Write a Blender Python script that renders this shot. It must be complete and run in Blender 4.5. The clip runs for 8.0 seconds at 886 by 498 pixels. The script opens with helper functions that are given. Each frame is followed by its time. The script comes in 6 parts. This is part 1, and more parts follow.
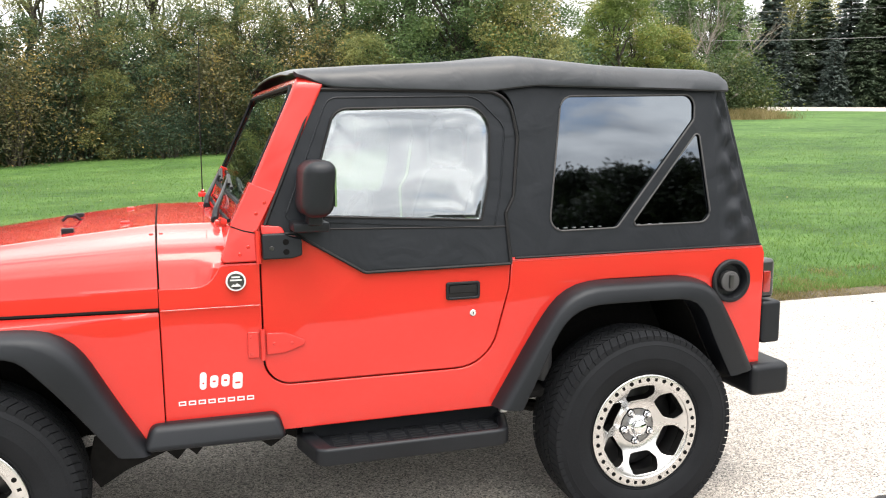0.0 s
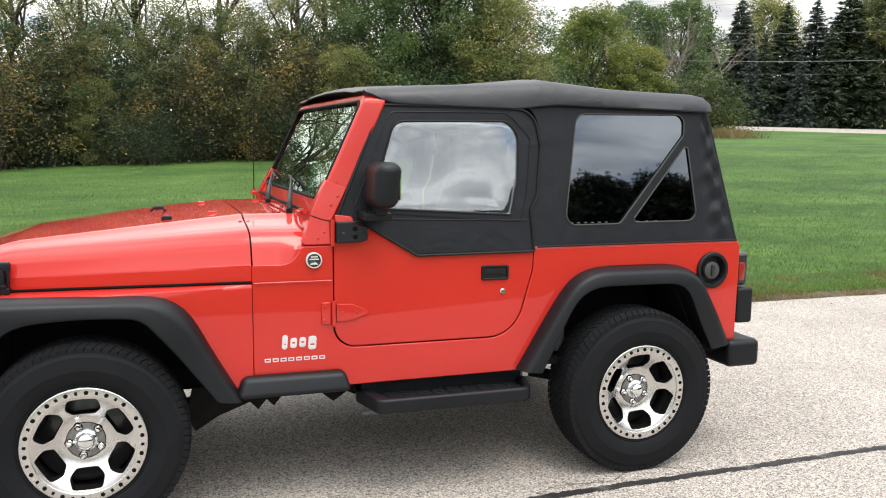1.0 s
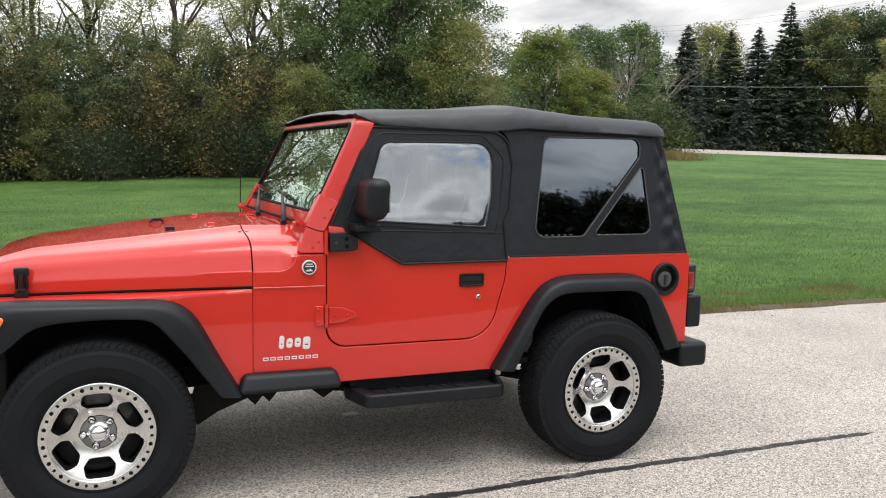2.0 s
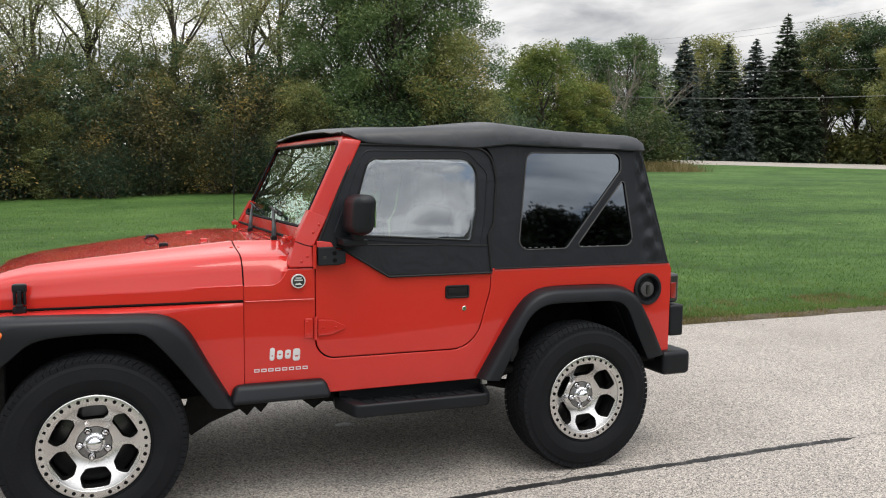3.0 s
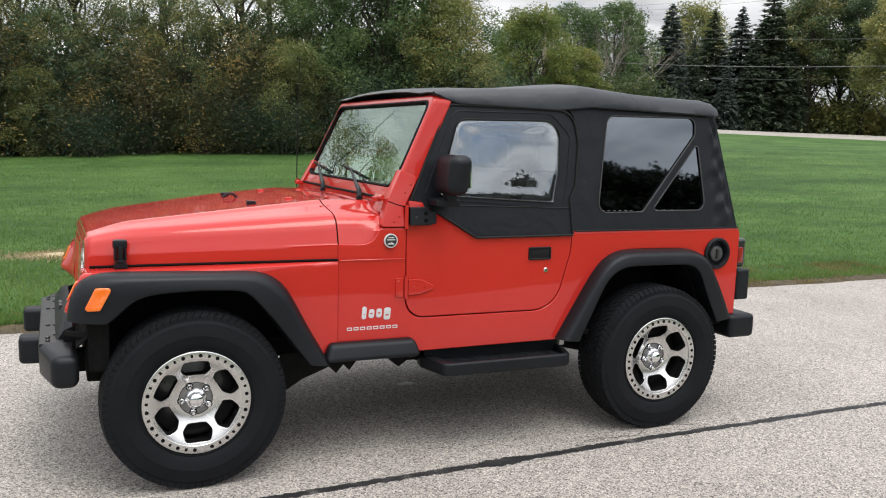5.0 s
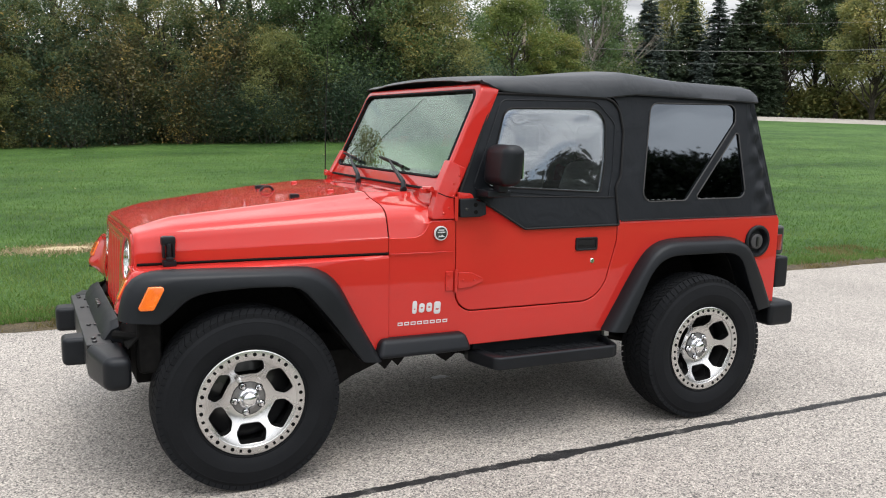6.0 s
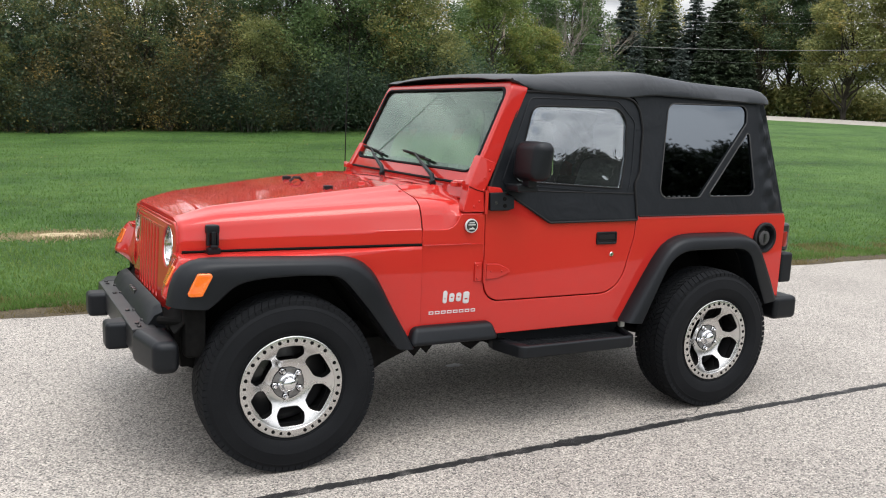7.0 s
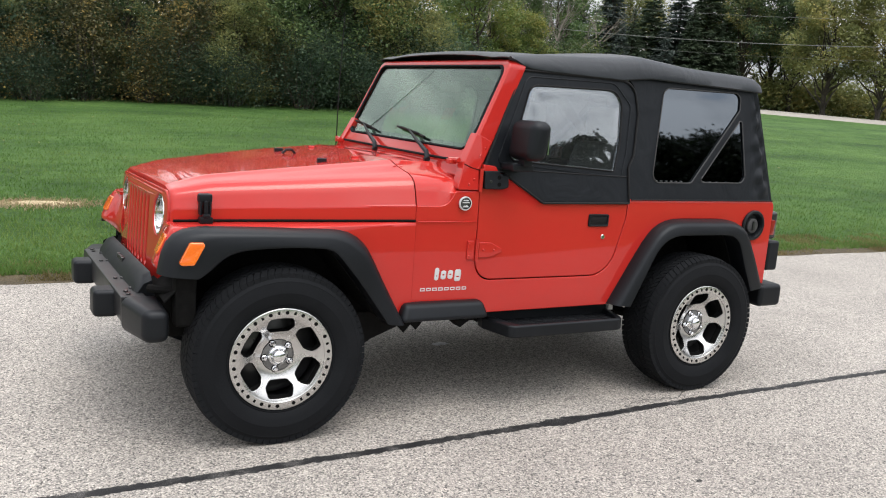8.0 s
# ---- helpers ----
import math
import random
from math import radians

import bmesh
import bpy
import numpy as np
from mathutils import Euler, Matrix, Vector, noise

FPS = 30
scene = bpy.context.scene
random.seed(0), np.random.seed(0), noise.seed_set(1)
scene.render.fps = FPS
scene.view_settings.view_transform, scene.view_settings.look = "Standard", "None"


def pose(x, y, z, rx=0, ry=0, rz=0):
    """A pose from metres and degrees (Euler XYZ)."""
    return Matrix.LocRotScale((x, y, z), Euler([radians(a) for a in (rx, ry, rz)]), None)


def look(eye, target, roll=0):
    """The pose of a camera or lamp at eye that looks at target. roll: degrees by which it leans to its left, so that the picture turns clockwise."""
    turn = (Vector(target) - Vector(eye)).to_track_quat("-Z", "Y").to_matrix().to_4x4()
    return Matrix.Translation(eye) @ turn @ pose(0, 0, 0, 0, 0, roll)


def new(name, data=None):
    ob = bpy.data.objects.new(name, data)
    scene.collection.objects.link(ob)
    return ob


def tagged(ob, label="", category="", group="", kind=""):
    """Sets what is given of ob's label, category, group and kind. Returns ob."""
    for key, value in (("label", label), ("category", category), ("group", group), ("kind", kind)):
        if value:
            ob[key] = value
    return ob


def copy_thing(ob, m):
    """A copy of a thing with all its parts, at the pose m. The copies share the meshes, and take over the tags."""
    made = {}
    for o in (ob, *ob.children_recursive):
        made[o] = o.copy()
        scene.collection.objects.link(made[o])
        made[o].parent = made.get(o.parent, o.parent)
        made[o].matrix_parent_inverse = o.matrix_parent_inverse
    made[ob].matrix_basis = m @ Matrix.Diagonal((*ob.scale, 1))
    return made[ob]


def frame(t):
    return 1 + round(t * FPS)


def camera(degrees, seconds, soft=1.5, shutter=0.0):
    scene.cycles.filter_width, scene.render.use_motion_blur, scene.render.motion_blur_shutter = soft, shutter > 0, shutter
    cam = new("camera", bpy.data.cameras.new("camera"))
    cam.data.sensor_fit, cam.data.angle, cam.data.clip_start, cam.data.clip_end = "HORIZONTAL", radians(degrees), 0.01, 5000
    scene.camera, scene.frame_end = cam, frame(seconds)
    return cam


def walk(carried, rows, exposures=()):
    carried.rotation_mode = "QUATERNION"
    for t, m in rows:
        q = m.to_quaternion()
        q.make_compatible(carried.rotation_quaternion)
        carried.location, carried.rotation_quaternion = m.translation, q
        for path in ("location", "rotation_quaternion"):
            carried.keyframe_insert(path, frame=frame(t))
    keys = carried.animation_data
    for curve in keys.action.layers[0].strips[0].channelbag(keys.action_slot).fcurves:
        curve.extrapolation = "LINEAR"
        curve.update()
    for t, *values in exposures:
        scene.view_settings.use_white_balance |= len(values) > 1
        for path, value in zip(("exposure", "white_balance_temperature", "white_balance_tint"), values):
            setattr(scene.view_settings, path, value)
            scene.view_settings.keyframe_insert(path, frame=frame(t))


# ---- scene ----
# ---- camera ----
cam = camera(56.7, 8.0, soft=1.1)
PATH = [
    (0, (-0.418, -3.56, 1.534), (0.151, -1.665, 1.243), -0.5),
    (0.5, (-0.692, -3.872, 1.533), (-0.103, -1.979, 1.265), -1.6),
    (1, (-0.875, -4.078, 1.52), (-0.236, -2.201, 1.26), 0.6),
    (1.5, (-1.136, -4.219, 1.516), (-0.408, -2.371, 1.281), 2.0),
    (2.8, (-1.1, -4.506, 1.525), (-0.339, -2.665, 1.344), 0.6),
    (3, (-1.099, -4.505, 1.527), (-0.351, -2.659, 1.348), 0.6),
    (3.5, (-1.102, -4.502, 1.53), (-0.388, -2.641, 1.363), 1.2),
    (4, (-1.174, -4.483, 1.524), (-0.457, -2.625, 1.347), 2.6),
    (4.5, (-1.414, -4.437, 1.503), (-0.662, -2.597, 1.283), 2.4),
    (5.8, (-1.792, -4.139, 1.51), (-0.956, -2.347, 1.212), 0.9),
    (6, (-1.861, -4.118, 1.51), (-1.021, -2.327, 1.216), 1.0),
    (6.5, (-2.062, -4.111, 1.519), (-1.199, -2.333, 1.215), 1.2),
    (7, (-2.155, -4.12, 1.522), (-1.258, -2.36, 1.21), 2.1),
    (7.5, (-2.181, -4.114, 1.511), (-1.252, -2.372, 1.191), 3.3),
    (8, (-2.211, -4.081, 1.491), (-1.268, -2.353, 1.14), 4.1),
]
EXPOSURES = [(0.0, 0.90, 6850, 10), (0.5, 0.82, 6800, 10), (1.0, 0.33, 6750, 10), (1.5, 0.18, 6700, 10), (3.0, -0.2, 6650, 10), (4.5, -0.15, 6550, 10), (6.0, -0.02, 6500, 10), (8.0, -0.04, 6500, 10)]
walk(cam, [(t, look(eye, target, roll)) for t, eye, target, roll in PATH], EXPOSURES)

# ---- sky, sun ----
SUN_AZ, SUN_EL = 168.0, 68.0          # degrees east of +y, degrees above the ground
world = bpy.data.worlds.new("sky")
scene.world = world
world.use_nodes = True
wn, wl = world.node_tree.nodes, world.node_tree.links
wn.clear()


def wnode(kind, **props):
    n = wn.new(kind)
    for key, value in props.items():
        setattr(n, key, value)
    return n


w_out, w_bg = wnode("ShaderNodeOutputWorld"), wnode("ShaderNodeBackground")
w_sky = wnode("ShaderNodeTexSky", sky_type="NISHITA", sun_disc=False, sun_elevation=radians(SUN_EL),
              sun_rotation=radians(SUN_AZ), air_density=1.0, dust_density=1.6, ozone_density=1.0)
w_co, w_sep, w_add, w_div = wnode("ShaderNodeTexCoord"), wnode("ShaderNodeSeparateXYZ"), wnode("ShaderNodeMath", operation="ADD"), wnode("ShaderNodeVectorMath", operation="DIVIDE")
w_add.inputs[1].default_value = 0.16
w_comb = wnode("ShaderNodeCombineXYZ")
w_abs = wnode("ShaderNodeMath", operation="ABSOLUTE")
wl.new(w_co.outputs["Generated"], w_sep.inputs[0])
wl.new(w_sep.outputs["Z"], w_abs.inputs[0])
wl.new(w_abs.outputs[0], w_add.inputs[0])
for i in range(3):
    wl.new(w_add.outputs[0], w_comb.inputs[i])
wl.new(w_co.outputs["Generated"], w_div.inputs[0])
wl.new(w_comb.outputs[0], w_div.inputs[1])
w_cover = wnode("ShaderNodeTexNoise")
w_cover.inputs["Scale"].default_value, w_cover.inputs["Detail"].default_value, w_cover.inputs["Roughness"].default_value = 1.5, 7, 0.58
w_shade = wnode("ShaderNodeTexNoise")
w_shade.inputs["Scale"].default_value, w_shade.inputs["Detail"].default_value, w_shade.inputs["Distortion"].default_value = 2.1, 5, 0.5
wl.new(w_div.outputs[0], w_cover.inputs["Vector"])
wl.new(w_div.outputs[0], w_shade.inputs["Vector"])
w_mask, w_tone = wnode("ShaderNodeValToRGB"), wnode("ShaderNodeValToRGB")
w_mask.color_ramp.elements[0].position, w_mask.color_ramp.elements[1].position = 0.31, 0.44
w_tone.color_ramp.elements[0].position, w_tone.color_ramp.elements[0].color = 0.35, (4.8, 5.0, 5.35, 1)
w_tone.color_ramp.elements[1].position, w_tone.color_ramp.elements[1].color = 0.63, (10.4, 10.45, 10.55, 1)
wl.new(w_cover.outputs["Fac"], w_mask.inputs[0])
wl.new(w_shade.outputs["Fac"], w_tone.inputs[0])
w_mix = wnode("ShaderNodeMix", data_type="RGBA")
wl.new(w_mask.outputs[0], w_mix.inputs[0])
wl.new(w_sky.outputs[0], w_mix.inputs[6])
wl.new(w_tone.outputs[0], w_mix.inputs[7])
w_rise = wnode("ShaderNodeMath", operation="MULTIPLY_ADD")          # an overcast sky is brighter overhead than at the horizon
w_rise.inputs[1].default_value, w_rise.inputs[2].default_value = 0.78, 0.50
w_scale = wnode("ShaderNodeVectorMath", operation="SCALE")
wl.new(w_abs.outputs[0], w_rise.inputs[0])
wl.new(w_mix.outputs[2], w_scale.inputs[0])
w_sun = wnode("ShaderNodeVectorMath", operation="DOT_PRODUCT")       # thin cloud glows towards the hidden sun, and a little low in the north
w_sun.inputs[1].default_value = (math.sin(radians(SUN_AZ)) * math.cos(radians(SUN_EL)), math.cos(radians(SUN_AZ)) * math.cos(radians(SUN_EL)), math.sin(radians(SUN_EL)))
w_north = wnode("ShaderNodeVectorMath", operation="DOT_PRODUCT")
w_north.inputs[1].default_value = (math.sin(radians(-4)) * 0.98, math.cos(radians(-4)) * 0.98, 0.19)
w_glow, w_glow_n = wnode("ShaderNodeMapRange", interpolation_type="SMOOTHSTEP"), wnode("ShaderNodeMapRange", interpolation_type="SMOOTHSTEP")
for node, source, lo, hi, top in ((w_glow, w_sun, 0.1, 1.0, 1.6), (w_glow_n, w_north, 0.82, 1.0, 1.55)):
    node.inputs["From Min"].default_value, node.inputs["From Max"].default_value = lo, hi
    node.inputs["To Min"].default_value, node.inputs["To Max"].default_value = 1.0, top
    wl.new(w_co.outputs["Generated"], source.inputs[0])
    wl.new(source.outputs["Value"], node.inputs["Value"])
w_both, w_all = wnode("ShaderNodeMath", operation="MULTIPLY"), wnode("ShaderNodeMath", operation="MULTIPLY")
wl.new(w_glow.outputs[0], w_both.inputs[0])
wl.new(w_glow_n.outputs[0], w_both.inputs[1])
wl.new(w_both.outputs[0], w_all.inputs[0])
wl.new(w_rise.outputs[0], w_all.inputs[1])
wl.new(w_all.outputs[0], w_scale.inputs["Scale"])
wl.new(w_scale.outputs[0], w_bg.inputs["Color"])
w_bg.inputs["Strength"].default_value = 0.175
wl.new(w_bg.outputs[0], w_out.inputs[0])

sun = new("sun", bpy.data.lights.new("sun", "SUN"))
sun.data.energy, sun.data.angle, sun.data.color = 1.35, radians(32), (1.0, 0.95, 0.87)
sun.matrix_world = look((0, 0, 0), (-math.sin(radians(SUN_AZ)) * math.cos(radians(SUN_EL)),
                                     -math.cos(radians(SUN_AZ)) * math.cos(radians(SUN_EL)), -math.sin(radians(SUN_EL))))

# ---- materials ----
def nodes_of(name):
    m = bpy.data.materials.new(name)
    m.use_nodes = True
    return m, m.node_tree.nodes, m.node_tree.links, m.node_tree.nodes["Principled BSDF"]


def surface(name, dark, light, rough=0.5, metal=0.0, coat=0.0, big=3.0, fine=80.0, bump=0.1, depth=0.002, spread=0.12, vary=0.0, stretch=(1, 1, 1), spec=0.5, wrinkle=0.0):
    """A worn surface: tone varies at a big and a fine scale, roughness with it, and a fine relief."""
    m, n, l, b = nodes_of(name)
    co, mp = n.new("ShaderNodeTexCoord"), n.new("ShaderNodeMapping")
    mp.inputs["Scale"].default_value = stretch
    l.new(co.outputs["Object"], mp.inputs[0])
    n1, n2 = n.new("ShaderNodeTexNoise"), n.new("ShaderNodeTexNoise")
    n1.inputs["Scale"].default_value, n1.inputs["Detail"].default_value = big, 5
    n2.inputs["Scale"].default_value, n2.inputs["Detail"].default_value = fine, 3
    for t in (n1, n2):
        l.new(mp.outputs[0], t.inputs["Vector"])
    mixf = n.new("ShaderNodeMath")
    mixf.operation = "MULTIPLY_ADD"
    mixf.inputs[1].default_value = 0.5
    half = n.new("ShaderNodeMath")
    half.operation = "MULTIPLY"
    half.inputs[1].default_value = 0.5
    l.new(n2.outputs["Fac"], half.inputs[0])
    l.new(n1.outputs["Fac"], mixf.inputs[0])
    l.new(half.outputs[0], mixf.inputs[2])
    fac = mixf.outputs[0]
    if vary:
        info, add = n.new("ShaderNodeObjectInfo"), n.new("ShaderNodeMath")
        add.operation = "MULTIPLY_ADD"
        add.inputs[1].default_value = vary
        l.new(info.outputs["Random"], add.inputs[0])
        l.new(fac, add.inputs[2])
        fac = add.outputs[0]
    ramp = n.new("ShaderNodeValToRGB")
    ramp.color_ramp.elements[0].position, ramp.color_ramp.elements[1].position = 0.32, 0.68
    ramp.color_ramp.elements[0].color, ramp.color_ramp.elements[1].color = (*dark, 1), (*light, 1)
    l.new(fac, ramp.inputs[0])
    l.new(ramp.outputs[0], b.inputs["Base Color"])
    rr = n.new("ShaderNodeMapRange")
    rr.inputs["To Min"].default_value, rr.inputs["To Max"].default_value = max(0.02, rough - spread), min(1, rough + spread)
    l.new(n1.outputs["Fac"], rr.inputs["Value"])
    l.new(rr.outputs[0], b.inputs["Roughness"])
    b.inputs["Metallic"].default_value = metal
    b.inputs["Specular IOR Level"].default_value = spec
    if coat:
        b.inputs["Coat Weight"].default_value, b.inputs["Coat Roughness"].default_value = coat, 0.03
    if bump:
        bp = n.new("ShaderNodeBump")
        bp.inputs["Strength"].default_value, bp.inputs["Distance"].default_value = bump, depth
        l.new(n2.outputs["Fac"], bp.inputs["Height"])
        if wrinkle:
            folds, wv = n.new("ShaderNodeBump"), n.new("ShaderNodeTexNoise")
            wv.inputs["Scale"].default_value, wv.inputs["Detail"].default_value, wv.inputs["Distortion"].default_value = 5.5, 3, 0.8
            folds.inputs["Strength"].default_value, folds.inputs["Distance"].default_value = 0.6, wrinkle
            l.new(mp.outputs[0], wv.inputs["Vector"])
            l.new(wv.outputs["Fac"], folds.inputs["Height"])
            l.new(folds.outputs[0], bp.inputs["Normal"])
        l.new(bp.outputs[0], b.inputs["Normal"])
    return m


def leaf_material(name, dark, mid, gold, gold_at=0.75, scale=0.35):
    """Leaves: each one has its own tone, clumps turn golden together, and light comes through."""
    m, n, l, b = nodes_of(name)
    geo, co, nz, info = n.new("ShaderNodeNewGeometry"), n.new("ShaderNodeTexCoord"), n.new("ShaderNodeTexNoise"), n.new("ShaderNodeObjectInfo")
    nz.inputs["Scale"].default_value, nz.inputs["Detail"].default_value = scale, 3
    l.new(co.outputs["Object"], nz.inputs["Vector"])
    add = n.new("ShaderNodeMath")
    add.operation = "MULTIPLY_ADD"
    add.inputs[1].default_value = 0.26
    l.new(geo.outputs["Random Per Island"], add.inputs[0])
    l.new(nz.outputs["Fac"], add.inputs[2])
    add2 = n.new("ShaderNodeMath")
    add2.operation = "MULTIPLY_ADD"
    add2.inputs[1].default_value = 0.14
    l.new(info.outputs["Random"], add2.inputs[0])
    l.new(add.outputs[0], add2.inputs[2])
    ramp = n.new("ShaderNodeValToRGB")
    e = ramp.color_ramp.elements
    e[0].position, e[0].color = 0.36, (*dark, 1)
    e[1].position, e[1].color = gold_at + 0.16, (*gold, 1)
    k = e.new(gold_at - 0.14)
    k.color = (*mid, 1)
    l.new(add2.outputs[0], ramp.inputs[0])
    l.new(ramp.outputs[0], b.inputs["Base Color"])
    b.inputs["Roughness"].default_value = 0.55
    b.inputs["Specular IOR Level"].default_value = 0.3
    tr, mix, out = n.new("ShaderNodeBsdfTranslucent"), n.new("ShaderNodeMixShader"), n["Material Output"]
    l.new(ramp.outputs[0], tr.inputs["Color"])
    mix.inputs[0].default_value = 0.40
    l.new(b.outputs[0], mix.inputs[1])
    l.new(tr.outputs[0], mix.inputs[2])
    l.new(mix.outputs[0], out.inputs["Surface"])
    return m


def sheet_glass(name, tint, mirror=0.06, rough=0.0, wave=0.0, wave_scale=4.0, haze=0.0, sheen=(1, 1, 1), steep=4.5):
    """A thin pane: clear or tinted through, mirror-like the more it is seen aslant; wave bends the reflections like soft vinyl."""
    m, n, l, b = nodes_of(name)
    n.remove(b)
    tr, gl, fr, mix = n.new("ShaderNodeBsdfTransparent"), n.new("ShaderNodeBsdfGlossy"), n.new("ShaderNodeLayerWeight"), n.new("ShaderNodeMixShader")
    tr.inputs["Color"].default_value = (*tint, 1)
    gl.inputs["Roughness"].default_value = rough
    gl.inputs["Color"].default_value = (*sheen, 1)
    power, share = n.new("ShaderNodeMath"), n.new("ShaderNodeMath")
    power.operation, share.operation = "POWER", "MULTIPLY_ADD"
    power.inputs[1].default_value, share.inputs[1].default_value, share.inputs[2].default_value = steep, 1 - mirror, mirror
    l.new(fr.outputs["Facing"], power.inputs[0])
    l.new(power.outputs[0], share.inputs[0])
    l.new(share.outputs[0], mix.inputs[0])
    through_light = tr.outputs[0]
    if haze:
        df, hz = n.new("ShaderNodeBsdfDiffuse"), n.new("ShaderNodeMixShader")
        df.inputs["Color"].default_value = (0.75, 0.77, 0.8, 1)
        hz.inputs[0].default_value = haze
        l.new(tr.outputs[0], hz.inputs[1])
        l.new(df.outputs[0], hz.inputs[2])
        through_light = hz.outputs[0]
    l.new(through_light, mix.inputs[1])
    l.new(gl.outputs[0], mix.inputs[2])
    l.new(mix.outputs[0], n["Material Output"].inputs["Surface"])
    if wave:
        co, nz, geo = n.new("ShaderNodeTexCoord"), n.new("ShaderNodeTexNoise"), n.new("ShaderNodeNewGeometry")
        shift, lean, unit = n.new("ShaderNodeVectorMath"), n.new("ShaderNodeVectorMath"), n.new("ShaderNodeVectorMath")
        shift.operation, lean.operation, unit.operation = "SUBTRACT", "MULTIPLY_ADD", "NORMALIZE"
        shift.inputs[1].default_value = (0.5, 0.5, 0.5)
        lean.inputs[1].default_value = (wave, wave, wave)
        nz.inputs["Scale"].default_value, nz.inputs["Detail"].default_value = wave_scale, 1
        l.new(co.outputs["Object"], nz.inputs["Vector"])
        l.new(nz.outputs["Color"], shift.inputs[0])
        l.new(shift.outputs[0], lean.inputs[0])
        l.new(geo.outputs["Normal"], lean.inputs[2])
        l.new(lean.outputs[0], unit.inputs[0])
        l.new(unit.outputs[0], gl.inputs["Normal"])
    return m


def asphalt_material():
    """Pale road surface of exposed stones in a grey binder, with wide blotches."""
    m, n, l, b = nodes_of("worn_asphalt")
    co = n.new("ShaderNodeTexCoord")
    vor, nz, big = n.new("ShaderNodeTexVoronoi"), n.new("ShaderNodeTexNoise"), n.new("ShaderNodeTexNoise")
    vor.inputs["Scale"].default_value = 140
    nz.inputs["Scale"].default_value, nz.inputs["Detail"].default_value = 170, 3
    big.inputs["Scale"].default_value, big.inputs["Detail"].default_value = 0.9, 6
    for t in (vor, nz, big):
        l.new(co.outputs["Object"], t.inputs["Vector"])
    sep = n.new("ShaderNodeSeparateColor")
    l.new(vor.outputs["Color"], sep.inputs[0])
    stones = n.new("ShaderNodeValToRGB")
    e = stones.color_ramp.elements
    e[0].position, e[0].color = 0.0, (0.085, 0.081, 0.078, 1)
    e[1].position, e[1].color = 1.0, (0.58, 0.535, 0.485, 1)
    for at, c in ((0.20, (0.213, 0.200, 0.186, 1)), (0.55, (0.350, 0.323, 0.294, 1)), (0.85, (0.428, 0.392, 0.352, 1))):
        e.new(at).color = c
    l.new(sep.outputs[0], stones.inputs[0])
    tone = n.new("ShaderNodeMapRange")
    tone.inputs["From Min"].default_value, tone.inputs["From Max"].default_value = 0.3, 0.7
    tone.inputs["To Min"].default_value, tone.inputs["To Max"].default_value = 0.86, 1.1
    l.new(big.outputs["Fac"], tone.inputs["Value"])
    pits = n.new("ShaderNodeMapRange")
    pits.inputs["From Min"].default_value, pits.inputs["From Max"].default_value = 0.3, 0.6
    pits.inputs["To Min"].default_value, pits.inputs["To Max"].default_value = 0.57, 1.25
    l.new(nz.outputs["Fac"], pits.inputs["Value"])
    mul = n.new("ShaderNodeMath")
    mul.operation = "MULTIPLY"
    l.new(tone.outputs[0], mul.inputs[0])
    l.new(pits.outputs[0], mul.inputs[1])
    hole = n.new("ShaderNodeTexVoronoi")
    hole.inputs["Scale"].default_value = 62
    l.new(co.outputs["Object"], hole.inputs["Vector"])
    deep = n.new("ShaderNodeMapRange")
    deep.inputs["From Min"].default_value, deep.inputs["From Max"].default_value = 0.12, 0.24
    deep.inputs["To Min"].default_value, deep.inputs["To Max"].default_value = 0.24, 1.0
    l.new(hole.outputs["Distance"], deep.inputs["Value"])
    mul2 = n.new("ShaderNodeMath")
    mul2.operation = "MULTIPLY"
    l.new(mul.outputs[0], mul2.inputs[0])
    l.new(deep.outputs[0], mul2.inputs[1])
    mul = mul2
    col = n.new("ShaderNodeVectorMath")
    col.operation = "SCALE"
    l.new(stones.outputs[0], col.inputs[0])
    l.new(mul.outputs[0], col.inputs["Scale"])
    l.new(col.outputs[0], b.inputs["Base Color"])
    b.inputs["Roughness"].default_value = 0.85
    b.inputs["Specular IOR Level"].default_value = 0.3
    bp = n.new("ShaderNodeBump")
    bp.inputs["Strength"].default_value, bp.inputs["Distance"].default_value = 0.6, 0.003
    l.new(vor.outputs["Distance"], bp.inputs["Height"])
    bp.invert = True
    l.new(bp.outputs[0], b.inputs["Normal"])
    return m


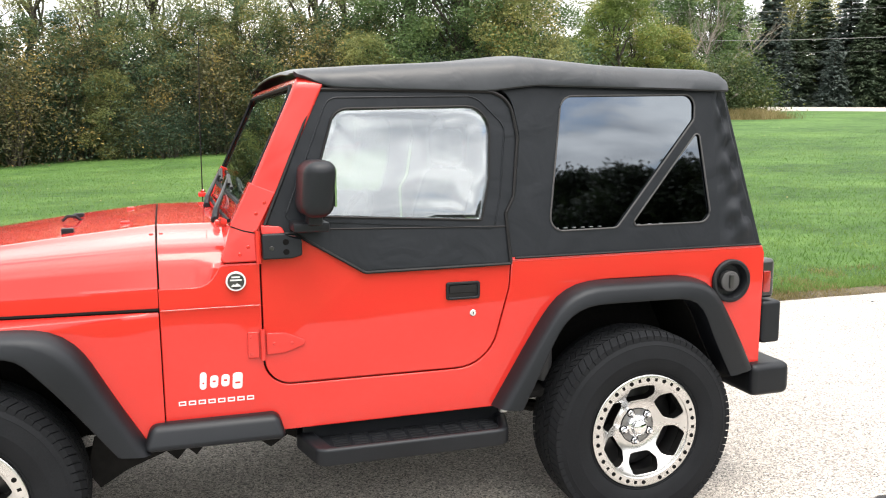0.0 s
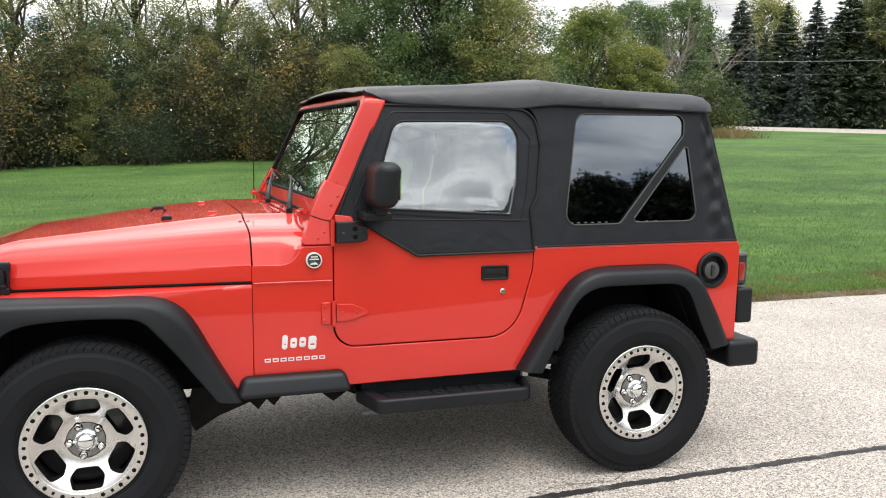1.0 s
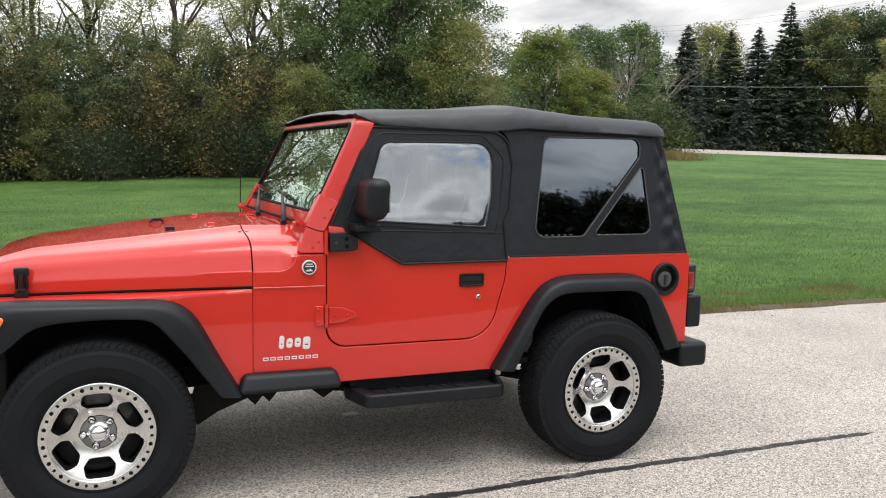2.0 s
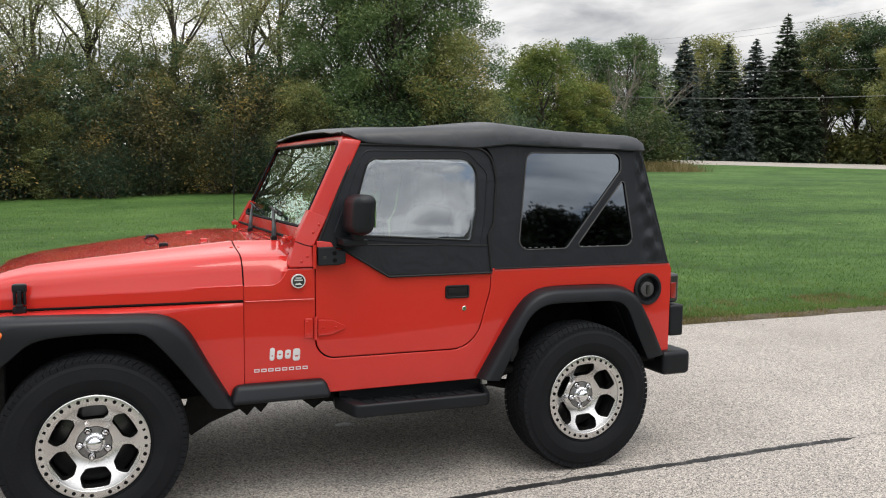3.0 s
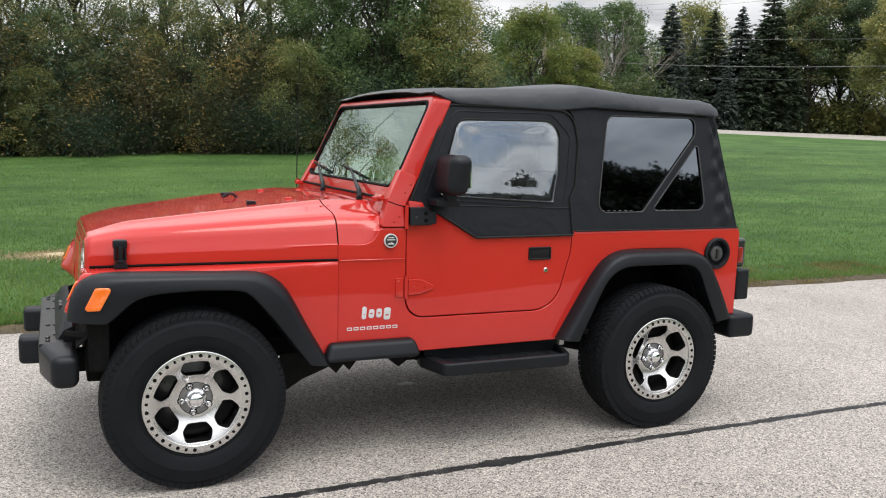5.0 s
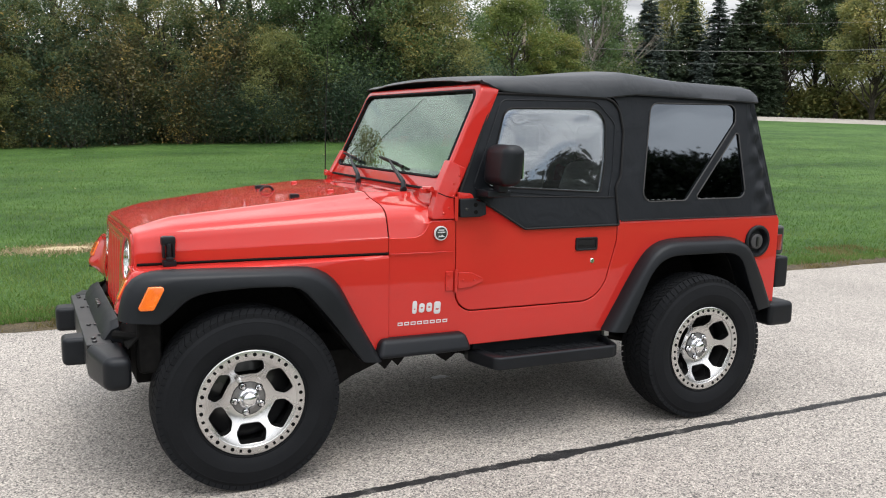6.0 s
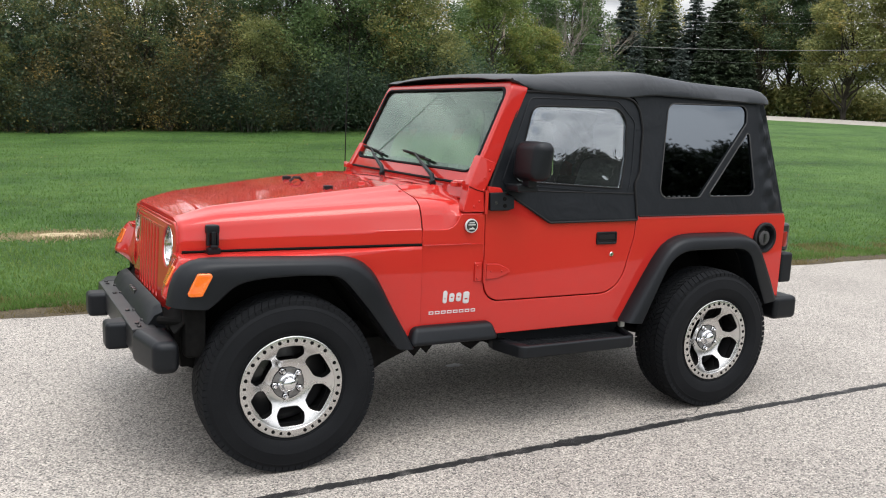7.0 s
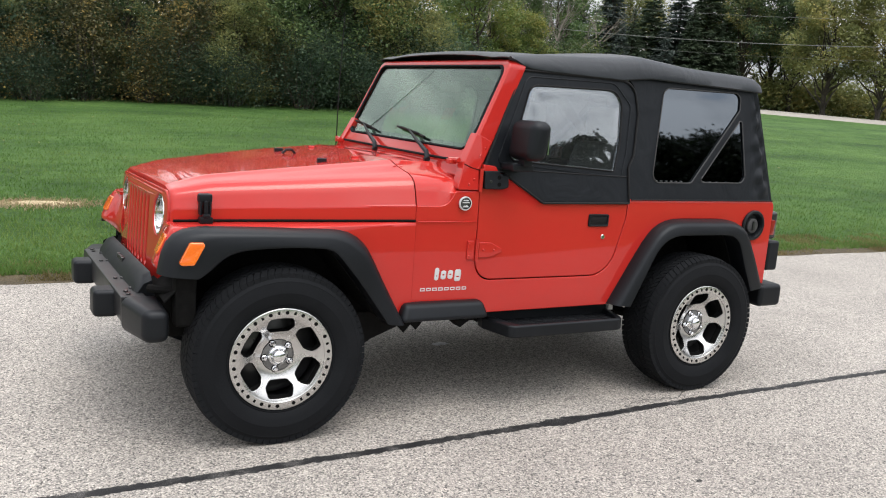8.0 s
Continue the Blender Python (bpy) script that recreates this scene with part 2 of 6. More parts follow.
def lawn_material():
    """Mown grass: fine blade grain, soft tufts, wide lighter and darker drifts and a few dry spots."""
    m, n, l, b = nodes_of("mown_grass")
    co, mp = n.new("ShaderNodeTexCoord"), n.new("ShaderNodeMapping")
    mp.inputs["Scale"].default_value = (0.62, 1.0, 1.0)
    mp.inputs["Rotation"].default_value = (0, 0, radians(-22))
    l.new(co.outputs["Object"], mp.inputs[0])
    big, mid, fine = (n.new("ShaderNodeTexNoise") for _ in range(3))
    for t, s, d in ((big, 0.40, 4), (mid, 3.2, 6), (fine, 13, 10)):
        t.inputs["Scale"].default_value, t.inputs["Detail"].default_value = s, d
    fine.inputs["Roughness"].default_value = 0.78
    l.new(mp.outputs[0], big.inputs["Vector"])
    l.new(mp.outputs[0], mid.inputs["Vector"])
    l.new(co.outputs["Object"], fine.inputs["Vector"])
    add, add2 = n.new("ShaderNodeMath"), n.new("ShaderNodeMath")
    add.operation = add2.operation = "MULTIPLY_ADD"
    add.inputs[1].default_value, add2.inputs[1].default_value = 1.3, 0.6
    l.new(fine.outputs["Fac"], add.inputs[0])
    l.new(big.outputs["Fac"], add.inputs[2])
    l.new(mid.outputs["Fac"], add2.inputs[0])
    l.new(add.outputs[0], add2.inputs[2])
    ramp = n.new("ShaderNodeValToRGB")
    e = ramp.color_ramp.elements
    e[0].position, e[0].color = 0.78, (0.018, 0.048, 0.011, 1)
    e[1].position, e[1].color = 1.42, (0.100, 0.178, 0.044, 1)
    e[0].position, e[1].position = 0.0, 1.0
    e.new(0.45).color = (0.047, 0.103, 0.021, 1)
    mr = n.new("ShaderNodeMapRange")
    mr.inputs["From Min"].default_value, mr.inputs["From Max"].default_value = 1.16, 1.80
    l.new(add2.outputs[0], mr.inputs["Value"])
    l.new(mr.outputs[0], ramp.inputs[0])
    l.new(ramp.outputs[0], b.inputs["Base Color"])
    b.inputs["Roughness"].default_value = 0.8
    b.inputs["Specular IOR Level"].default_value = 0.2
    bp = n.new("ShaderNodeBump")
    bp.inputs["Strength"].default_value, bp.inputs["Distance"].default_value = 0.8, 0.03
    l.new(add2.outputs[0], bp.inputs["Height"])
    l.new(bp.outputs[0], b.inputs["Normal"])
    return m


RED = surface("red_paint", (0.450, 0.019, 0.014), (0.500, 0.024, 0.018), 0.55, coat=1.0, big=1.5, fine=400, bump=0.0, spread=0.05, spec=0.08)
RED.node_tree.nodes["Principled BSDF"].inputs["Coat IOR"].default_value = 1.49
PLASTIC = surface("black_trim_plastic", (0.0032, 0.0037, 0.0048), (0.0075, 0.0084, 0.0105), 0.45, big=4, fine=500, bump=0.18, depth=0.0006, spec=0.30)
RUBBER = surface("tyre_rubber", (0.0055, 0.0060, 0.0070), (0.0115, 0.0122, 0.0138), 0.74, big=9, fine=220, bump=0.12, depth=0.001, spec=0.14)
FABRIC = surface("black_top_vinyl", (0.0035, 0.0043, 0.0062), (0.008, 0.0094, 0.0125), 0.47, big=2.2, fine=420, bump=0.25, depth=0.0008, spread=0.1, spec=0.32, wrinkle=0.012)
for dark_stuff in (PLASTIC, RUBBER, FABRIC):
    dark_stuff.node_tree.nodes["Principled BSDF"].inputs["Specular Tint"].default_value = (0.92, 0.97, 1.03, 1)
# The same vinyl, lightened: sky sheen on the roof put into its colour
SKYLIT_TOP = surface("skylit_top_vinyl", (0.0115, 0.014, 0.0185), (0.0235, 0.028, 0.035), 0.43, big=2.2, fine=420, bump=0.25, depth=0.0008, spread=0.1, spec=0.5, wrinkle=0.012)
PIPING = surface("black_piping", (0.005, 0.005, 0.006), (0.011, 0.011, 0.012), 0.55, fine=300, spec=0.25)
ALLOY = surface("machined_alloy", (0.57, 0.567, 0.56), (0.69, 0.687, 0.68), 0.27, metal=1.0, big=7, fine=300, bump=0.0, spread=0.05)
CHROME = surface("chrome", (0.72, 0.73, 0.75), (0.85, 0.86, 0.88), 0.08, metal=1.0, bump=0, spread=0.04)
BLACKPAINT = surface("black_paint", (0.012, 0.012, 0.013), (0.022, 0.022, 0.023), 0.3, coat=0.3, fine=200, bump=0.05)
HUB_METAL = surface("dull_hub_metal", (0.16, 0.165, 0.17), (0.30, 0.305, 0.31), 0.34, metal=1.0, big=30, fine=160, bump=0.1, depth=0.0006)
STEEL_BLACK = surface("satin_black_steel", (0.008, 0.008, 0.009), (0.018, 0.018, 0.020), 0.42, fine=260, bump=0.12, depth=0.0008)
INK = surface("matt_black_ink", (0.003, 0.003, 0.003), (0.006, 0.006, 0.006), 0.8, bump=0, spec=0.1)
UNDER = surface("underbody_black", (0.006, 0.006, 0.006), (0.014, 0.0135, 0.013), 0.9, fine=40, bump=0.3, spec=0.08)
AMBER = surface("amber_lens", (0.78, 0.13, 0.006), (0.86, 0.18, 0.010), 0.25, coat=1.0, big=30, fine=160, bump=0.3, depth=0.001)
TAIL_RED = surface("red_lens", (0.20, 0.006, 0.008), (0.29, 0.010, 0.011), 0.15, coat=1.0, fine=150, bump=0.2)
SILVER = surface("pale_decal", (0.52, 0.52, 0.53), (0.60, 0.60, 0.61), 0.45, fine=200, bump=0)
BADGE_DARK = surface("badge_enamel", (0.022, 0.022, 0.024), (0.04, 0.04, 0.042), 0.3, coat=0.6, fine=200, bump=0)
SEAT_CLOTH = surface("grey_seat_cloth", (0.10, 0.10, 0.105), (0.19, 0.19, 0.195), 0.9, big=5, fine=260, bump=0.3)
TRIM_GREY = surface("grey_dash_plastic", (0.03, 0.03, 0.032), (0.06, 0.06, 0.062), 0.6, fine=300, bump=0.2)
TRIM_BLACK = surface("black_inner_trim", (0.006, 0.006, 0.007), (0.014, 0.014, 0.015), 0.7, fine=200, bump=0.1)
PRIMER = surface("bare_bracket", (0.5, 0.5, 0.48), (0.7, 0.69, 0.66), 0.5, metal=0.6, fine=90)
WINDSHIELD = sheet_glass("windshield_glass", (0.80, 0.91, 0.84), 0.060, sheen=(0.88, 0.97, 0.91), steep=4.8)
VINYL_CLEAR = sheet_glass("clear_vinyl", (0.87, 0.89, 0.90), 0.205, 0.006, wave=0.034, wave_scale=3.2, haze=0.012, sheen=(0.90, 0.95, 1.0))
VINYL_DARK = sheet_glass("tinted_vinyl", (0.003, 0.003, 0.0035), 0.20, 0.022, wave=0.03, wave_scale=2.0, sheen=(0.78, 0.88, 1.0))
LENS = sheet_glass("lamp_glass", (0.95, 0.95, 0.95), 0.06)
ASPHALT = asphalt_material()
LAWN = lawn_material()
SEAM = surface("worn_tar_seam", (0.006, 0.006, 0.007), (0.21, 0.20, 0.19), 0.7, big=9, fine=330, bump=0.7, depth=0.004)
SEAM.node_tree.nodes["Color Ramp"].color_ramp.elements[0].position = 0.53
TAR = surface("tar_seam", (0.012, 0.012, 0.013), (0.05, 0.048, 0.045), 0.6, big=14, fine=120, bump=0.5, depth=0.004)
SOIL = surface("road_edge_soil", (0.030, 0.024, 0.013), (0.115, 0.087, 0.046), 0.95, big=9, fine=60, bump=0.9, depth=0.02)
STRAW = surface("dry_cuttings", (0.34, 0.26, 0.15), (0.56, 0.46, 0.30), 0.9, big=12, fine=90, bump=0.8, depth=0.01)
FAR_ROAD = surface("pale_far_road", (0.27, 0.25, 0.22), (0.36, 0.335, 0.30), 0.9, big=0.4, fine=8, bump=0.1)
BARK = surface("bark", (0.026, 0.022, 0.018), (0.075, 0.062, 0.05), 0.95, big=3, fine=24, bump=0.9, depth=0.03, vary=0.15, stretch=(1, 1, 0.3))
BARE_WOOD = surface("bare_twigs", (0.13, 0.11, 0.09), (0.26, 0.23, 0.2), 0.95, big=3, fine=24, bump=0.5)
LEAF_WOOD = leaf_material("leaves_wood", (0.034, 0.064, 0.034), (0.088, 0.138, 0.066), (0.319, 0.269, 0.092), 0.86)
LEAF_AIRY = leaf_material("leaves_airy", (0.125, 0.165, 0.075), (0.270, 0.300, 0.140), (0.520, 0.430, 0.180), 0.86)
LEAF_DARK = leaf_material("leaves_dark", (0.055, 0.101, 0.045), (0.120, 0.186, 0.071), (0.219, 0.255, 0.091), 0.90)
LEAF_LIME = leaf_material("leaves_lime", (0.072, 0.111, 0.031), (0.160, 0.207, 0.058), (0.328, 0.280, 0.075), 0.85)
LEAF_BUSH = leaf_material("leaves_bush", (0.019, 0.041, 0.027), (0.060, 0.100, 0.057), (0.172, 0.166, 0.072), 0.92, 0.6)
LEAF_RUSSET = leaf_material("leaves_russet", (0.046, 0.050, 0.026), (0.118, 0.110, 0.050), (0.416, 0.290, 0.087), 0.84, 0.8)
LEAF_GOLD = leaf_material("leaves_gold", (0.115, 0.144, 0.057), (0.236, 0.253, 0.094), (0.437, 0.345, 0.115), 0.88)
LEAF_SIDE = leaf_material("leaves_side_bush", (0.021, 0.040, 0.016), (0.053, 0.086, 0.031), (0.160, 0.165, 0.054), 0.9, 0.5)
FALLEN = leaf_material("fallen_leaves", (0.20, 0.17, 0.07), (0.34, 0.30, 0.15), (0.48, 0.40, 0.22), 0.8, 0.6)
# Leaf tone darkened to hold the shade of backlit trees across the road
LEAF_SHADE = leaf_material("leaves_shade", (0.008, 0.012, 0.006), (0.018, 0.026, 0.012), (0.03, 0.035, 0.015), 0.95)
NEEDLE = leaf_material("needles_green", (0.056, 0.084, 0.057), (0.096, 0.132, 0.084), (0.136, 0.168, 0.101), 0.85)
NEEDLE_BLUE = leaf_material("needles_blue", (0.054, 0.075, 0.069), (0.107, 0.138, 0.124), (0.164, 0.197, 0.176), 0.85)
GRASS_BLADE = leaf_material("grass_blades", (0.058, 0.125, 0.025), (0.100, 0.190, 0.040), (0.18, 0.25, 0.07), 0.8, 0.6)
VERGE_BLADE = leaf_material("matted_dead_grass", (0.105, 0.095, 0.035), (0.20, 0.165, 0.07), (0.34, 0.27, 0.14), 0.8, 0.6)
DRY_BLADE = leaf_material("dry_stalks", (0.20, 0.15, 0.08), (0.36, 0.28, 0.17), (0.5, 0.41, 0.28), 0.8, 0.6)
WIRE = surface("wire_aluminium", (0.14, 0.14, 0.14), (0.22, 0.22, 0.22), 0.6, metal=0.2, bump=0)
POLE_WOOD = surface("weathered_pole", (0.2, 0.16, 0.12), (0.36, 0.3, 0.24), 0.9, fine=30, bump=0.5)


# ---- mesh tools ----
def finish(bm, sharp=40):
    bmesh.ops.recalc_face_normals(bm, faces=bm.faces)
    lim = radians(sharp)
    for f in bm.faces:
        f.smooth = True
    for e in bm.edges:
        if len(e.link_faces) == 2 and e.calc_face_angle(0) > lim:
            e.smooth = False
    return bm


PIECES = ("tread_rib", "plain_bar", "stitch", "bolt", "ring_bolt", "lug_nut", "tread", "trunk", "stem", "branch")


def part(name, bm, material, parent, label="", sharp=40):
    """Links a bmesh as one mesh object under a thing or a part."""
    finish(bm, sharp)
    me = bpy.data.meshes.new(name)
    bm.to_mesh(me)
    bm.free()
    me.materials.append(material)
    ob = new(name, me)
    ob.parent = parent
    if name not in PIECES and sharp < 100:
        wn_mod = ob.modifiers.new("even_normals", "WEIGHTED_NORMAL")
        wn_mod.keep_sharp = True
    if label:
        ob["label"] = label
    return ob


def thing(name, label, category, at=(0, 0, 0), group="", kind=""):
    ob = new(name)
    ob.location = at
    ob.empty_display_size = 0.1
    return tagged(ob, label, category, group, kind)


def solo(name, bm, material, label, category, group="", kind="", sharp=32):
    return tagged(part(name, bm, material, None, "", sharp), label, category, group, kind)


def fillet(pts, r=0.05, n=5):
    """Rounds the corners of a closed outline; a point may carry its own radius as a third number."""
    out = []
    for i, p in enumerate(pts):
        a, b, c = Vector(pts[i - 1][:2]), Vector(p[:2]), Vector(pts[(i + 1) % len(pts)][:2])
        rad = p[2] if len(p) > 2 else r
        u, v = (a - b), (c - b)
        if rad < 1e-4 or u.length < 1e-6 or v.length < 1e-6:
            out.append(tuple(b))
            continue
        ang = u.angle(v)
        if ang > 3.1:
            out.append(tuple(b))
            continue
        d = min(rad / math.tan(ang / 2), u.length * 0.49, v.length * 0.49)
        rad = d * math.tan(ang / 2)
        p0, p1 = b + u.normalized() * d, b + v.normalized() * d
        mid = b + (u.normalized() + v.normalized()).normalized() * (rad / math.sin(ang / 2))
        a0, a1 = (p0 - mid), (p1 - mid)
        t0, t1 = math.atan2(a0.y, a0.x), math.atan2(a1.y, a1.x)
        dt = (t1 - t0 + math.pi) % (2 * math.pi) - math.pi
        out += [tuple(mid + Vector((math.cos(t0 + dt * k / n), math.sin(t0 + dt * k / n))) * rad) for k in range(n + 1)]
    return out


def plate(outline, holes=(), thick=0.02, bevel=0.003, place=lambda u, v, w: (u, v, w)):
    """A flat sheet with holes and softly rounded edges; place() carries (u, v, w) into the world, w from 0 (face) to thick."""
    cu = bpy.data.curves.new("sheet", "CURVE")
    cu.dimensions, cu.fill_mode = "2D", "BOTH"
    cu.extrude, cu.bevel_depth, cu.bevel_resolution, cu.offset = max(thick / 2 - bevel, 0.0002), bevel, 2, -bevel
    for loop in (outline, *holes):
        sp = cu.splines.new("POLY")
        sp.points.add(len(loop) - 1)
        for p, q in zip(sp.points, loop):
            p.co = (q[0], q[1], 0, 1)
        sp.use_cyclic_u = True
    ob = bpy.data.objects.new("sheet", cu)
    me = bpy.data.meshes.new_from_object(ob)
    bm = bmesh.new()
    bm.from_mesh(me)
    bpy.data.objects.remove(ob)
    bpy.data.curves.remove(cu)
    bpy.data.meshes.remove(me)
    bmesh.ops.remove_doubles(bm, verts=bm.verts, dist=1e-5)
    for v in bm.verts:
        v.co = place(v.co.x, v.co.y, v.co.z + thick / 2)
    return bm


def box(x0, x1, y0, y1, z0, z1, bevel=0.01, seg=2, taper=None):
    bm = bmesh.new()
    bmesh.ops.create_cube(bm, size=1)
    for v in bm.verts:
        v.co = ((x0 + x1) / 2 + v.co.x * (x1 - x0), (y0 + y1) / 2 + v.co.y * (y1 - y0), (z0 + z1) / 2 + v.co.z * (z1 - z0))
    if taper:
        for v in bm.verts:
            v.co = taper(v.co)
    if bevel:
        bmesh.ops.bevel(bm, geom=bm.edges[:], offset=bevel, segments=seg, profile=0.5, affect="EDGES")
    return bm


def grid(rows, close_u=False, close_v=False, caps=False):
    """A skin over rows of points."""
    bm = bmesh.new()
    vs = [[bm.verts.new(p) for p in r] for r in rows]
    nr, nc = len(vs), len(vs[0])
    for i in range(nr if close_u else nr - 1):
        for j in range(nc if close_v else nc - 1):
            q = [vs[i][j], vs[(i + 1) % nr][j], vs[(i + 1) % nr][(j + 1) % nc], vs[i][(j + 1) % nc]]
            bm.faces.new(q)
    if caps:
        bm.faces.new(vs[0])
        bm.faces.new(vs[-1][::-1])
    return bm


def shell(rows, thick, **kw):
    bm = grid(rows, **kw)
    bmesh.ops.recalc_face_normals(bm, faces=bm.faces)
    bmesh.ops.solidify(bm, geom=bm.faces[:], thickness=thick)
    return bm


def tube(pts, r, n=8, closed=False, flat=1.0):
    """A round bar along points; r is a number or one per point."""
    pts = [Vector(p) for p in pts]
    rs = r if isinstance(r, (list, tuple)) else [r] * len(pts)
    rows, up = [], Vector((0, 0, 1))
    for i, p in enumerate(pts):
        a = pts[i - 1] if (i or closed) else p
        b = pts[(i + 1) % len(pts)] if (i + 1 < len(pts) or closed) else p
        d = (b - a).normalized()
        s = d.cross(up if abs(d.z) < 0.95 else Vector((1, 0, 0))).normalized()
        t = s.cross(d)
        rows.append([p + s * math.cos(k * 2 * math.pi / n) * rs[i] + t * math.sin(k * 2 * math.pi / n) * rs[i] * flat for k in range(n)])
    return grid(rows, close_u=closed, close_v=True, caps=not closed)


def lathe(profile, n=48, closed=False):
    """Turns (radius, height) round the y axis; height points to -y."""
    rows = [[(r * math.cos(2 * math.pi * k / n), -h, r * math.sin(2 * math.pi * k / n)) for r, h in profile] for k in range(n)]
    return grid(rows, close_u=True, close_v=closed)


def disc(r, h0, h1, n=16, x=0.0, z=0.0, bevel=0.0, y=0.0):
    """A short cylinder along y from height h0 to h1 (towards -y) at x, z."""
    b = min(bevel, r * 0.5)
    prof = [(0.0001, h0), (r, h0), (r, h1 - b), (r - b, h1), (0.0001, h1)] if b else [(0.0001, h0), (r, h0), (r, h1), (0.0001, h1)]
    bm = lathe(prof, n)
    bmesh.ops.remove_doubles(bm, verts=bm.verts, dist=0.0004)
    for v in bm.verts:
        v.co += Vector((x, y, z))
    return bm


def join(*bms):
    me = bpy.data.meshes.new("join")
    base = bms[0]
    for b in bms[1:]:
        b.to_mesh(me)
        base.from_mesh(me)
        b.free()
    bpy.data.meshes.remove(me)
    return base


def move(bm, m):
    bm.transform(m)
    return bm


def mirrored(bm):
    """The same across the vehicle's middle plane."""
    c = bm.copy()
    for v in c.verts:
        v.co.y = -v.co.y
    bmesh.ops.reverse_faces(c, faces=c.faces)
    return c


def lerp(table, x):
    """Straight-line reading of a table of (x, value) in rising x."""
    return float(np.interp(x, [t[0] for t in table], [t[1] for t in table]))

# ---- ground, road, lawn ----
EDGE, NEAR_EDGE = 2.45, -4.75          # the road runs along x between these


def smooth(a, b, x):
    t = min(1.0, max(0.0, (x - a) / (b - a)))
    return t * t * (3 - 2 * t)


def height(x, y):
    """Height of the land: level under the road, a gentle rise of lawn behind it."""
    if y < EDGE:
        return -0.03 - 0.25 * smooth(0.0, 12.0, NEAR_EDGE - y)
    s = y - EDGE
    near = -0.012 + 0.010 * min(s, 14.0)
    xx, yy = max(-40.0, min(95.0, x)), min(110.0, y)
    far = 0.70 + 0.040 * min(xx, 12.0) + 0.016 * max(0.0, min(xx, 30.0) - 12.0) + 0.008 * max(0.0, xx - 30.0) + 0.037 * max(-6.0, yy - 30)
    k = smooth(0.0, 27.0, s)
    bumps = 0.05 * noise.noise(Vector((x * 0.12, y * 0.12, 3.1))) * smooth(2, 12, s)
    return near * (1 - k) + far * k + bumps


def spaced(lo, hi, core_lo, core_hi, step, grow=1.22):
    xs = list(np.arange(core_lo, core_hi + 1e-6, step))
    d = step
    while xs[-1] < hi:
        d *= grow
        xs.append(xs[-1] + d)
    d = step
    while xs[0] > lo:
        d *= grow
        xs.insert(0, xs[0] - d)
    return xs


gx = spaced(-900, 900, -16, 80, 1.6)
gy = sorted(spaced(-900, 900, -6, 80, 1.4) + [EDGE - 0.01, EDGE + 0.02, EDGE + 0.4])
solo("ground", grid([[(x, y, height(x, y)) for x in gx] for y in gy]), LAWN, "wide mown green lawn rising gently from the road", "lawn", kind="structure", sharp=180)

rx = list(np.arange(-60, 90.1, 1.0))
road_rows = []
for y, z in ((EDGE, -0.06), (EDGE - 0.006, -0.006), (EDGE - 0.03, 0.0), (1.5, 0.0), (-1.0, 0.0), (-3.5, 0.0), (NEAR_EDGE + 0.03, 0.0), (NEAR_EDGE, -0.06)):
    road_rows.append([(x, y + (0.035 * noise.noise(Vector((x * 1.3, y, 0))) if abs(y) > 2 and y > -3 else 0), z) for x in rx])
solo("road", grid(road_rows), ASPHALT, "pale worn asphalt road with exposed stones", "road", kind="structure")

# strip of bare soil between asphalt and lawn
ex = list(np.arange(-30, 60, 0.12))
rows = []
for k, (off, dz) in enumerate(((-0.085, 0.001), (-0.035, 0.012), (0.06, 0.022), (0.22, 0.028), (0.44, -0.01))):
    rows.append([(x, EDGE + off * (0.75 + 0.5 * noise.noise(Vector((x * 0.8, 3, k * 0.2)))) + 0.07 * noise.noise(Vector((x * 1.7, k * 0.3, 5))) + 0.03 * noise.noise(Vector((x * 7, k, 9))),
                  dz + (0.012 * noise.noise(Vector((x * 9, k * 2, 1))) if k else 0)) for x in ex])
solo("soil_edge", grid(rows), SOIL, "strip of bare brown soil along the road edge", "soil", kind="structure", sharp=180)


def seam_rows(x0, x1, step, y_at, half, lift):
    xs = list(np.arange(x0, x1, step))
    return [[(x, y_at(x) + side * half(x, side), lift * (1 - abs(side))  + 0.0008) for x in xs] for side in (-1, -0.55, 0, 0.55, 1)]


def seam_y(x):
    return -1.014 - 0.052 * (1 - smooth(-1.2, 1.4, x)) + 0.014 * noise.noise(Vector((x * 1.1, 0, 7))) + 0.007 * noise.noise(Vector((x * 9, 0, 8)))


def seam_half(x, side):
    fade = 1 - smooth(2.86, 2.98, x)
    wide = 1 + 0.7 * smooth(0.05, 0.16, 0.22 - abs(x - 0.2))
    return max(0.0015, (0.025 + 0.012 * noise.noise(Vector((x * 5, side * 3, 2))) + 0.010 * noise.noise(Vector((x * 30, side * 5, 6))) + 0.007 * noise.noise(Vector((x * 80, side * 7, 1)))) * fade * wide)


solo("road_seam", grid(seam_rows(-12, 2.98, 0.007, seam_y, seam_half, 0.003)), SEAM, "irregular dark tar seam along the asphalt", "tar seam", kind="structure", sharp=180)


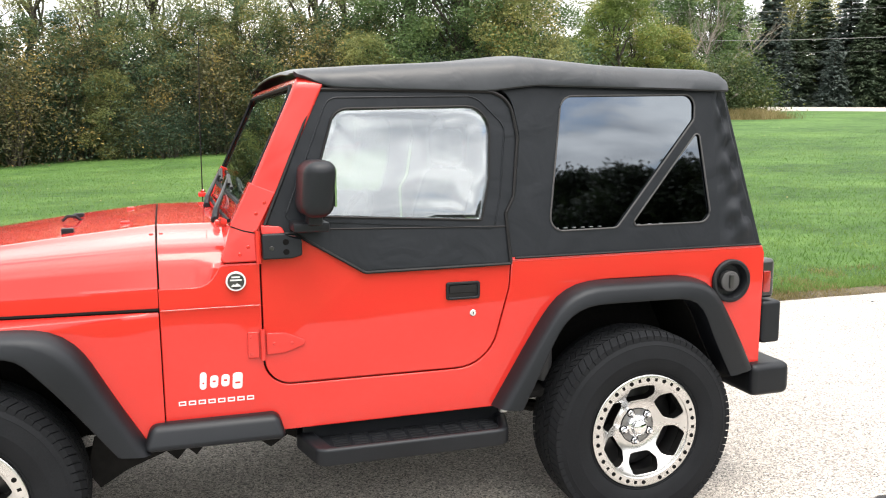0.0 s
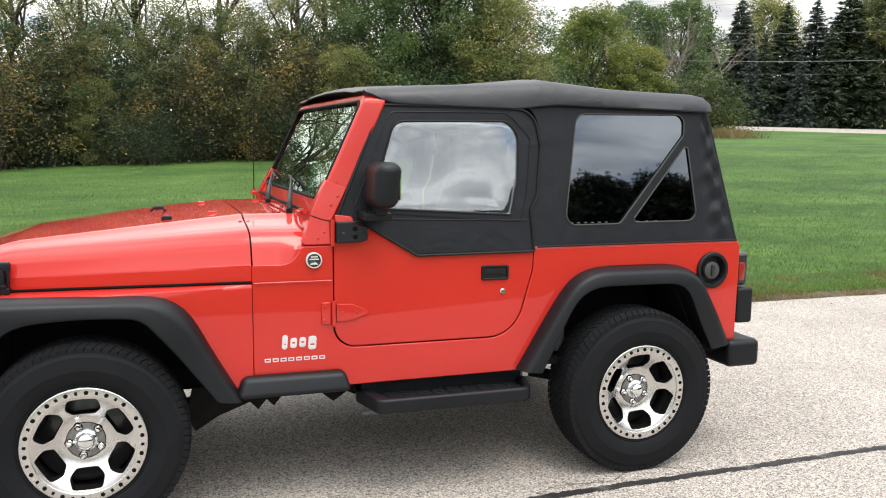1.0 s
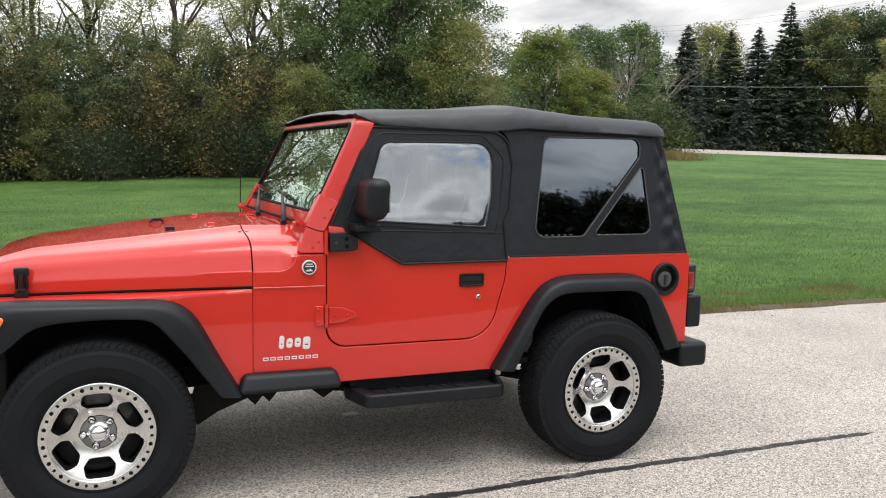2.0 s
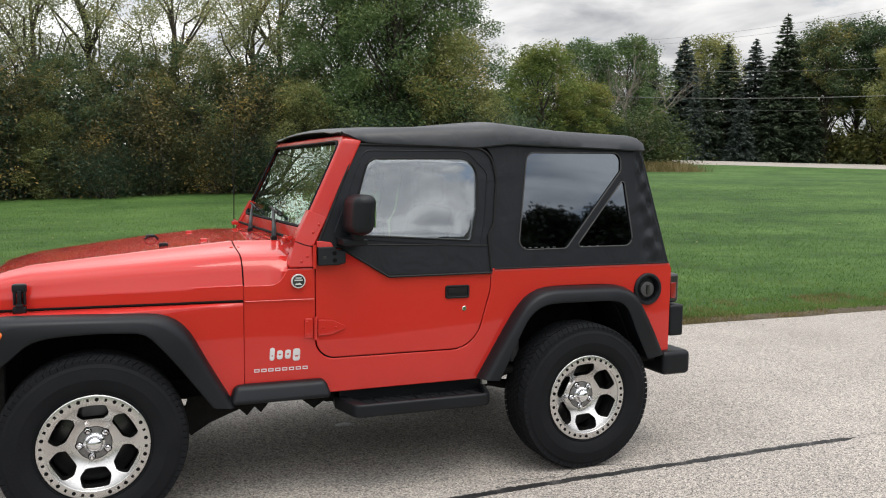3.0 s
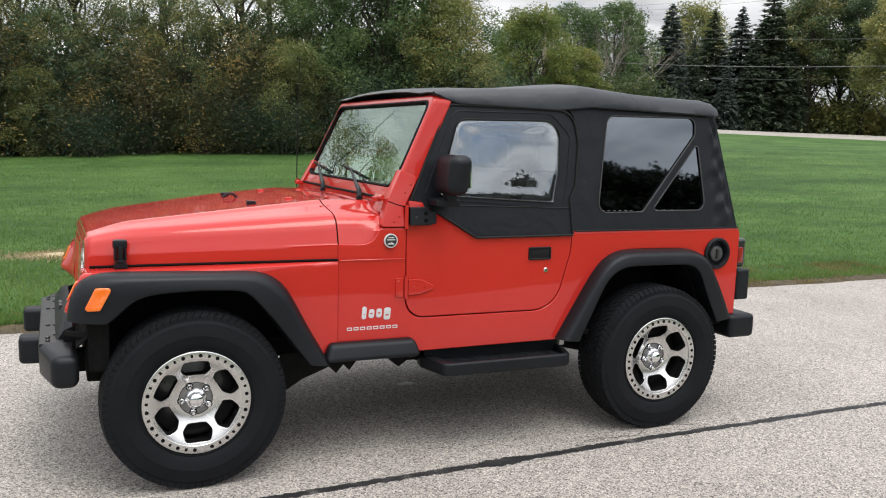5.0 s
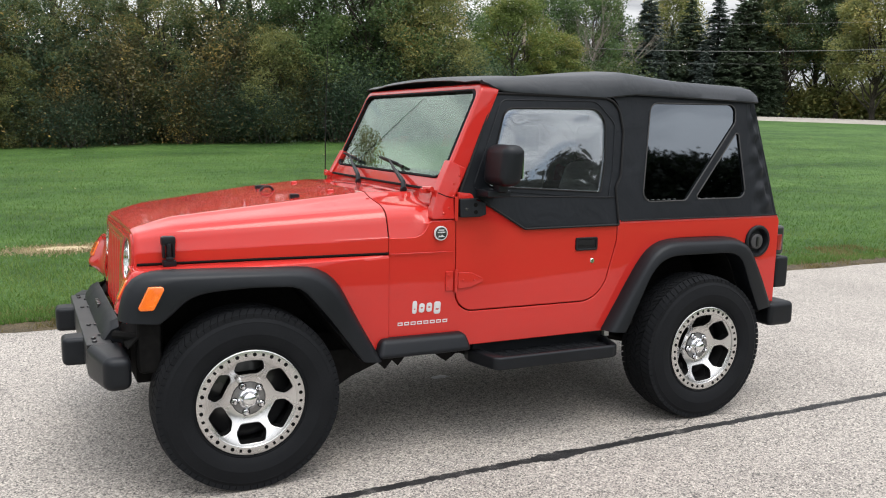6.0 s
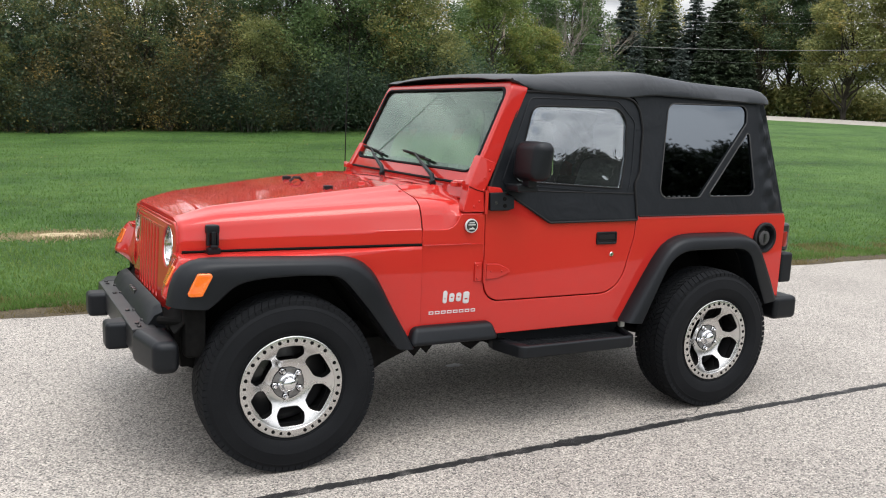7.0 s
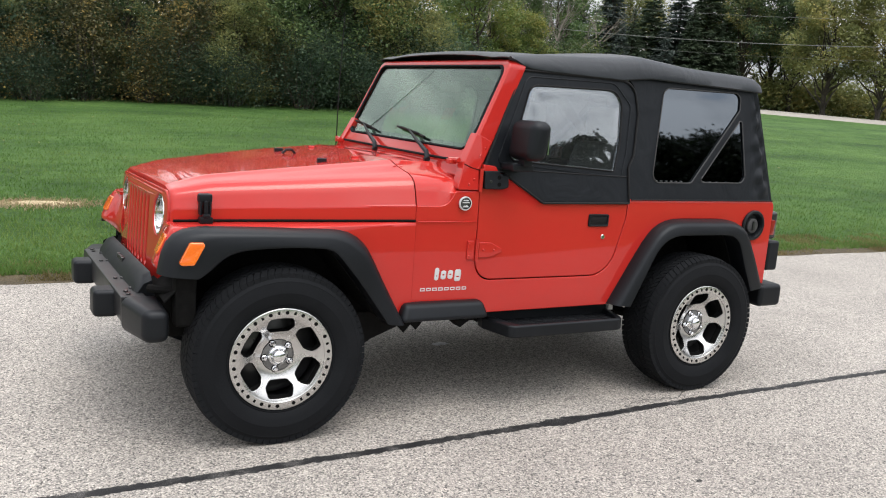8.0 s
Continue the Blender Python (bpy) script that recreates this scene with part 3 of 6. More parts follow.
def crack(points, wide, seed):
    rng = random.Random(seed)
    pts = [Vector((*points[0], 0.0015))]
    for p in points[1:]:
        a, b = pts[-1].copy(), Vector((*p, 0.0015))
        n = max(2, int((b - a).length / 0.02))
        for i in range(1, n + 1):
            q = a.lerp(b, i / n)
            pts.append(q + Vector((rng.uniform(-1, 1), rng.uniform(-1, 1), 0)) * (0.007 if i < n else 0))
    rows = [[], []]
    for i, p in enumerate(pts):
        d = (pts[min(i + 1, len(pts) - 1)] - pts[max(i - 1, 0)]).normalized()
        s = Vector((-d.y, d.x, 0)) * wide * rng.uniform(0.4, 1.3)
        rows[0].append(p + s)
        rows[1].append(p - s)
    return grid(rows)


for k, (pts, wide) in enumerate((
        (((1.02, -0.96), (1.10, -0.90), (1.22, -0.88), (1.34, -0.90), (1.44, -0.955)), 0.003),
        (((0.62, -0.985), (0.74, -0.935), (0.86, -0.945), (1.02, -0.96)), 0.0025),
        (((1.22, -0.88), (1.30, -0.82), (1.42, -0.80)), 0.002),
        (((2.95, -0.99), (3.3, -1.005), (3.9, -0.96), (4.6, -1.02), (5.4, -0.98)), 0.0028))):
    solo("crack", crack(pts, wide, k), TAR, "fine dark crack in the asphalt beside the tar seam", "crack", group="cracks in the road", kind="structure", sharp=180)


def fleck(x, y, r, seed, mat, label, category, z=0.0):
    rng = random.Random(seed)
    n = 14
    rim = [(x + r * rng.uniform(0.6, 1.2) * math.cos(a), y + r * 0.6 * rng.uniform(0.5, 1.2) * math.sin(a)) for a in [2 * math.pi * i / n for i in range(n)]]
    return solo(category.replace(" ", "_"), grid([[(px, py, z) for px, py in rim], [(x + (px - x) * 0.6, y + (py - y) * 0.6, z + 0.006) for px, py in rim], [(x + (px - x) * 0.1, y + (py - y) * 0.1, z + 0.007) for px, py in rim]], close_v=True, caps=True), mat, label, category)


fleck(0.195, 0.27, 0.06, 3, SILVER, "small pale chalky spot on the asphalt under the vehicle", "pale spot")
for k, (x, y) in enumerate(((-1.31, -1.35), (-0.62, -1.62), (0.35, -1.78), (-1.95, -1.45), (5.2, 2.1))):
    fleck(x, y, 0.016, 20 + k, TAR, "dark fallen leaf scrap on the asphalt", "leaf scrap")


# ---- blades of grass along the near lawn ----
def blades(name, count, where, tall, wide, mat, seed, label, category):
    rng = np.random.default_rng(seed)
    base = where(rng, count)
    zs = np.array([height(float(x), float(y)) for x, y in base])
    off = base[:, 1] - EDGE                                          # on the strip of soil the blades stand on its crown
    zs = np.where((off > -0.06) & (off < 0.27), np.maximum(zs, np.interp(off, [-0.06, 0.0, 0.06, 0.22, 0.27], [0.002, 0.010, 0.018, 0.022, 0.0])), zs)
    ang, lean = rng.uniform(0, 2 * np.pi, count), rng.uniform(0, 2 * np.pi, count)
    h = tall * rng.uniform(0.5, 1.3, count)
    w = wide * rng.uniform(0.6, 1.3, count)
    v = np.zeros((count, 3, 3))
    for i, s in ((0, -1), (1, 1)):
        v[:, i, 0], v[:, i, 1], v[:, i, 2] = base[:, 0] + s * w * np.cos(ang), base[:, 1] + s * w * np.sin(ang), zs - 0.005
    v[:, 2, 0] = base[:, 0] + 0.6 * h * np.cos(lean)
    v[:, 2, 1] = base[:, 1] + 0.6 * h * np.sin(lean)
    v[:, 2, 2] = zs + h
    return tri_mesh(name, v.reshape(-1, 3), 3, mat, label, category)


def tri_mesh(name, verts, sides, mat, label="", category="", parent=None):
    """A mesh of loose triangles or quads from an array of corners."""
    n = len(verts) // sides
    me = bpy.data.meshes.new(name)
    me.vertices.add(len(verts))
    me.vertices.foreach_set("co", np.ascontiguousarray(verts, dtype=np.float32).ravel())
    me.loops.add(n * sides)
    me.loops.foreach_set("vertex_index", np.arange(n * sides, dtype=np.int32))
    me.polygons.add(n)
    me.polygons.foreach_set("loop_start", np.arange(0, n * sides, sides, dtype=np.int32))
    me.update(calc_edges=True)
    me.materials.append(mat)
    ob = new(name, me)
    if parent:
        ob.parent = parent
        return ob
    return tagged(ob, label, category, kind="stuff")


def near_lawn(rng, n):
    y = EDGE + 0.1 + 24 * rng.uniform(0, 1, n) ** 1.6
    az = np.radians(rng.uniform(-14, 62, n))
    return np.stack([-1.4 + (y + 4.2) * np.tan(az), y], 1)


def verge(rng, n):
    return np.stack([rng.uniform(-8, 22, n), EDGE + 0.05 + 0.50 * rng.uniform(0, 1, n) ** 0.7], 1)


def dry_verge(rng, n):
    """Matted dead grass in patches along the road edge."""
    x = rng.uniform(-8, 22, 4 * n)
    y = EDGE - 0.06 + (0.75 + 0.45 * np.clip(x / 4, 0, 1)) * rng.uniform(0, 1, 4 * n) ** 1.3
    patch = np.sin(x * 1.7 + 2.3 * y) + np.sin(x * 4.1 - 5.0 * y + 1.0) + np.sin(x * 9.7 + 1.3)
    keep = np.argsort(-(patch + rng.normal(0, 0.9, 4 * n)))[:n]
    return np.stack([x[keep], y[keep]], 1)


blades("grass", 190000, near_lawn, 0.040, 0.0065, GRASS_BLADE, 5, "short green lawn grass blades beside the road", "grass")
blades("verge_grass", 24000, verge, 0.055, 0.004, GRASS_BLADE, 6, "longer ragged green grass on the road verge", "grass")
blades("dry_grass", 46000, dry_verge, 0.036, 0.0055, VERGE_BLADE, 7, "dry yellowed grass stalks on the road verge", "grass")


def dirt_spot(rng, n):
    return np.stack([-1.85 + 0.32 * rng.normal(0, 1, n), 6.15 + 0.16 * rng.normal(0, 1, n)], 1)


blades("straw", 2600, dirt_spot, 0.03, 0.012, DRY_BLADE, 8, "patch of dry straw and bare soil in the lawn", "straw")
px = [(-1.85 + math.cos(a) * (0.52 + 0.16 * noise.noise(Vector((a * 2, 0, 0)))), 6.15 + math.sin(a) * (0.20 + 0.09 * noise.noise(Vector((a * 3, 4, 0))))) for a in np.linspace(0, 2 * math.pi, 40, endpoint=False)]
solo("bare_patch", grid([[(-1.85 + (x + 1.85) * k, 6.15 + (y - 6.15) * k, height(-1.85 + (x + 1.85) * k, 6.15 + (y - 6.15) * k) + 0.03 - 0.034 * k * k) for x, y in px] for k in (1.0, 0.7, 0.35, 0.02)], close_v=True), STRAW, "patch of pale dry cuttings on the lawn", "bare patch", kind="structure", sharp=180)

# pale road far behind the lawn
far_line = [(26, 96), (40, 80), (54, 66), (60.3, 60), (66, 54), (71, 44.5), (77, 30), (82, 12)]
fl = []
for a, b in zip(far_line, far_line[1:]):
    fl += [(a[0] + (b[0] - a[0]) * k / 8, a[1] + (b[1] - a[1]) * k / 8) for k in range(8)]
rows = []
for off, dz in ((-3.2, -0.05), (-3.0, 0.10), (0, 0.2), (3.0, 0.3), (3.3, 0.05)):
    rows.append([(x + off * 0.70, y + off * 0.71, height(x + off * 0.7, y + off * 0.71) + dz) for x, y in fl])
solo("far_road", grid(rows), FAR_ROAD, "pale concrete road across the far side of the lawn", "road", kind="structure", sharp=180)

# ---- the red off-road vehicle: nose towards -x, near side towards -y ----
jeep = thing("off_road_vehicle", "glossy red two-door off-roader with black soft top parked on asphalt", "car")
SIDE = 0.767                             # half width of the body
WHEEL_X, WHEEL_R, WHEEL_Y = 1.1865, 0.384, 0.752


def lean_y(z):
    """The body side is upright, the soft top above it leans inwards."""
    return -SIDE + max(0.0, z - 1.05) * 0.13


def on_side(proud=0.0):
    return lambda u, v, w: (u, lean_y(v) - proud + w, v)


def both(name, bm, mat, parent, label="", sharp=32):
    """The part on the near side and its mirror image on the far side."""
    far = mirrored(bm)
    a = part(name, bm, mat, parent, label, sharp)
    b = part(name, far, mat, parent, label, sharp)
    return a, b


# outlines of the four arches: body cut, lip
R_OUT = [(0.594, 0.505), (0.762, 0.778), (0.855, 0.908), (0.955, 0.956), (1.430, 0.952), (1.535, 0.914), (1.650, 0.720), (1.728, 0.560)]
R_IN = [(0.690, 0.500), (0.846, 0.812), (0.905, 0.858), (0.965, 0.876), (1.385, 0.874), (1.445, 0.845), (1.500, 0.710), (1.585, 0.545)]
F_OUT = [(-1.692, 0.735), (-1.688, 0.775), (-1.676, 0.835), (-1.657, 0.884), (-1.628, 0.910), (-1.590, 0.921), (-1.550, 0.923), (-0.905, 0.912), (-0.812, 0.852), (-0.722, 0.676), (-0.606, 0.473)]
F_IN = [(-1.545, 0.722), (-1.530, 0.730), (-1.491, 0.758), (-1.459, 0.800), (-1.408, 0.826), (-1.330, 0.838), (-1.174, 0.845), (-0.990, 0.838), (-0.866, 0.690), (-0.717, 0.490)]


def resample(pts, n):
    d = [0.0]
    for a, b in zip(pts, pts[1:]):
        d.append(d[-1] + math.dist(a, b))
    s = np.linspace(0, d[-1], n)
    return list(zip(np.interp(s, d, [p[0] for p in pts]), np.interp(s, d, [p[1] for p in pts])))


def soften(pts, times=2):
    for _ in range(times):
        pts = [pts[0]] + [((a[0] + 2 * b[0] + c[0]) / 4, (a[1] + 2 * b[1] + c[1]) / 4) for a, b, c in zip(pts, pts[1:], pts[2:])] + [pts[-1]]
    return pts


# body side: cowl side, sill and rear quarter in one pressing, with the door opening and the arch cut
arch_cut = [(x, z) for x, z in soften(resample([(0.63, 0.497)] + R_OUT[1:-1] + [(1.715, 0.56)], 26))]
door_gap = [(-0.2375, 1.055, 0.0), (-0.2375, 0.655, 0.095), (0.585, 0.655, 0.17), (0.670, 0.95, 0.2), (0.676, 1.048, 0.0)]
gap = fillet(door_gap, n=8)
side_outline = [(-0.565, 0.478), (-0.565, 1.014)] + [(-0.455, 1.014), (-0.430, 1.017), (-0.410, 1.025), (-0.394, 1.039), (-0.381, 1.058), (-0.371, 1.076), (-0.362, 1.084), (-0.350, 1.088)] + [(-0.245, 1.088), (-0.2375, 1.080)] + gap[1:] + [(1.778, 1.048), (1.790, 1.02), (1.786, 0.56)] + [(x, z) for x, z in arch_cut[::-1]] + [(0.60, 0.497), (-0.30, 0.492)]
both("body_side", plate(side_outline, ([(1.632 + 0.071 * math.cos(a), 0.915 + 0.071 * math.sin(a)) for a in np.linspace(0, 2 * math.pi, 32, endpoint=False)],), 0.03, 0.004, on_side(0.0)), RED, jeep)
# pressed seam on the cowl side and rolled upper rail
both("seam", tube([(-0.560, -SIDE - 0.007, 0.944), (-0.245, -SIDE - 0.007, 0.944)], 0.0028, 6, flat=0.8), RED, jeep)
both("tub_rail", tube([(0.680, -SIDE + 0.010, 1.050), (1.770, -SIDE + 0.010, 1.050)], 0.011, 8), RED, jeep)

# floor, firewall, inner walls, tailgate
part("tub_floor", box(-0.56, 1.77, -0.74, 0.74, 0.50, 0.53, 0.006), UNDER, jeep)
part("firewall", box(-0.58, -0.545, -0.70, 0.70, 0.52, 1.08, 0.006), UNDER, jeep)
part("tailgate", box(1.760, 1.792, -0.755, 0.755, 0.54, 1.05, 0.008), RED, jeep)

# doors
door_line = fillet([(-0.232, 1.186, 0.012), (-0.232, 0.661, 0.09), (0.580, 0.661, 0.165), (0.664, 0.95, 0.2), (0.670, 1.036, 0.004), (0.118, 1.036, 0.03), (-0.075, 1.150, 0.03), (-0.120, 1.186, 0.015)], n=8)
door_l, door_r = both("door", plate(door_line, (), 0.03, 0.004, on_side(0.001)), RED, jeep)
upper_line = fillet([(-0.228, 1.182, 0.004), (-0.015, 1.668, 0.03), (0.45, 1.668, 0.05), (0.688, 1.662, 0.105), (0.716, 1.50, 0.10), (0.690, 1.285, 0.03), (0.656, 1.225, 0.02), (0.668, 1.040, 0.005), (0.120, 1.037, 0.03), (-0.066, 1.150, 0.02), (-0.118, 1.182, 0.01)], n=8)
window_line = fillet([(-0.075, 1.238, 0.02), (0.040, 1.602, 0.065), (0.612, 1.614, 0.085), (0.598, 1.36, 0.1), (0.562, 1.203, 0.012)], n=6)


def vinyl_pane():
    """Soft clear sheet held by its hem: it bellies a little and puckers towards the sewn corners."""
    line = resample(window_line + [window_line[0]], 121)[:-1]
    cx, cz = 0.27, 1.415
    rows = []
    for k in np.linspace(0.55, 1.0, 16):
        row = []
        for x, z in line:
            u, v = cx + (x - cx) * k, cz + (z - cz) * k
            a = math.atan2(z - cz, x - cx)
            rim = smooth(0.62, 0.90, k) * (1 - smooth(0.92, 1.0, k))
            corner = max(0.0, math.cos(a - 0.55)) ** 16 + max(0.0, math.cos(a - 2.5)) ** 16 + 1.2 * max(0.0, math.cos(a + 0.62)) ** 16
            row.append((u, lean_y(v) - 0.003 - 0.0007 * rim * corner * (1 + 0.4 * math.sin(15 * a + 5 * k)) - 0.0003 * rim, v))
        rows.append(row)
    bm = grid(rows, close_v=True)
    bm.faces.new([v for v in list(bm.verts)[:len(line)]])
    bmesh.ops.recalc_face_normals(bm, faces=bm.faces)
    bmesh.ops.solidify(bm, geom=bm.faces[:], thickness=0.0016)
    return bm


for side, door in ((1, door_l), (-1, door_r)):
    def there(bm):
        return bm if side == 1 else mirrored(bm)
    frame_bm = plate(upper_line, (window_line,), 0.022, 0.005, on_side(0.008))
    part("door_top", there(frame_bm), FABRIC, door, "black vinyl upper door")
    part("window", there(vinyl_pane()), VINYL_CLEAR, door, "clear wavy vinyl window", sharp=100)
    edge = [(x, lean_y(z) - 0.010, z) for x, z in window_line]
    part("window_seam", there(tube(edge, 0.0045, 6, closed=True)), PIPING, door)
    rim = [(x, lean_y(z) - 0.012, z) for x, z in upper_line]
    part("edge_binding", there(tube(rim, 0.006, 6, closed=True)), PIPING, door)
    inner = fillet([(-0.150, 1.225, 0.02), (0.020, 1.640, 0.05), (0.56, 1.648, 0.09), (0.668, 1.54, 0.06), (0.640, 1.30, 0.03), (0.610, 1.172, 0.02)], n=6)
    part("stitched_border", there(tube([(x, lean_y(z) - 0.0095, z) for x, z in inner], 0.0028, 5, closed=True)), FABRIC, door)
    part("belt_seam", there(tube([(-0.13, lean_y(1.195) - 0.009, 1.195), (0.30, lean_y(1.185) - 0.009, 1.185), (0.655, lean_y(1.176) - 0.009, 1.176)], 0.0035, 6)), PIPING, door)
    # handle: recessed paddle in a framed cup
    hx0, hx1, hz0, hz1 = 0.418, 0.548, 0.917, 0.982
    cup = plate(fillet([(hx0, hz0), (hx1, hz0), (hx1, hz1), (hx0, hz1)], 0.010), (fillet([(hx0 + 0.010, hz0 + 0.009), (hx1 - 0.010, hz0 + 0.009), (hx1 - 0.010, hz1 - 0.010), (hx0 + 0.010, hz1 - 0.010)], 0.006),), 0.014, 0.003, on_side(0.009))
    handle = part("door_handle", there(cup), PLASTIC, door, "black recessed door handle")
    part("paddle", there(join(box(hx0 + 0.006, hx1 - 0.006, -SIDE - 0.0025, -SIDE + 0.004, hz0 + 0.006, hz1 - 0.006, 0.001), box(hx0 + 0.012, hx1 - 0.012, -SIDE - 0.0065, -SIDE + 0.004, hz0 + 0.024, hz1 - 0.012, 0.003))), PIPING, door)
    part("lock", there(disc(0.0125, 0.0, 0.006, 16, 0.522, 0.863, 0.002, -SIDE)), CHROME, door, "small chrome key lock")
    part("key_slot", there(box(0.5205, 0.5235, -SIDE - 0.0072, -SIDE - 0.004, 0.858, 0.868, 0)), BLACKPAINT, door)
    # lower hinge: plate on the body, strap on the door, barrel between
    strap = plate(fillet([(-0.226, 0.845, 0.004), (-0.226, 0.768, 0.004), (-0.165, 0.770, 0.01), (-0.095, 0.795, 0.01), (-0.095, 0.812, 0.01), (-0.160, 0.842, 0.01)], n=3), (), 0.010, 0.003, on_side(0.009))
    part("hinge", there(join(strap, plate(fillet([(-0.288, 0.760), (-0.250, 0.760), (-0.250, 0.852), (-0.288, 0.852)], 0.005, 2), (), 0.010, 0.003, on_side(0.009)),
                             tube([(-0.238, -SIDE - 0.010, 0.752), (-0.238, -SIDE - 0.010, 0.860)], 0.0085, 10))), RED, door)
    for bx, bz in ((-0.276, 0.835), (-0.276, 0.777), (-0.20, 0.807), (-0.14, 0.805)):
        part("bolt", there(disc(0.0055, 0.008, 0.0125, 8, bx, bz, 0.0015, -SIDE)), RED, door)
    # upper hinge bracket that carries the mirror
    bracket = plate(fillet([(-0.228, 1.185, 0.006), (-0.228, 1.100, 0.006), (-0.130, 1.101, 0.012), (-0.096, 1.110, 0.008), (-0.096, 1.166, 0.008), (-0.140, 1.176, 0.01), (-0.152, 1.186, 0.006)], n=3), (), 0.030, 0.005, on_side(0.034))
    part("mirror_bracket", there(bracket), PLASTIC, door, "black mirror bracket over the hinge")
    # The two ink discs paint the dark of screw holes; the third is a bolt
    for bx, bz, br, bmat in ((-0.150, 1.124, 0.0105, INK), (-0.150, 1.157, 0.0105, INK), (-0.197, 1.137, 0.0075, BLACKPAINT)):
        part("bolt", there(disc(br, 0.030, 0.0362, 12, bx, bz, 0.001, lean_y(bz))), bmat, door)
    part("door_shoulder", there(plate(fillet([(-0.228, 1.183, 0.003), (-0.150, 1.183, 0.003), (-0.158, 1.207, 0.018), (-0.228, 1.214, 0.004)], n=4), (), 0.022, 0.003, on_side(0.022))), RED, door)
    part("hinge", there(tube([(-0.240, -SIDE - 0.006, 1.085), (-0.240, -SIDE - 0.006, 1.195)], 0.009, 10)), RED, door)

# mirrors
for side in (1, -1):
    def there(bm):
        return bm if side == 1 else mirrored(bm)
    head = box(-0.118, -0.010, -0.978, -0.772, 1.250, 1.434, 0.0, taper=lambda c: (c.x + (0.012 if c.z > 1.35 else -0.004), c.y + (0.006 if c.z < 1.3 else 0), c.z))
    bmesh.ops.bevel(head, geom=head.edges[:], offset=0.042, segments=4, profile=0.5, affect="EDGES")
    mirror = part("mirror", there(head), PLASTIC, jeep, "black square door mirror")
    part("mirror_glass", there(box(-0.0125, -0.006, -0.955, -0.795, 1.285, 1.410, 0.001)), CHROME, mirror)
    arm = join(box(-0.135, -0.015, -0.870, -0.765, 1.196, 1.228, 0.008), box(-0.090, -0.040, -0.890, -0.830, 1.220, 1.262, 0.008))
    part("mirror_arm", there(arm), PLASTIC, mirror)

# ---- hood, cowl, fenders, grille ----
HOOD_REAR, HOOD_FRONT = -0.567, -1.582
REAR_SEC = [(0.764, 0.944), (0.7635, 1.004), (0.762, 1.016), (0.756, 1.024), (0.742, 1.075), (0.733, 1.098), (0.719, 1.121), (0.695, 1.139), (0.660, 1.152), (0.60, 1.163), (0.535, 1.175), (0.505, 1.183), (0.478, 1.1925), (0.466, 1.1955), (0.450, 1.1965), (0.2, 1.199), (0.0, 1.201)]
FRONT_SEC = [(0.586, 0.918), (0.585, 0.964), (0.5835, 0.975), (0.579, 0.982), (0.571, 1.008), (0.565, 1.024), (0.554, 1.038), (0.538, 1.047), (0.525, 1.051), (0.505, 1.0545), (0.485, 1.058), (0.473, 1.060), (0.462, 1.0625), (0.455, 1.0635), (0.440, 1.064), (0.15, 1.067), (0.0, 1.069)]


def hood_section(x, lift=0.0):
    """The raised middle of the hood runs level to a shoulder behind the lip, then slopes down to it."""
    u = (HOOD_REAR - x) / (HOOD_REAR - HOOD_FRONT)
    fall = 0.80 * u + 0.20 * max(0.0, (u - 0.85) / 0.15) ** 1.25
    out = []
    for (ya, za), (yb, zb) in zip(REAR_SEC, FRONT_SEC):
        y = ya + (yb - ya) * u
        k = max(0.0, (za - 1.016) / (1.200 - 1.016))
        z = za + (zb - za) * (u * (1 - k) + fall * k)
        out.append((x, -y, z + lift * k))
    return out


def across_section(half):
    return half + [(x, -y, z) for x, y, z in half[-2::-1]]


hood_rows = [across_section(hood_section(x)) for x in [HOOD_REAR + (HOOD_FRONT - HOOD_REAR) * (1 - (1 - k / 34) ** 1.4) for k in range(35)]]
nose = []
for dx, dz, k in ((0.010, 0.003, 0.997), (0.018, 0.010, 0.990), (0.022, 0.024, 0.984)):
    nose.append([(HOOD_FRONT - dx, y * k, max(z - dz, 0.918) if z > 0.96 else z) for x, y, z in across_section(hood_section(HOOD_FRONT))])
hood = part("hood", shell(hood_rows + nose, 0.012), RED, jeep, sharp=28)
both("hood_latch", join(box(-1.504, -1.446, -0.640, -0.602, 1.000, 1.040, 0.010), box(-1.500, -1.488, -0.640, -0.610, 0.950, 1.005, 0.004), box(-1.462, -1.450, -0.640, -0.610, 0.950, 1.005, 0.004), box(-1.484, -1.466, -0.652, -0.615, 0.950, 1.012, 0.005), box(-1.502, -1.448, -0.660, -0.618, 0.916, 0.944, 0.006), box(-1.490, -1.460, -0.664, -0.64, 0.940, 0.956, 0.004),
                        tube([(-1.496, -0.640, 0.95), (-1.494, -0.634, 1.02)], 0.004, 6), tube([(-1.456, -0.640, 0.95), (-1.458, -0.634, 1.02)], 0.004, 6)), PLASTIC, hood, "black rubber hood latch")
for bx, by in ((-0.866, -0.355), (-0.905, 0.04), (-0.880, 0.235)):
    hz = 1.166 if by != 0.04 else 1.174
    part("rubber_stop", (box(bx - 0.022, bx + 0.022, by - 0.014, by + 0.014, hz - 0.010, hz + 0.018, 0.006) if by != 0.04 else tube([(bx - 0.02, by, hz - 0.004), (bx, by, hz + 0.016), (bx + 0.03, by, hz + 0.016), (bx + 0.05, by + 0.005, hz - 0.004)], 0.007, 6)), PLASTIC, hood)
both("washer_nozzle", box(-0.690, -0.655, -0.308, -0.290, 1.178, 1.197, 0.006), RED, hood)
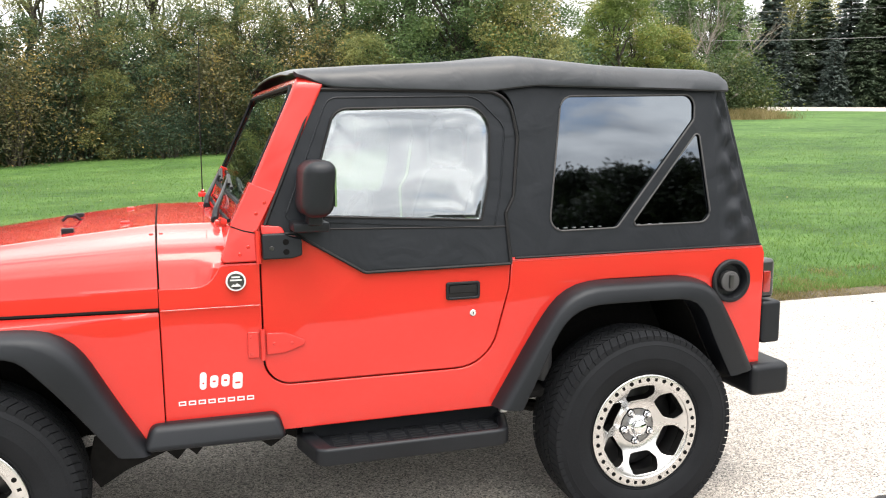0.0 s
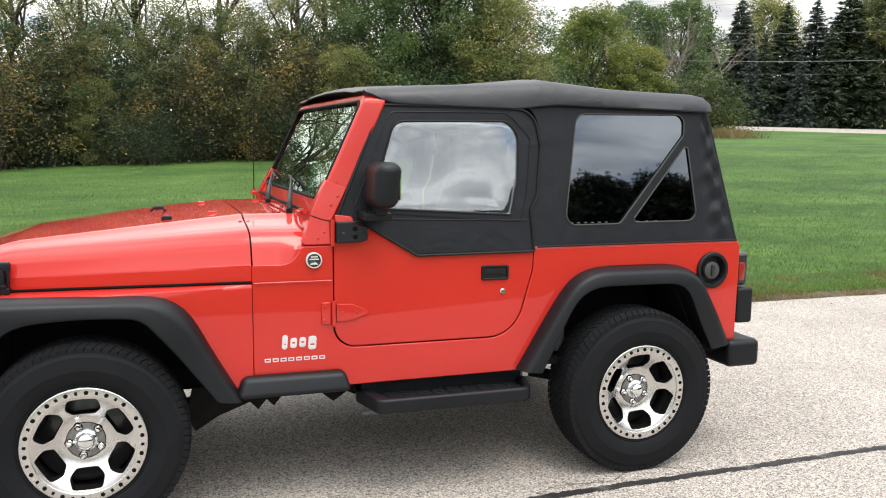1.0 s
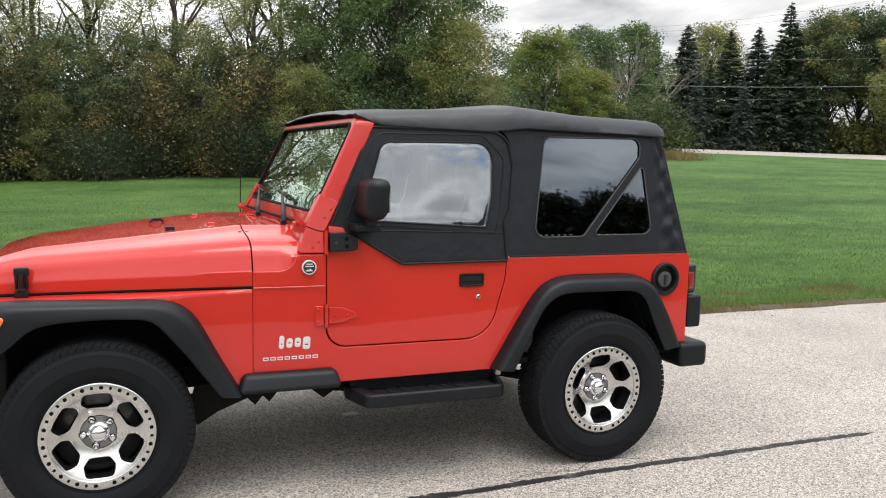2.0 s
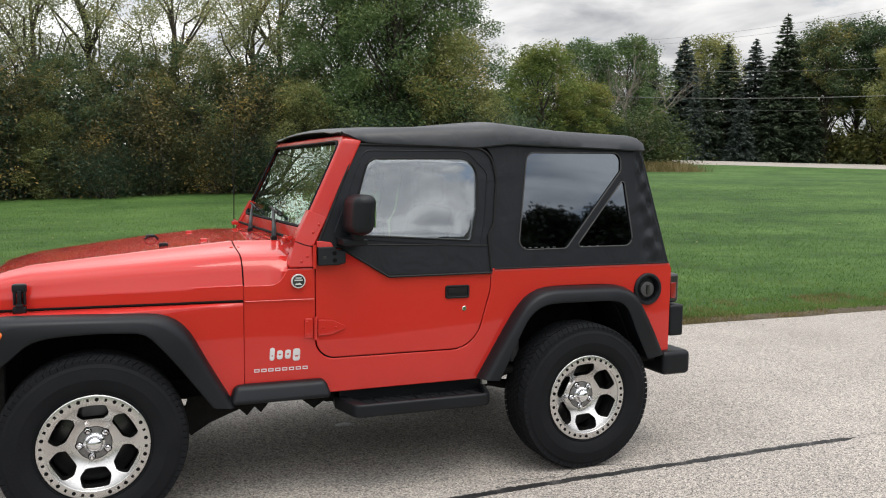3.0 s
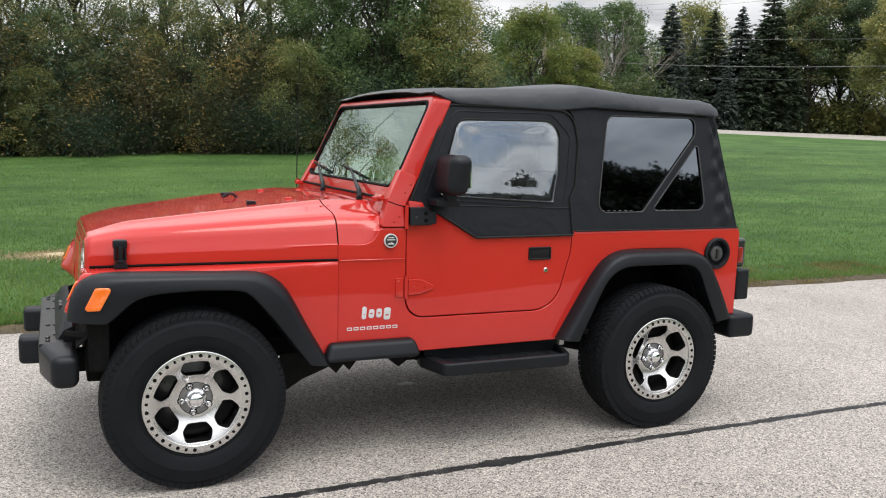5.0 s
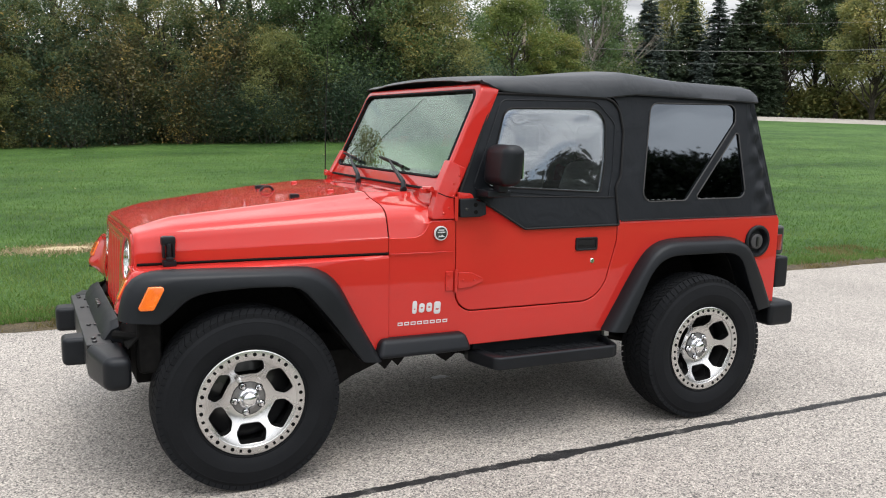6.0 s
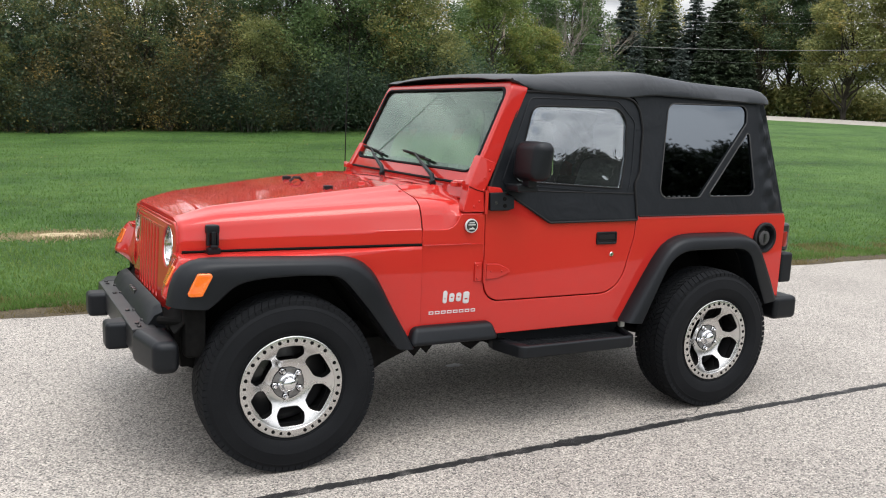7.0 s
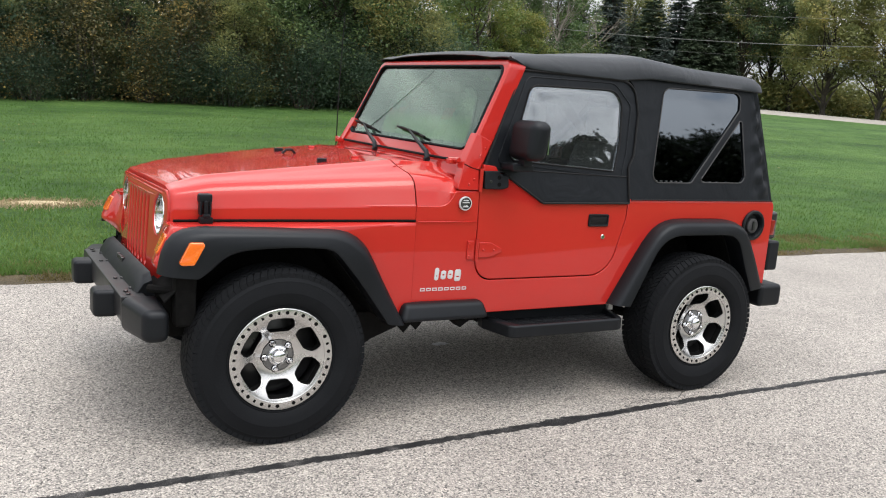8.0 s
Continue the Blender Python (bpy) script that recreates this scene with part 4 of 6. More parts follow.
both("hood_hinge", join(box(-0.588, -0.572, -0.552, -0.540, 1.160, 1.176, 0.004), box(-0.556, -0.540, -0.552, -0.540, 1.160, 1.176, 0.004)), RED, jeep)

# cowl behind the hood: the same skin carried back to the windshield
cowl_rows = []
COWL_SEC = hood_section(HOOD_REAR)


def cowl_side(x, y, z):
    """Towards the windshield the shoulder of the cowl draws back and the flat side rises below it."""
    flat = smooth(-0.45, -0.365, x) * (1 - smooth(1.080, 1.100, z))
    return abs(y) + (0.764 - abs(y)) * flat if abs(y) > 0.7 else abs(y)


for x, k in [(x, 1.0) for x in np.linspace(-0.560, -0.262, 16)] + [(-0.251, 0.997), (-0.245, 0.985)]:
    cowl_rows.append([(x, math.copysign(cowl_side(x, y, z), y) * k, 0.946 + (z - 0.946) * k) for _, y, z in across_section(COWL_SEC)])
cowl = part("cowl", shell(cowl_rows, 0.01), RED, jeep, sharp=34)
# Ink-black bars and strip put the shade of the hood gaps into colour
both("hood_gap", tube([(x, hood_section(x)[0][1] - 0.0030, 0.9465 - 0.026 * min(1, (HOOD_REAR - x) / (HOOD_REAR - HOOD_FRONT))) for x in np.linspace(HOOD_REAR, HOOD_FRONT - 0.012, 14)], 0.0065, 6), INK, jeep)
part("gap_seal", shell([[(x, y * 0.993, z - 0.005) for _, y, z in across_section(hood_section(HOOD_REAR))] for x in (-0.574, -0.5635, -0.553)], 0.002), INK, jeep)
part("cowl_vent", join(*[box(-0.475 + 0.016 * k, -0.467 + 0.016 * k, -0.28, 0.28, 1.190, 1.1995, 0.003) for k in range(5)]), RED, cowl, "louvred red cowl vent")
both("windshield_foot", plate(fillet([(-0.366, 1.092, 0.012), (-0.245, 1.092, 0.004), (-0.245, 1.180, 0.01), (-0.170, 1.320, 0.004), (-0.255, 1.356, 0.004), (-0.324, 1.222, 0.03), (-0.345, 1.150, 0.06)], n=5), (), 0.06, 0.005, lambda u, v, w: (u, -0.7745 + max(0, v - 1.056) * 0.140 + w, v)), RED, jeep)
for bx, bz in ((-0.211, 1.288), (-0.240, 1.252), (-0.248, 1.193), (-0.272, 1.142), (-0.300, 1.118)):
    both("bolt", disc(0.0062, -0.004, 0.003, 10, bx, bz, 0.002, -0.7745 + max(0, bz - 1.056) * 0.140), RED, jeep)

both("foot_seam", tube([(u, -0.7745 + (v - 1.056) * 0.140 - 0.0003, v) for u, v in ((-0.243, 1.186), (-0.285, 1.196), (-0.326, 1.212))], 0.0022, 6), INK, jeep)

# front fenders: top shelf from the hood line outwards, rolled edge, side down to the arch
cut = soften(resample(F_OUT, 30))


def fender_low(x):
    z = lerp([(p[0], p[1]) for p in cut], x)
    return 0.478 if x > -0.606 else min(z, 0.90)


def fender_rows():
    rows = []
    for x in np.linspace(-0.568, -1.628, 46):
        u = (HOOD_REAR - x) / (HOOD_REAR - HOOD_FRONT)
        yi, zi = 0.755 + (0.560 - 0.755) * min(u, 1), 0.930 + (0.904 - 0.930) * min(u, 1)
        out = SIDE - 0.004 - 0.012 * smooth(0.9, 1.05, u)
        z_low = fender_low(x)
        pts = [(x, -(yi + (out - yi) * k), zi - d * (0.3 + 0.7 * min(1, (out - yi) / 0.14))) for k, d in ((0, 0), (0.5, 0.002), (0.86, 0.005), (0.97, 0.011), (1.0, 0.024))]
        for k in (0.25, 0.5, 0.75, 1.0):
            pts.append((x, -out, (zi - 0.024) + (min(z_low, zi - 0.03) - (zi - 0.024)) * k))
        rows.append(pts)
    return rows


both("fender", shell(fender_rows(), -0.012), RED, jeep, sharp=40)
# front of each fender: a face that leans forward downwards, rounded into the side, with the turn signal let in
FACE = [(0.910, -1.600), (0.9095, -1.614), (0.905, -1.623), (0.897, -1.631), (0.860, -1.652), (0.810, -1.674), (0.774, -1.688), (0.756, -1.690), (0.740, -1.686), (0.710, -1.668), (0.676, -1.630)]
FACE_Z = [(z, x) for z, x in FACE[::-1]]


def face_x(y, z):
    out = lerp(FACE_Z, z)
    k = smooth(0.50, 0.70, y)
    return (-1.606 + 0.40 * (out + 1.632)) * (1 - k) + out * k


face_rows = []


def face_z(y, z):
    return z + 0.045 * smooth(0.50, 0.70, y) * (1 - smooth(0.676, 0.790, z))


for z, _ in FACE:
    row = [(face_x(y, z), -y, face_z(y, z)) for y in (0.455, 0.49, 0.52, 0.56, 0.59, 0.62, 0.65, 0.68, 0.71, 0.73)]
    xo, zo = row[-1][0], row[-1][2]
    face_rows.append(row + [(xo + 0.004, -0.742, zo), (xo + 0.012, -0.750, zo), (xo + 0.026, -0.7535, zo), (xo + 0.026 + 0.034 * smooth(0.73, 0.78, zo), -0.754, zo), (xo + 0.027 + 0.083 * smooth(0.73, 0.78, zo), -0.754, zo)])
for side in (1, -1):
    def there(bm):
        return bm if side == 1 else mirrored(bm)
    front = part("fender_front", there(shell(face_rows, -0.008)), RED, jeep, sharp=40)

    def on_face(u, v, w):
        return (face_x(-u, v) - 0.0145 + w, u, v)
    part("turn_signal", there(plate(fillet([(-0.648, 0.884), (-0.735, 0.884), (-0.735, 0.806), (-0.648, 0.806)], 0.014, 4), (), 0.020, 0.005, on_face)), AMBER, front, "amber front turn signal")
    part("signal_seat", there(plate(fillet([(-0.640, 0.892), (-0.742, 0.892), (-0.742, 0.798), (-0.640, 0.798)], 0.016, 4), (), 0.012, 0.002, lambda u, v, w: (face_x(-u, v) - 0.0095 + w, u, v))), RED, front)

slots = [fillet([(yy - 0.019, 0.672), (yy + 0.019, 0.672), (yy + 0.019, 0.990), (yy - 0.019, 0.990)], 0.018, 4) for yy in [0.074 * k for k in range(-3, 4)]]
lamp_hole = [[(s * 0.412 + 0.088 * math.cos(a), 0.926 + 0.088 * math.sin(a)) for a in np.linspace(0, 2 * math.pi, 28, endpoint=False)] for s in (1, -1)]


def on_grille(u, v, w):
    return (-1.648 + w + 0.055 * (v - 0.62) + 0.06 * abs(u) ** 2, u, v)


grille = part("grille", plate(fillet([(-0.468, 0.612, 0.03), (0.468, 0.612, 0.03), (0.535, 0.80, 0.1), (0.566, 0.95, 0.1), (0.535, 1.041, 0.06), (-0.535, 1.041, 0.06), (-0.566, 0.95, 0.1), (-0.535, 0.80, 0.1)], n=6), tuple(slots) + tuple(lamp_hole), 0.040, 0.010, on_grille), RED, jeep, "red grille with seven upright slots")
part("radiator", box(-1.585, -1.56, -0.52, 0.52, 0.60, 1.00, 0.004), UNDER, jeep)
for side in (1, -1):
    turn = Matrix.Translation((-1.612, -0.412 * side, 0.926)) @ Matrix.Rotation(radians(-90), 4, "Z") @ Matrix.Rotation(radians(-4), 4, "X")
    lamp = part("headlight", move(lathe([(0.0895, -0.020), (0.0895, 0.000), (0.0875, 0.006), (0.0840, 0.006), (0.0825, 0.000), (0.0815, -0.012), (0.0740, -0.034), (0.0600, -0.056), (0.0400, -0.072), (0.0200, -0.080), (0.0005, -0.082)], 40), turn), CHROME, grille, "round headlight with chrome ring")
    part("lamp_glass", move(lathe([(0.0825, -0.002), (0.078, 0.002), (0.06, 0.009), (0.03, 0.014), (0.0005, 0.015)], 40), turn), LENS, grille)
    part("bulb_shade", move(join(disc(0.022, -0.070, -0.018, 16, bevel=0.008), box(-0.006, 0.006, 0.020, 0.070, -0.075, -0.015, 0.002)), turn), BLACKPAINT, grille)
    part("lamp_bowl_step", move(tube([(0.0660 * math.cos(a), 0.047, 0.0660 * math.sin(a)) for a in np.linspace(0, 2 * math.pi, 36, endpoint=False)], 0.0025, 5, closed=True), turn), BADGE_DARK, grille)

# ---- flares, wheel liners ----
def flare_rows(outer, inner, n=34):
    a, b = soften(resample(outer, n), 2), soften(resample(inner, n), 2)
    rows = []
    for (xa, za), (xb, zb) in zip(a, b):
        def at(k, y):
            return (xa + (xb - xa) * k, -y, za + (zb - za) * k)
        rows.append([at(0.0, SIDE - 0.012), at(0.0, SIDE + 0.014), at(0.05, SIDE + 0.036), at(0.14, SIDE + 0.060), at(0.26, SIDE + 0.075), at(0.42, SIDE + 0.083), at(0.86, SIDE + 0.091), at(0.97, SIDE + 0.088), at(1.0, SIDE + 0.078), at(1.0, SIDE + 0.05), at(0.97, SIDE - 0.03)])
    return rows


def liner(inner, deep):
    b = soften(resample(inner, 24), 2)
    mid = (sum(p[0] for p in b) / len(b), 0.5)
    rows = [[(x, -SIDE + 0.02, z + 0.012) for x, z in b], [(x, -deep, z + 0.03) for x, z in b], [(mid[0], -deep + 0.01, 0.55) for x, z in b]]
    return shell(rows, 0.006)


for name, outer, inner in (("rear_flare", R_OUT, R_IN), ("front_flare", F_OUT, F_IN)):
    bm = grid(flare_rows(outer, inner), close_v=True, caps=True)
    fl_l, fl_r = both("fender_flare", bm, PLASTIC, jeep, "wide black plastic fender flare", sharp=50)
    both("wheel_liner", liner(inner if name == "rear_flare" else [(-1.66, 0.60)] + inner[1:], 0.40), UNDER, jeep)
    if name == "front_flare":
        for side, fl in ((1, fl_l), (-1, fl_r)):
            mk = plate(fillet([(-1.632, 0.778, 0.012), (-1.570, 0.779, 0.012), (-1.520, 0.870, 0.012), (-1.585, 0.870, 0.012)], n=4), (), 0.03, 0.004, lambda u, v, w: (u, -SIDE - 0.098 + 0.25 * max(0, v - 0.83) + 0.12 * max(0, -1.57 - u) + w, v))
            part("side_marker", mk if side == 1 else mirrored(mk), AMBER, fl, "amber side marker lamp")

# rocker guards and running boards
guard = box(-0.640, -0.172, -SIDE - 0.075, -SIDE + 0.03, 0.484, 0.566, 0.0, taper=lambda c: (c.x + (0.028 if c.x < -0.4 and c.z > 0.55 else 0) - (0.024 if c.x > -0.4 and c.z > 0.55 else 0), c.y + (0.03 if c.z > 0.55 and c.y < -0.8 else 0), c.z))
bmesh.ops.bevel(guard, geom=guard.edges[:], offset=0.024, segments=4, profile=0.5, affect="EDGES")
both("rocker_guard", guard, PLASTIC, jeep, "black plastic rocker guard")

STEP0, STEP1 = -0.085, 0.665
step_plan = fillet([(STEP0 - 0.04, -0.700, 0.02), (STEP0 + 0.005, -0.895, 0.045), (STEP1 - 0.05, -0.895, 0.06), (STEP1, -0.74, 0.04), (STEP1, -0.640, 0.01), (STEP0 - 0.03, -0.640, 0.01)], n=5)
inset = fillet([(STEP0 + 0.025, -0.715, 0.02), (STEP0 + 0.060, -0.868, 0.03), (STEP1 - 0.075, -0.868, 0.03), (STEP1 - 0.04, -0.75, 0.03), (STEP1 - 0.04, -0.690, 0.01), (STEP0 + 0.025, -0.690, 0.01)], n=5)


def level(z, slope=0.0):
    return lambda u, v, w: (u, v, z - w)


board_l, board_r = both("running_board", join(plate(step_plan, (inset,), 0.064, 0.012, level(0.453)), plate(fillet([(u + (0.006 if u < 0.3 else -0.006) * -1, v) for u, v in inset], 0.0), (), 0.030, 0.002, level(0.432)), box(STEP0 - 0.02, STEP1 - 0.01, -0.712, -0.690, 0.42, 0.505, 0.006)), PLASTIC, jeep, "black running board with ribbed tread")
for side, board in ((1, board_l), (-1, board_r)):
    for k in range(6):
        yk = -0.718 - 0.025 * k
        for j in range(9):
            xk = STEP0 + 0.075 + j * 0.070
            rb = box(xk, xk + 0.056, yk - 0.006, yk + 0.006, 0.430, 0.4345, 0.001, 1)
            part("tread_rib", rb if side == 1 else mirrored(rb), RUBBER, board)
    br = join(box(-0.02, 0.03, -0.70, -0.50, 0.425, 0.47, 0.005), box(0.52, 0.57, -0.70, -0.50, 0.425, 0.47, 0.005))
    part("step_bracket", br if side == 1 else mirrored(br), UNDER, board)
both("frame_bracket", join(box(0.645, 0.675, -0.735, -0.70, 0.455, 0.500, 0.004), box(0.640, 0.70, -0.725, -0.705, 0.478, 0.490, 0.003)), PRIMER, jeep, "bare metal bracket end")

# ---- wheels ----
def tyre_bm(wide=0.125):
    side = [(0.214, 0.080), (0.220, 0.098), (0.228, 0.106), (0.232, 0.109), (0.236, 0.107), (0.240, 0.113), (0.262, 0.122), (0.285, 0.1255), (0.289, 0.1275), (0.293, 0.1275), (0.297, 0.126), (0.318, 0.1245), (0.336, 0.119), (0.340, 0.120), (0.344, 0.117), (0.353, 0.1125), (0.365, 0.106), (0.3735, 0.088)]
    prof = side + [(0.3765, 0.04), (0.377, 0.0)] + [(r, -h) for r, h in ([(0.3765, 0.04)] + side[::-1])]
    return lathe(prof, 72)


def tread_bm():
    bm = bmesh.new()
    lugs = []
    n = 78
    for ring, (h0, h1, r_in, r_out, skew, off) in enumerate(((0.062, 0.112, 0.350, 0.3845, 0.010, 0.0), (-0.112, -0.062, 0.350, 0.3845, -0.010, 0.5), (0.020, 0.056, 0.372, 0.3850, -0.012, 0.3), (-0.018, 0.016, 0.372, 0.3852, 0.012, 0.7), (-0.056, -0.022, 0.372, 0.3850, -0.012, 0.1))):
        for k in range(n):
            a0 = 2 * math.pi * (k + off) / n
            da = 2 * math.pi / n * (0.41 if ring > 1 else 0.43)
            vs = []
            for h, sk in ((h0, -skew), (h1, skew)):
                edge_r = r_out - (0.011 if ring < 2 and abs(h) > 0.1 else 0.0)
                low = r_in - 0.006 if ring < 2 and abs(h) > 0.1 else 0.360
                for a in (a0 - da, a0 + da):
                    aa = a + sk / 0.38
                    vs += [(low * math.cos(aa), -h, low * math.sin(aa)), (edge_r * math.cos(aa), -h, edge_r * math.sin(aa))]
            lugs.append(vs)
    verts = [bm.verts.new(p) for vs in lugs for p in vs]
    for i in range(0, len(verts), 8):
        q = verts[i:i + 8]
        for f in ((1, 3, 7, 5), (0, 1, 5, 4), (2, 6, 7, 3), (0, 2, 3, 1), (4, 5, 7, 6)):
            bm.faces.new([q[j] for j in f])
    return bm


WINDOW_HALF = [(0.106, 0), (0.1076, 10), (0.1115, 18), (0.1155, 20.6), (0.128, 23.2), (0.142, 24.8), (0.153, 23.0), (0.166, 19.8), (0.176, 17.2), (0.1795, 15.0), (0.1775, 8), (0.1765, 0)]
WINDOW = WINDOW_HALF + [(r, -t) for r, t in WINDOW_HALF[-2:0:-1]]


def window_reach(a):
    """How far the edge of a rim window lies from its middle in the direction a, in a cell of 60 degrees by 0.126 m."""
    best = 0.5
    pts = [(t / 30.0, (r - 0.129) / 0.063) for r, t in WINDOW]
    pts = [(p, q - 0.30) for p, q in pts]
    d = (math.cos(a), math.sin(a))
    for (x0, y0), (x1, y1) in zip(pts, pts[1:] + pts[:1]):
        ex, ey = x1 - x0, y1 - y0
        den = d[0] * ey - d[1] * ex
        if abs(den) > 1e-9:
            t, k = (x0 * ey - y0 * ex) / den, (x0 * d[1] - y0 * d[0]) / den
            if t > 0 and -1e-6 <= k <= 1 + 1e-6:
                best = t
    return best


def cell(k, turn):
    """Rings of one sixth of the rim, from the edge of its window out to the border of its cell."""
    n = 96
    reach, border, angles = [], [], []
    for i in range(n):
        a = 2 * math.pi * i / n
        angles.append(a)
        reach.append(window_reach(a))
        c, q = math.cos(a), math.sin(a)
        border.append(min(1 / abs(c) if abs(c) > 1e-6 else 9, (0.70 / q if q > 1e-6 else 9), (1.30 / -q if q < -1e-6 else 9)))

    def at(s, i):
        p, q = s * math.cos(angles[i]), s * math.sin(angles[i]) + 0.30
        r, th = 0.129 + 0.063 * q, radians(90 + 60 * k) + radians(30.0 * p)
        return r * math.cos(th), r * math.sin(th)
    return [[at(reach[i] + (border[i] - reach[i]) * f, i) for i in range(n)] for f in turn]


def dish(u, v, w):
    r = math.hypot(u, v)
    h = 0.044 + 0.062 * smooth(0.075, 0.20, r)
    return (u, -(h - w), v)


def spoke_bm():
    """The dished face between hub and outer ring, with six windows left open and their edges rolled in."""
    bm = None
    for k in range(6):
        rows = cell(k, (0.0, 0.02, 0.06, 0.12, 0.25, 0.45, 0.7, 1.0))
        rows = [[dish(x, z, d) for x, z in row] for row, d in zip(rows, (0.0035, 0.0008, 0.0, 0.0, 0.0, 0.0, 0.0, 0.0))]
        b = grid(rows, close_v=True)
        bm = b if bm is None else join(bm, b)
    bmesh.ops.remove_doubles(bm, verts=bm.verts, dist=0.0004)
    return bm


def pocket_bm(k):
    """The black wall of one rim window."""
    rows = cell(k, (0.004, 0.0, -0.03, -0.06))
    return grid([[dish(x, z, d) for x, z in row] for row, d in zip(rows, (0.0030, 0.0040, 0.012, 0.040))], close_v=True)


def wheel(x, y, z, face, spin):
    """face -1: the outer side looks to -y."""
    m = Matrix.Translation((x, y, z)) @ Matrix.Rotation(0 if face < 0 else math.pi, 4, "Z") @ Matrix.Rotation(radians(spin), 4, "Y")
    if not WHEEL:
        bar = part("wheel", lathe([(0.214, 0.095), (0.200, 0.060), (0.196, -0.02), (0.205, -0.09), (0.215, -0.10), (0.210, -0.102), (0.190, -0.09), (0.185, -0.02), (0.150, 0.0), (0.0005, 0.005)], 48), BLACKPAINT, None)
        part("tyre", tyre_bm(), RUBBER, bar, "black all-terrain tyre")
        part("tread", tread_bm(), RUBBER, bar)["kind"] = "stuff"
        part("rim", spoke_bm(), ALLOY, bar, "six-spoke machined alloy rim", sharp=60)
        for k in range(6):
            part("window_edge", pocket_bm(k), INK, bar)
        part("trim_ring", lathe([(0.187, 0.098), (0.188, 0.111), (0.191, 0.1135), (0.218, 0.1135), (0.2225, 0.110), (0.2225, 0.090)], 72), ALLOY, bar, "bolted outer ring of bright alloy")
        part("hub_plate", lathe([(0.069, 0.030), (0.0685, 0.0475), (0.0665, 0.0480), (0.0655, 0.0458), (0.0005, 0.0458)], 36), HUB_METAL, bar, "dull grey hub recess")
        part("hub_groove", tube([(0.0695 * math.cos(a), -0.0450, 0.0695 * math.sin(a)) for a in np.linspace(0, 2 * math.pi, 40, endpoint=False)], 0.0018, 5, closed=True), INK, bar)
        part("hub_cap", lathe([(0.046, 0.045), (0.046, 0.052), (0.041, 0.058), (0.034, 0.061), (0.033, 0.072), (0.027, 0.081), (0.014, 0.085), (0.0005, 0.086)], 32), CHROME, bar, "chrome centre cap")
        for k in range(5):
            a = radians(42 + 72 * k)
            part("lug_nut", join(disc(0.0125, 0.044, 0.051, 12, 0.060 * math.cos(a), 0.060 * math.sin(a), 0.002), disc(0.0098, 0.051, 0.069, 6, 0.060 * math.cos(a), 0.060 * math.sin(a), 0.004)), CHROME, bar)
        for k in range(5):
            a = radians(42 + 72 * k)
            part("nut_seat", disc(0.0165, 0.040, 0.0468, 16, 0.060 * math.cos(a), 0.060 * math.sin(a), 0.0), INK, bar)
        for k in range(18):
            a = radians(5 + 20 * k)
            part("ring_bolt", disc(0.0082, 0.111, 0.1162, 10, 0.2045 * math.cos(a), 0.2045 * math.sin(a), 0.001), INK, bar)
            if k in (1, 13):
                continue
            a = radians(15 + 20 * k)
            bm = box(-0.0050, 0.0050, -0.1150, -0.112, -0.0062, 0.0062, 0)
            part("plain_bar", move(bm, Matrix.Rotation(-a + math.pi / 2, 4, "Y") @ Matrix.Translation((0, 0, 0.2045))), INK, bar)
        part("brake_disc", lathe([(0.150, -0.03), (0.150, -0.015), (0.07, -0.012), (0.07, 0.02), (0.0005, 0.02)], 36), STEEL_BLACK, bar)
        WHEEL.append(bar)
        bar.parent = jeep
        bar.matrix_basis = m
        return bar
    c = copy_thing(WHEEL[0], m)
    return c


WHEEL = []
wheel(-WHEEL_X, -WHEEL_Y, WHEEL_R - 0.006, -1, -1)
wheel(WHEEL_X, -WHEEL_Y - 0.034, WHEEL_R - 0.006, -1, -4)
wheel(-WHEEL_X, WHEEL_Y, WHEEL_R - 0.006, 1, 20)
wheel(WHEEL_X, WHEEL_Y + 0.034, WHEEL_R - 0.006, 1, 50)
copy_thing(WHEEL[0], Matrix.Translation((1.945, 0.10, 1.00)) @ Matrix.Rotation(radians(90), 4, "Z"))
part("spare_carrier", box(1.785, 1.90, -0.05, 0.25, 0.85, 1.12, 0.01), STEEL_BLACK, jeep)

# ---- axles, frame rails and other dark parts below ----
for ax in (-WHEEL_X, WHEEL_X):
    part("axle", join(tube([(ax, -0.62, 0.372), (ax, 0.62, 0.372)], 0.042, 12), move(lathe([(0.0005, -0.11), (0.10, -0.08), (0.125, 0.0), (0.10, 0.08), (0.0005, 0.11)], 16), Matrix.Translation((ax, 0.15, 0.372)) @ Matrix.Rotation(radians(90), 4, "Z"))), UNDER, jeep)
both("frame_rail", box(-1.74, 1.80, -0.47, -0.40, 0.44, 0.54, 0.008), UNDER, jeep)
part("skid_plate", box(-0.10, 0.45, -0.38, 0.38, 0.33, 0.46, 0.03), UNDER, jeep)
part("fuel_tank_skid", box(1.35, 1.80, -0.40, 0.40, 0.38, 0.56, 0.03), UNDER, jeep)
for s in (-1, 1):
    both("control_arm", tube([(s * 1.15, -0.55, 0.33), (-0.52 if s < 0 else 0.62, -0.46, 0.44)], 0.026, 8), UNDER, jeep)
for s in (-1, 1):
    both("spring", tube([(s * WHEEL_X + 0.055 * math.cos(a), -0.33 + 0.055 * math.sin(a), 0.42 + a * 0.0085) for a in np.linspace(0, 37, 90)], 0.008, 5), UNDER, jeep)
for s in (-1, 1):
    both("shock_absorber", tube([(s * WHEEL_X + 0.13, -0.36, 0.34), (s * WHEEL_X + 0.10, -0.35, 0.80)], 0.026, 8), UNDER, jeep)
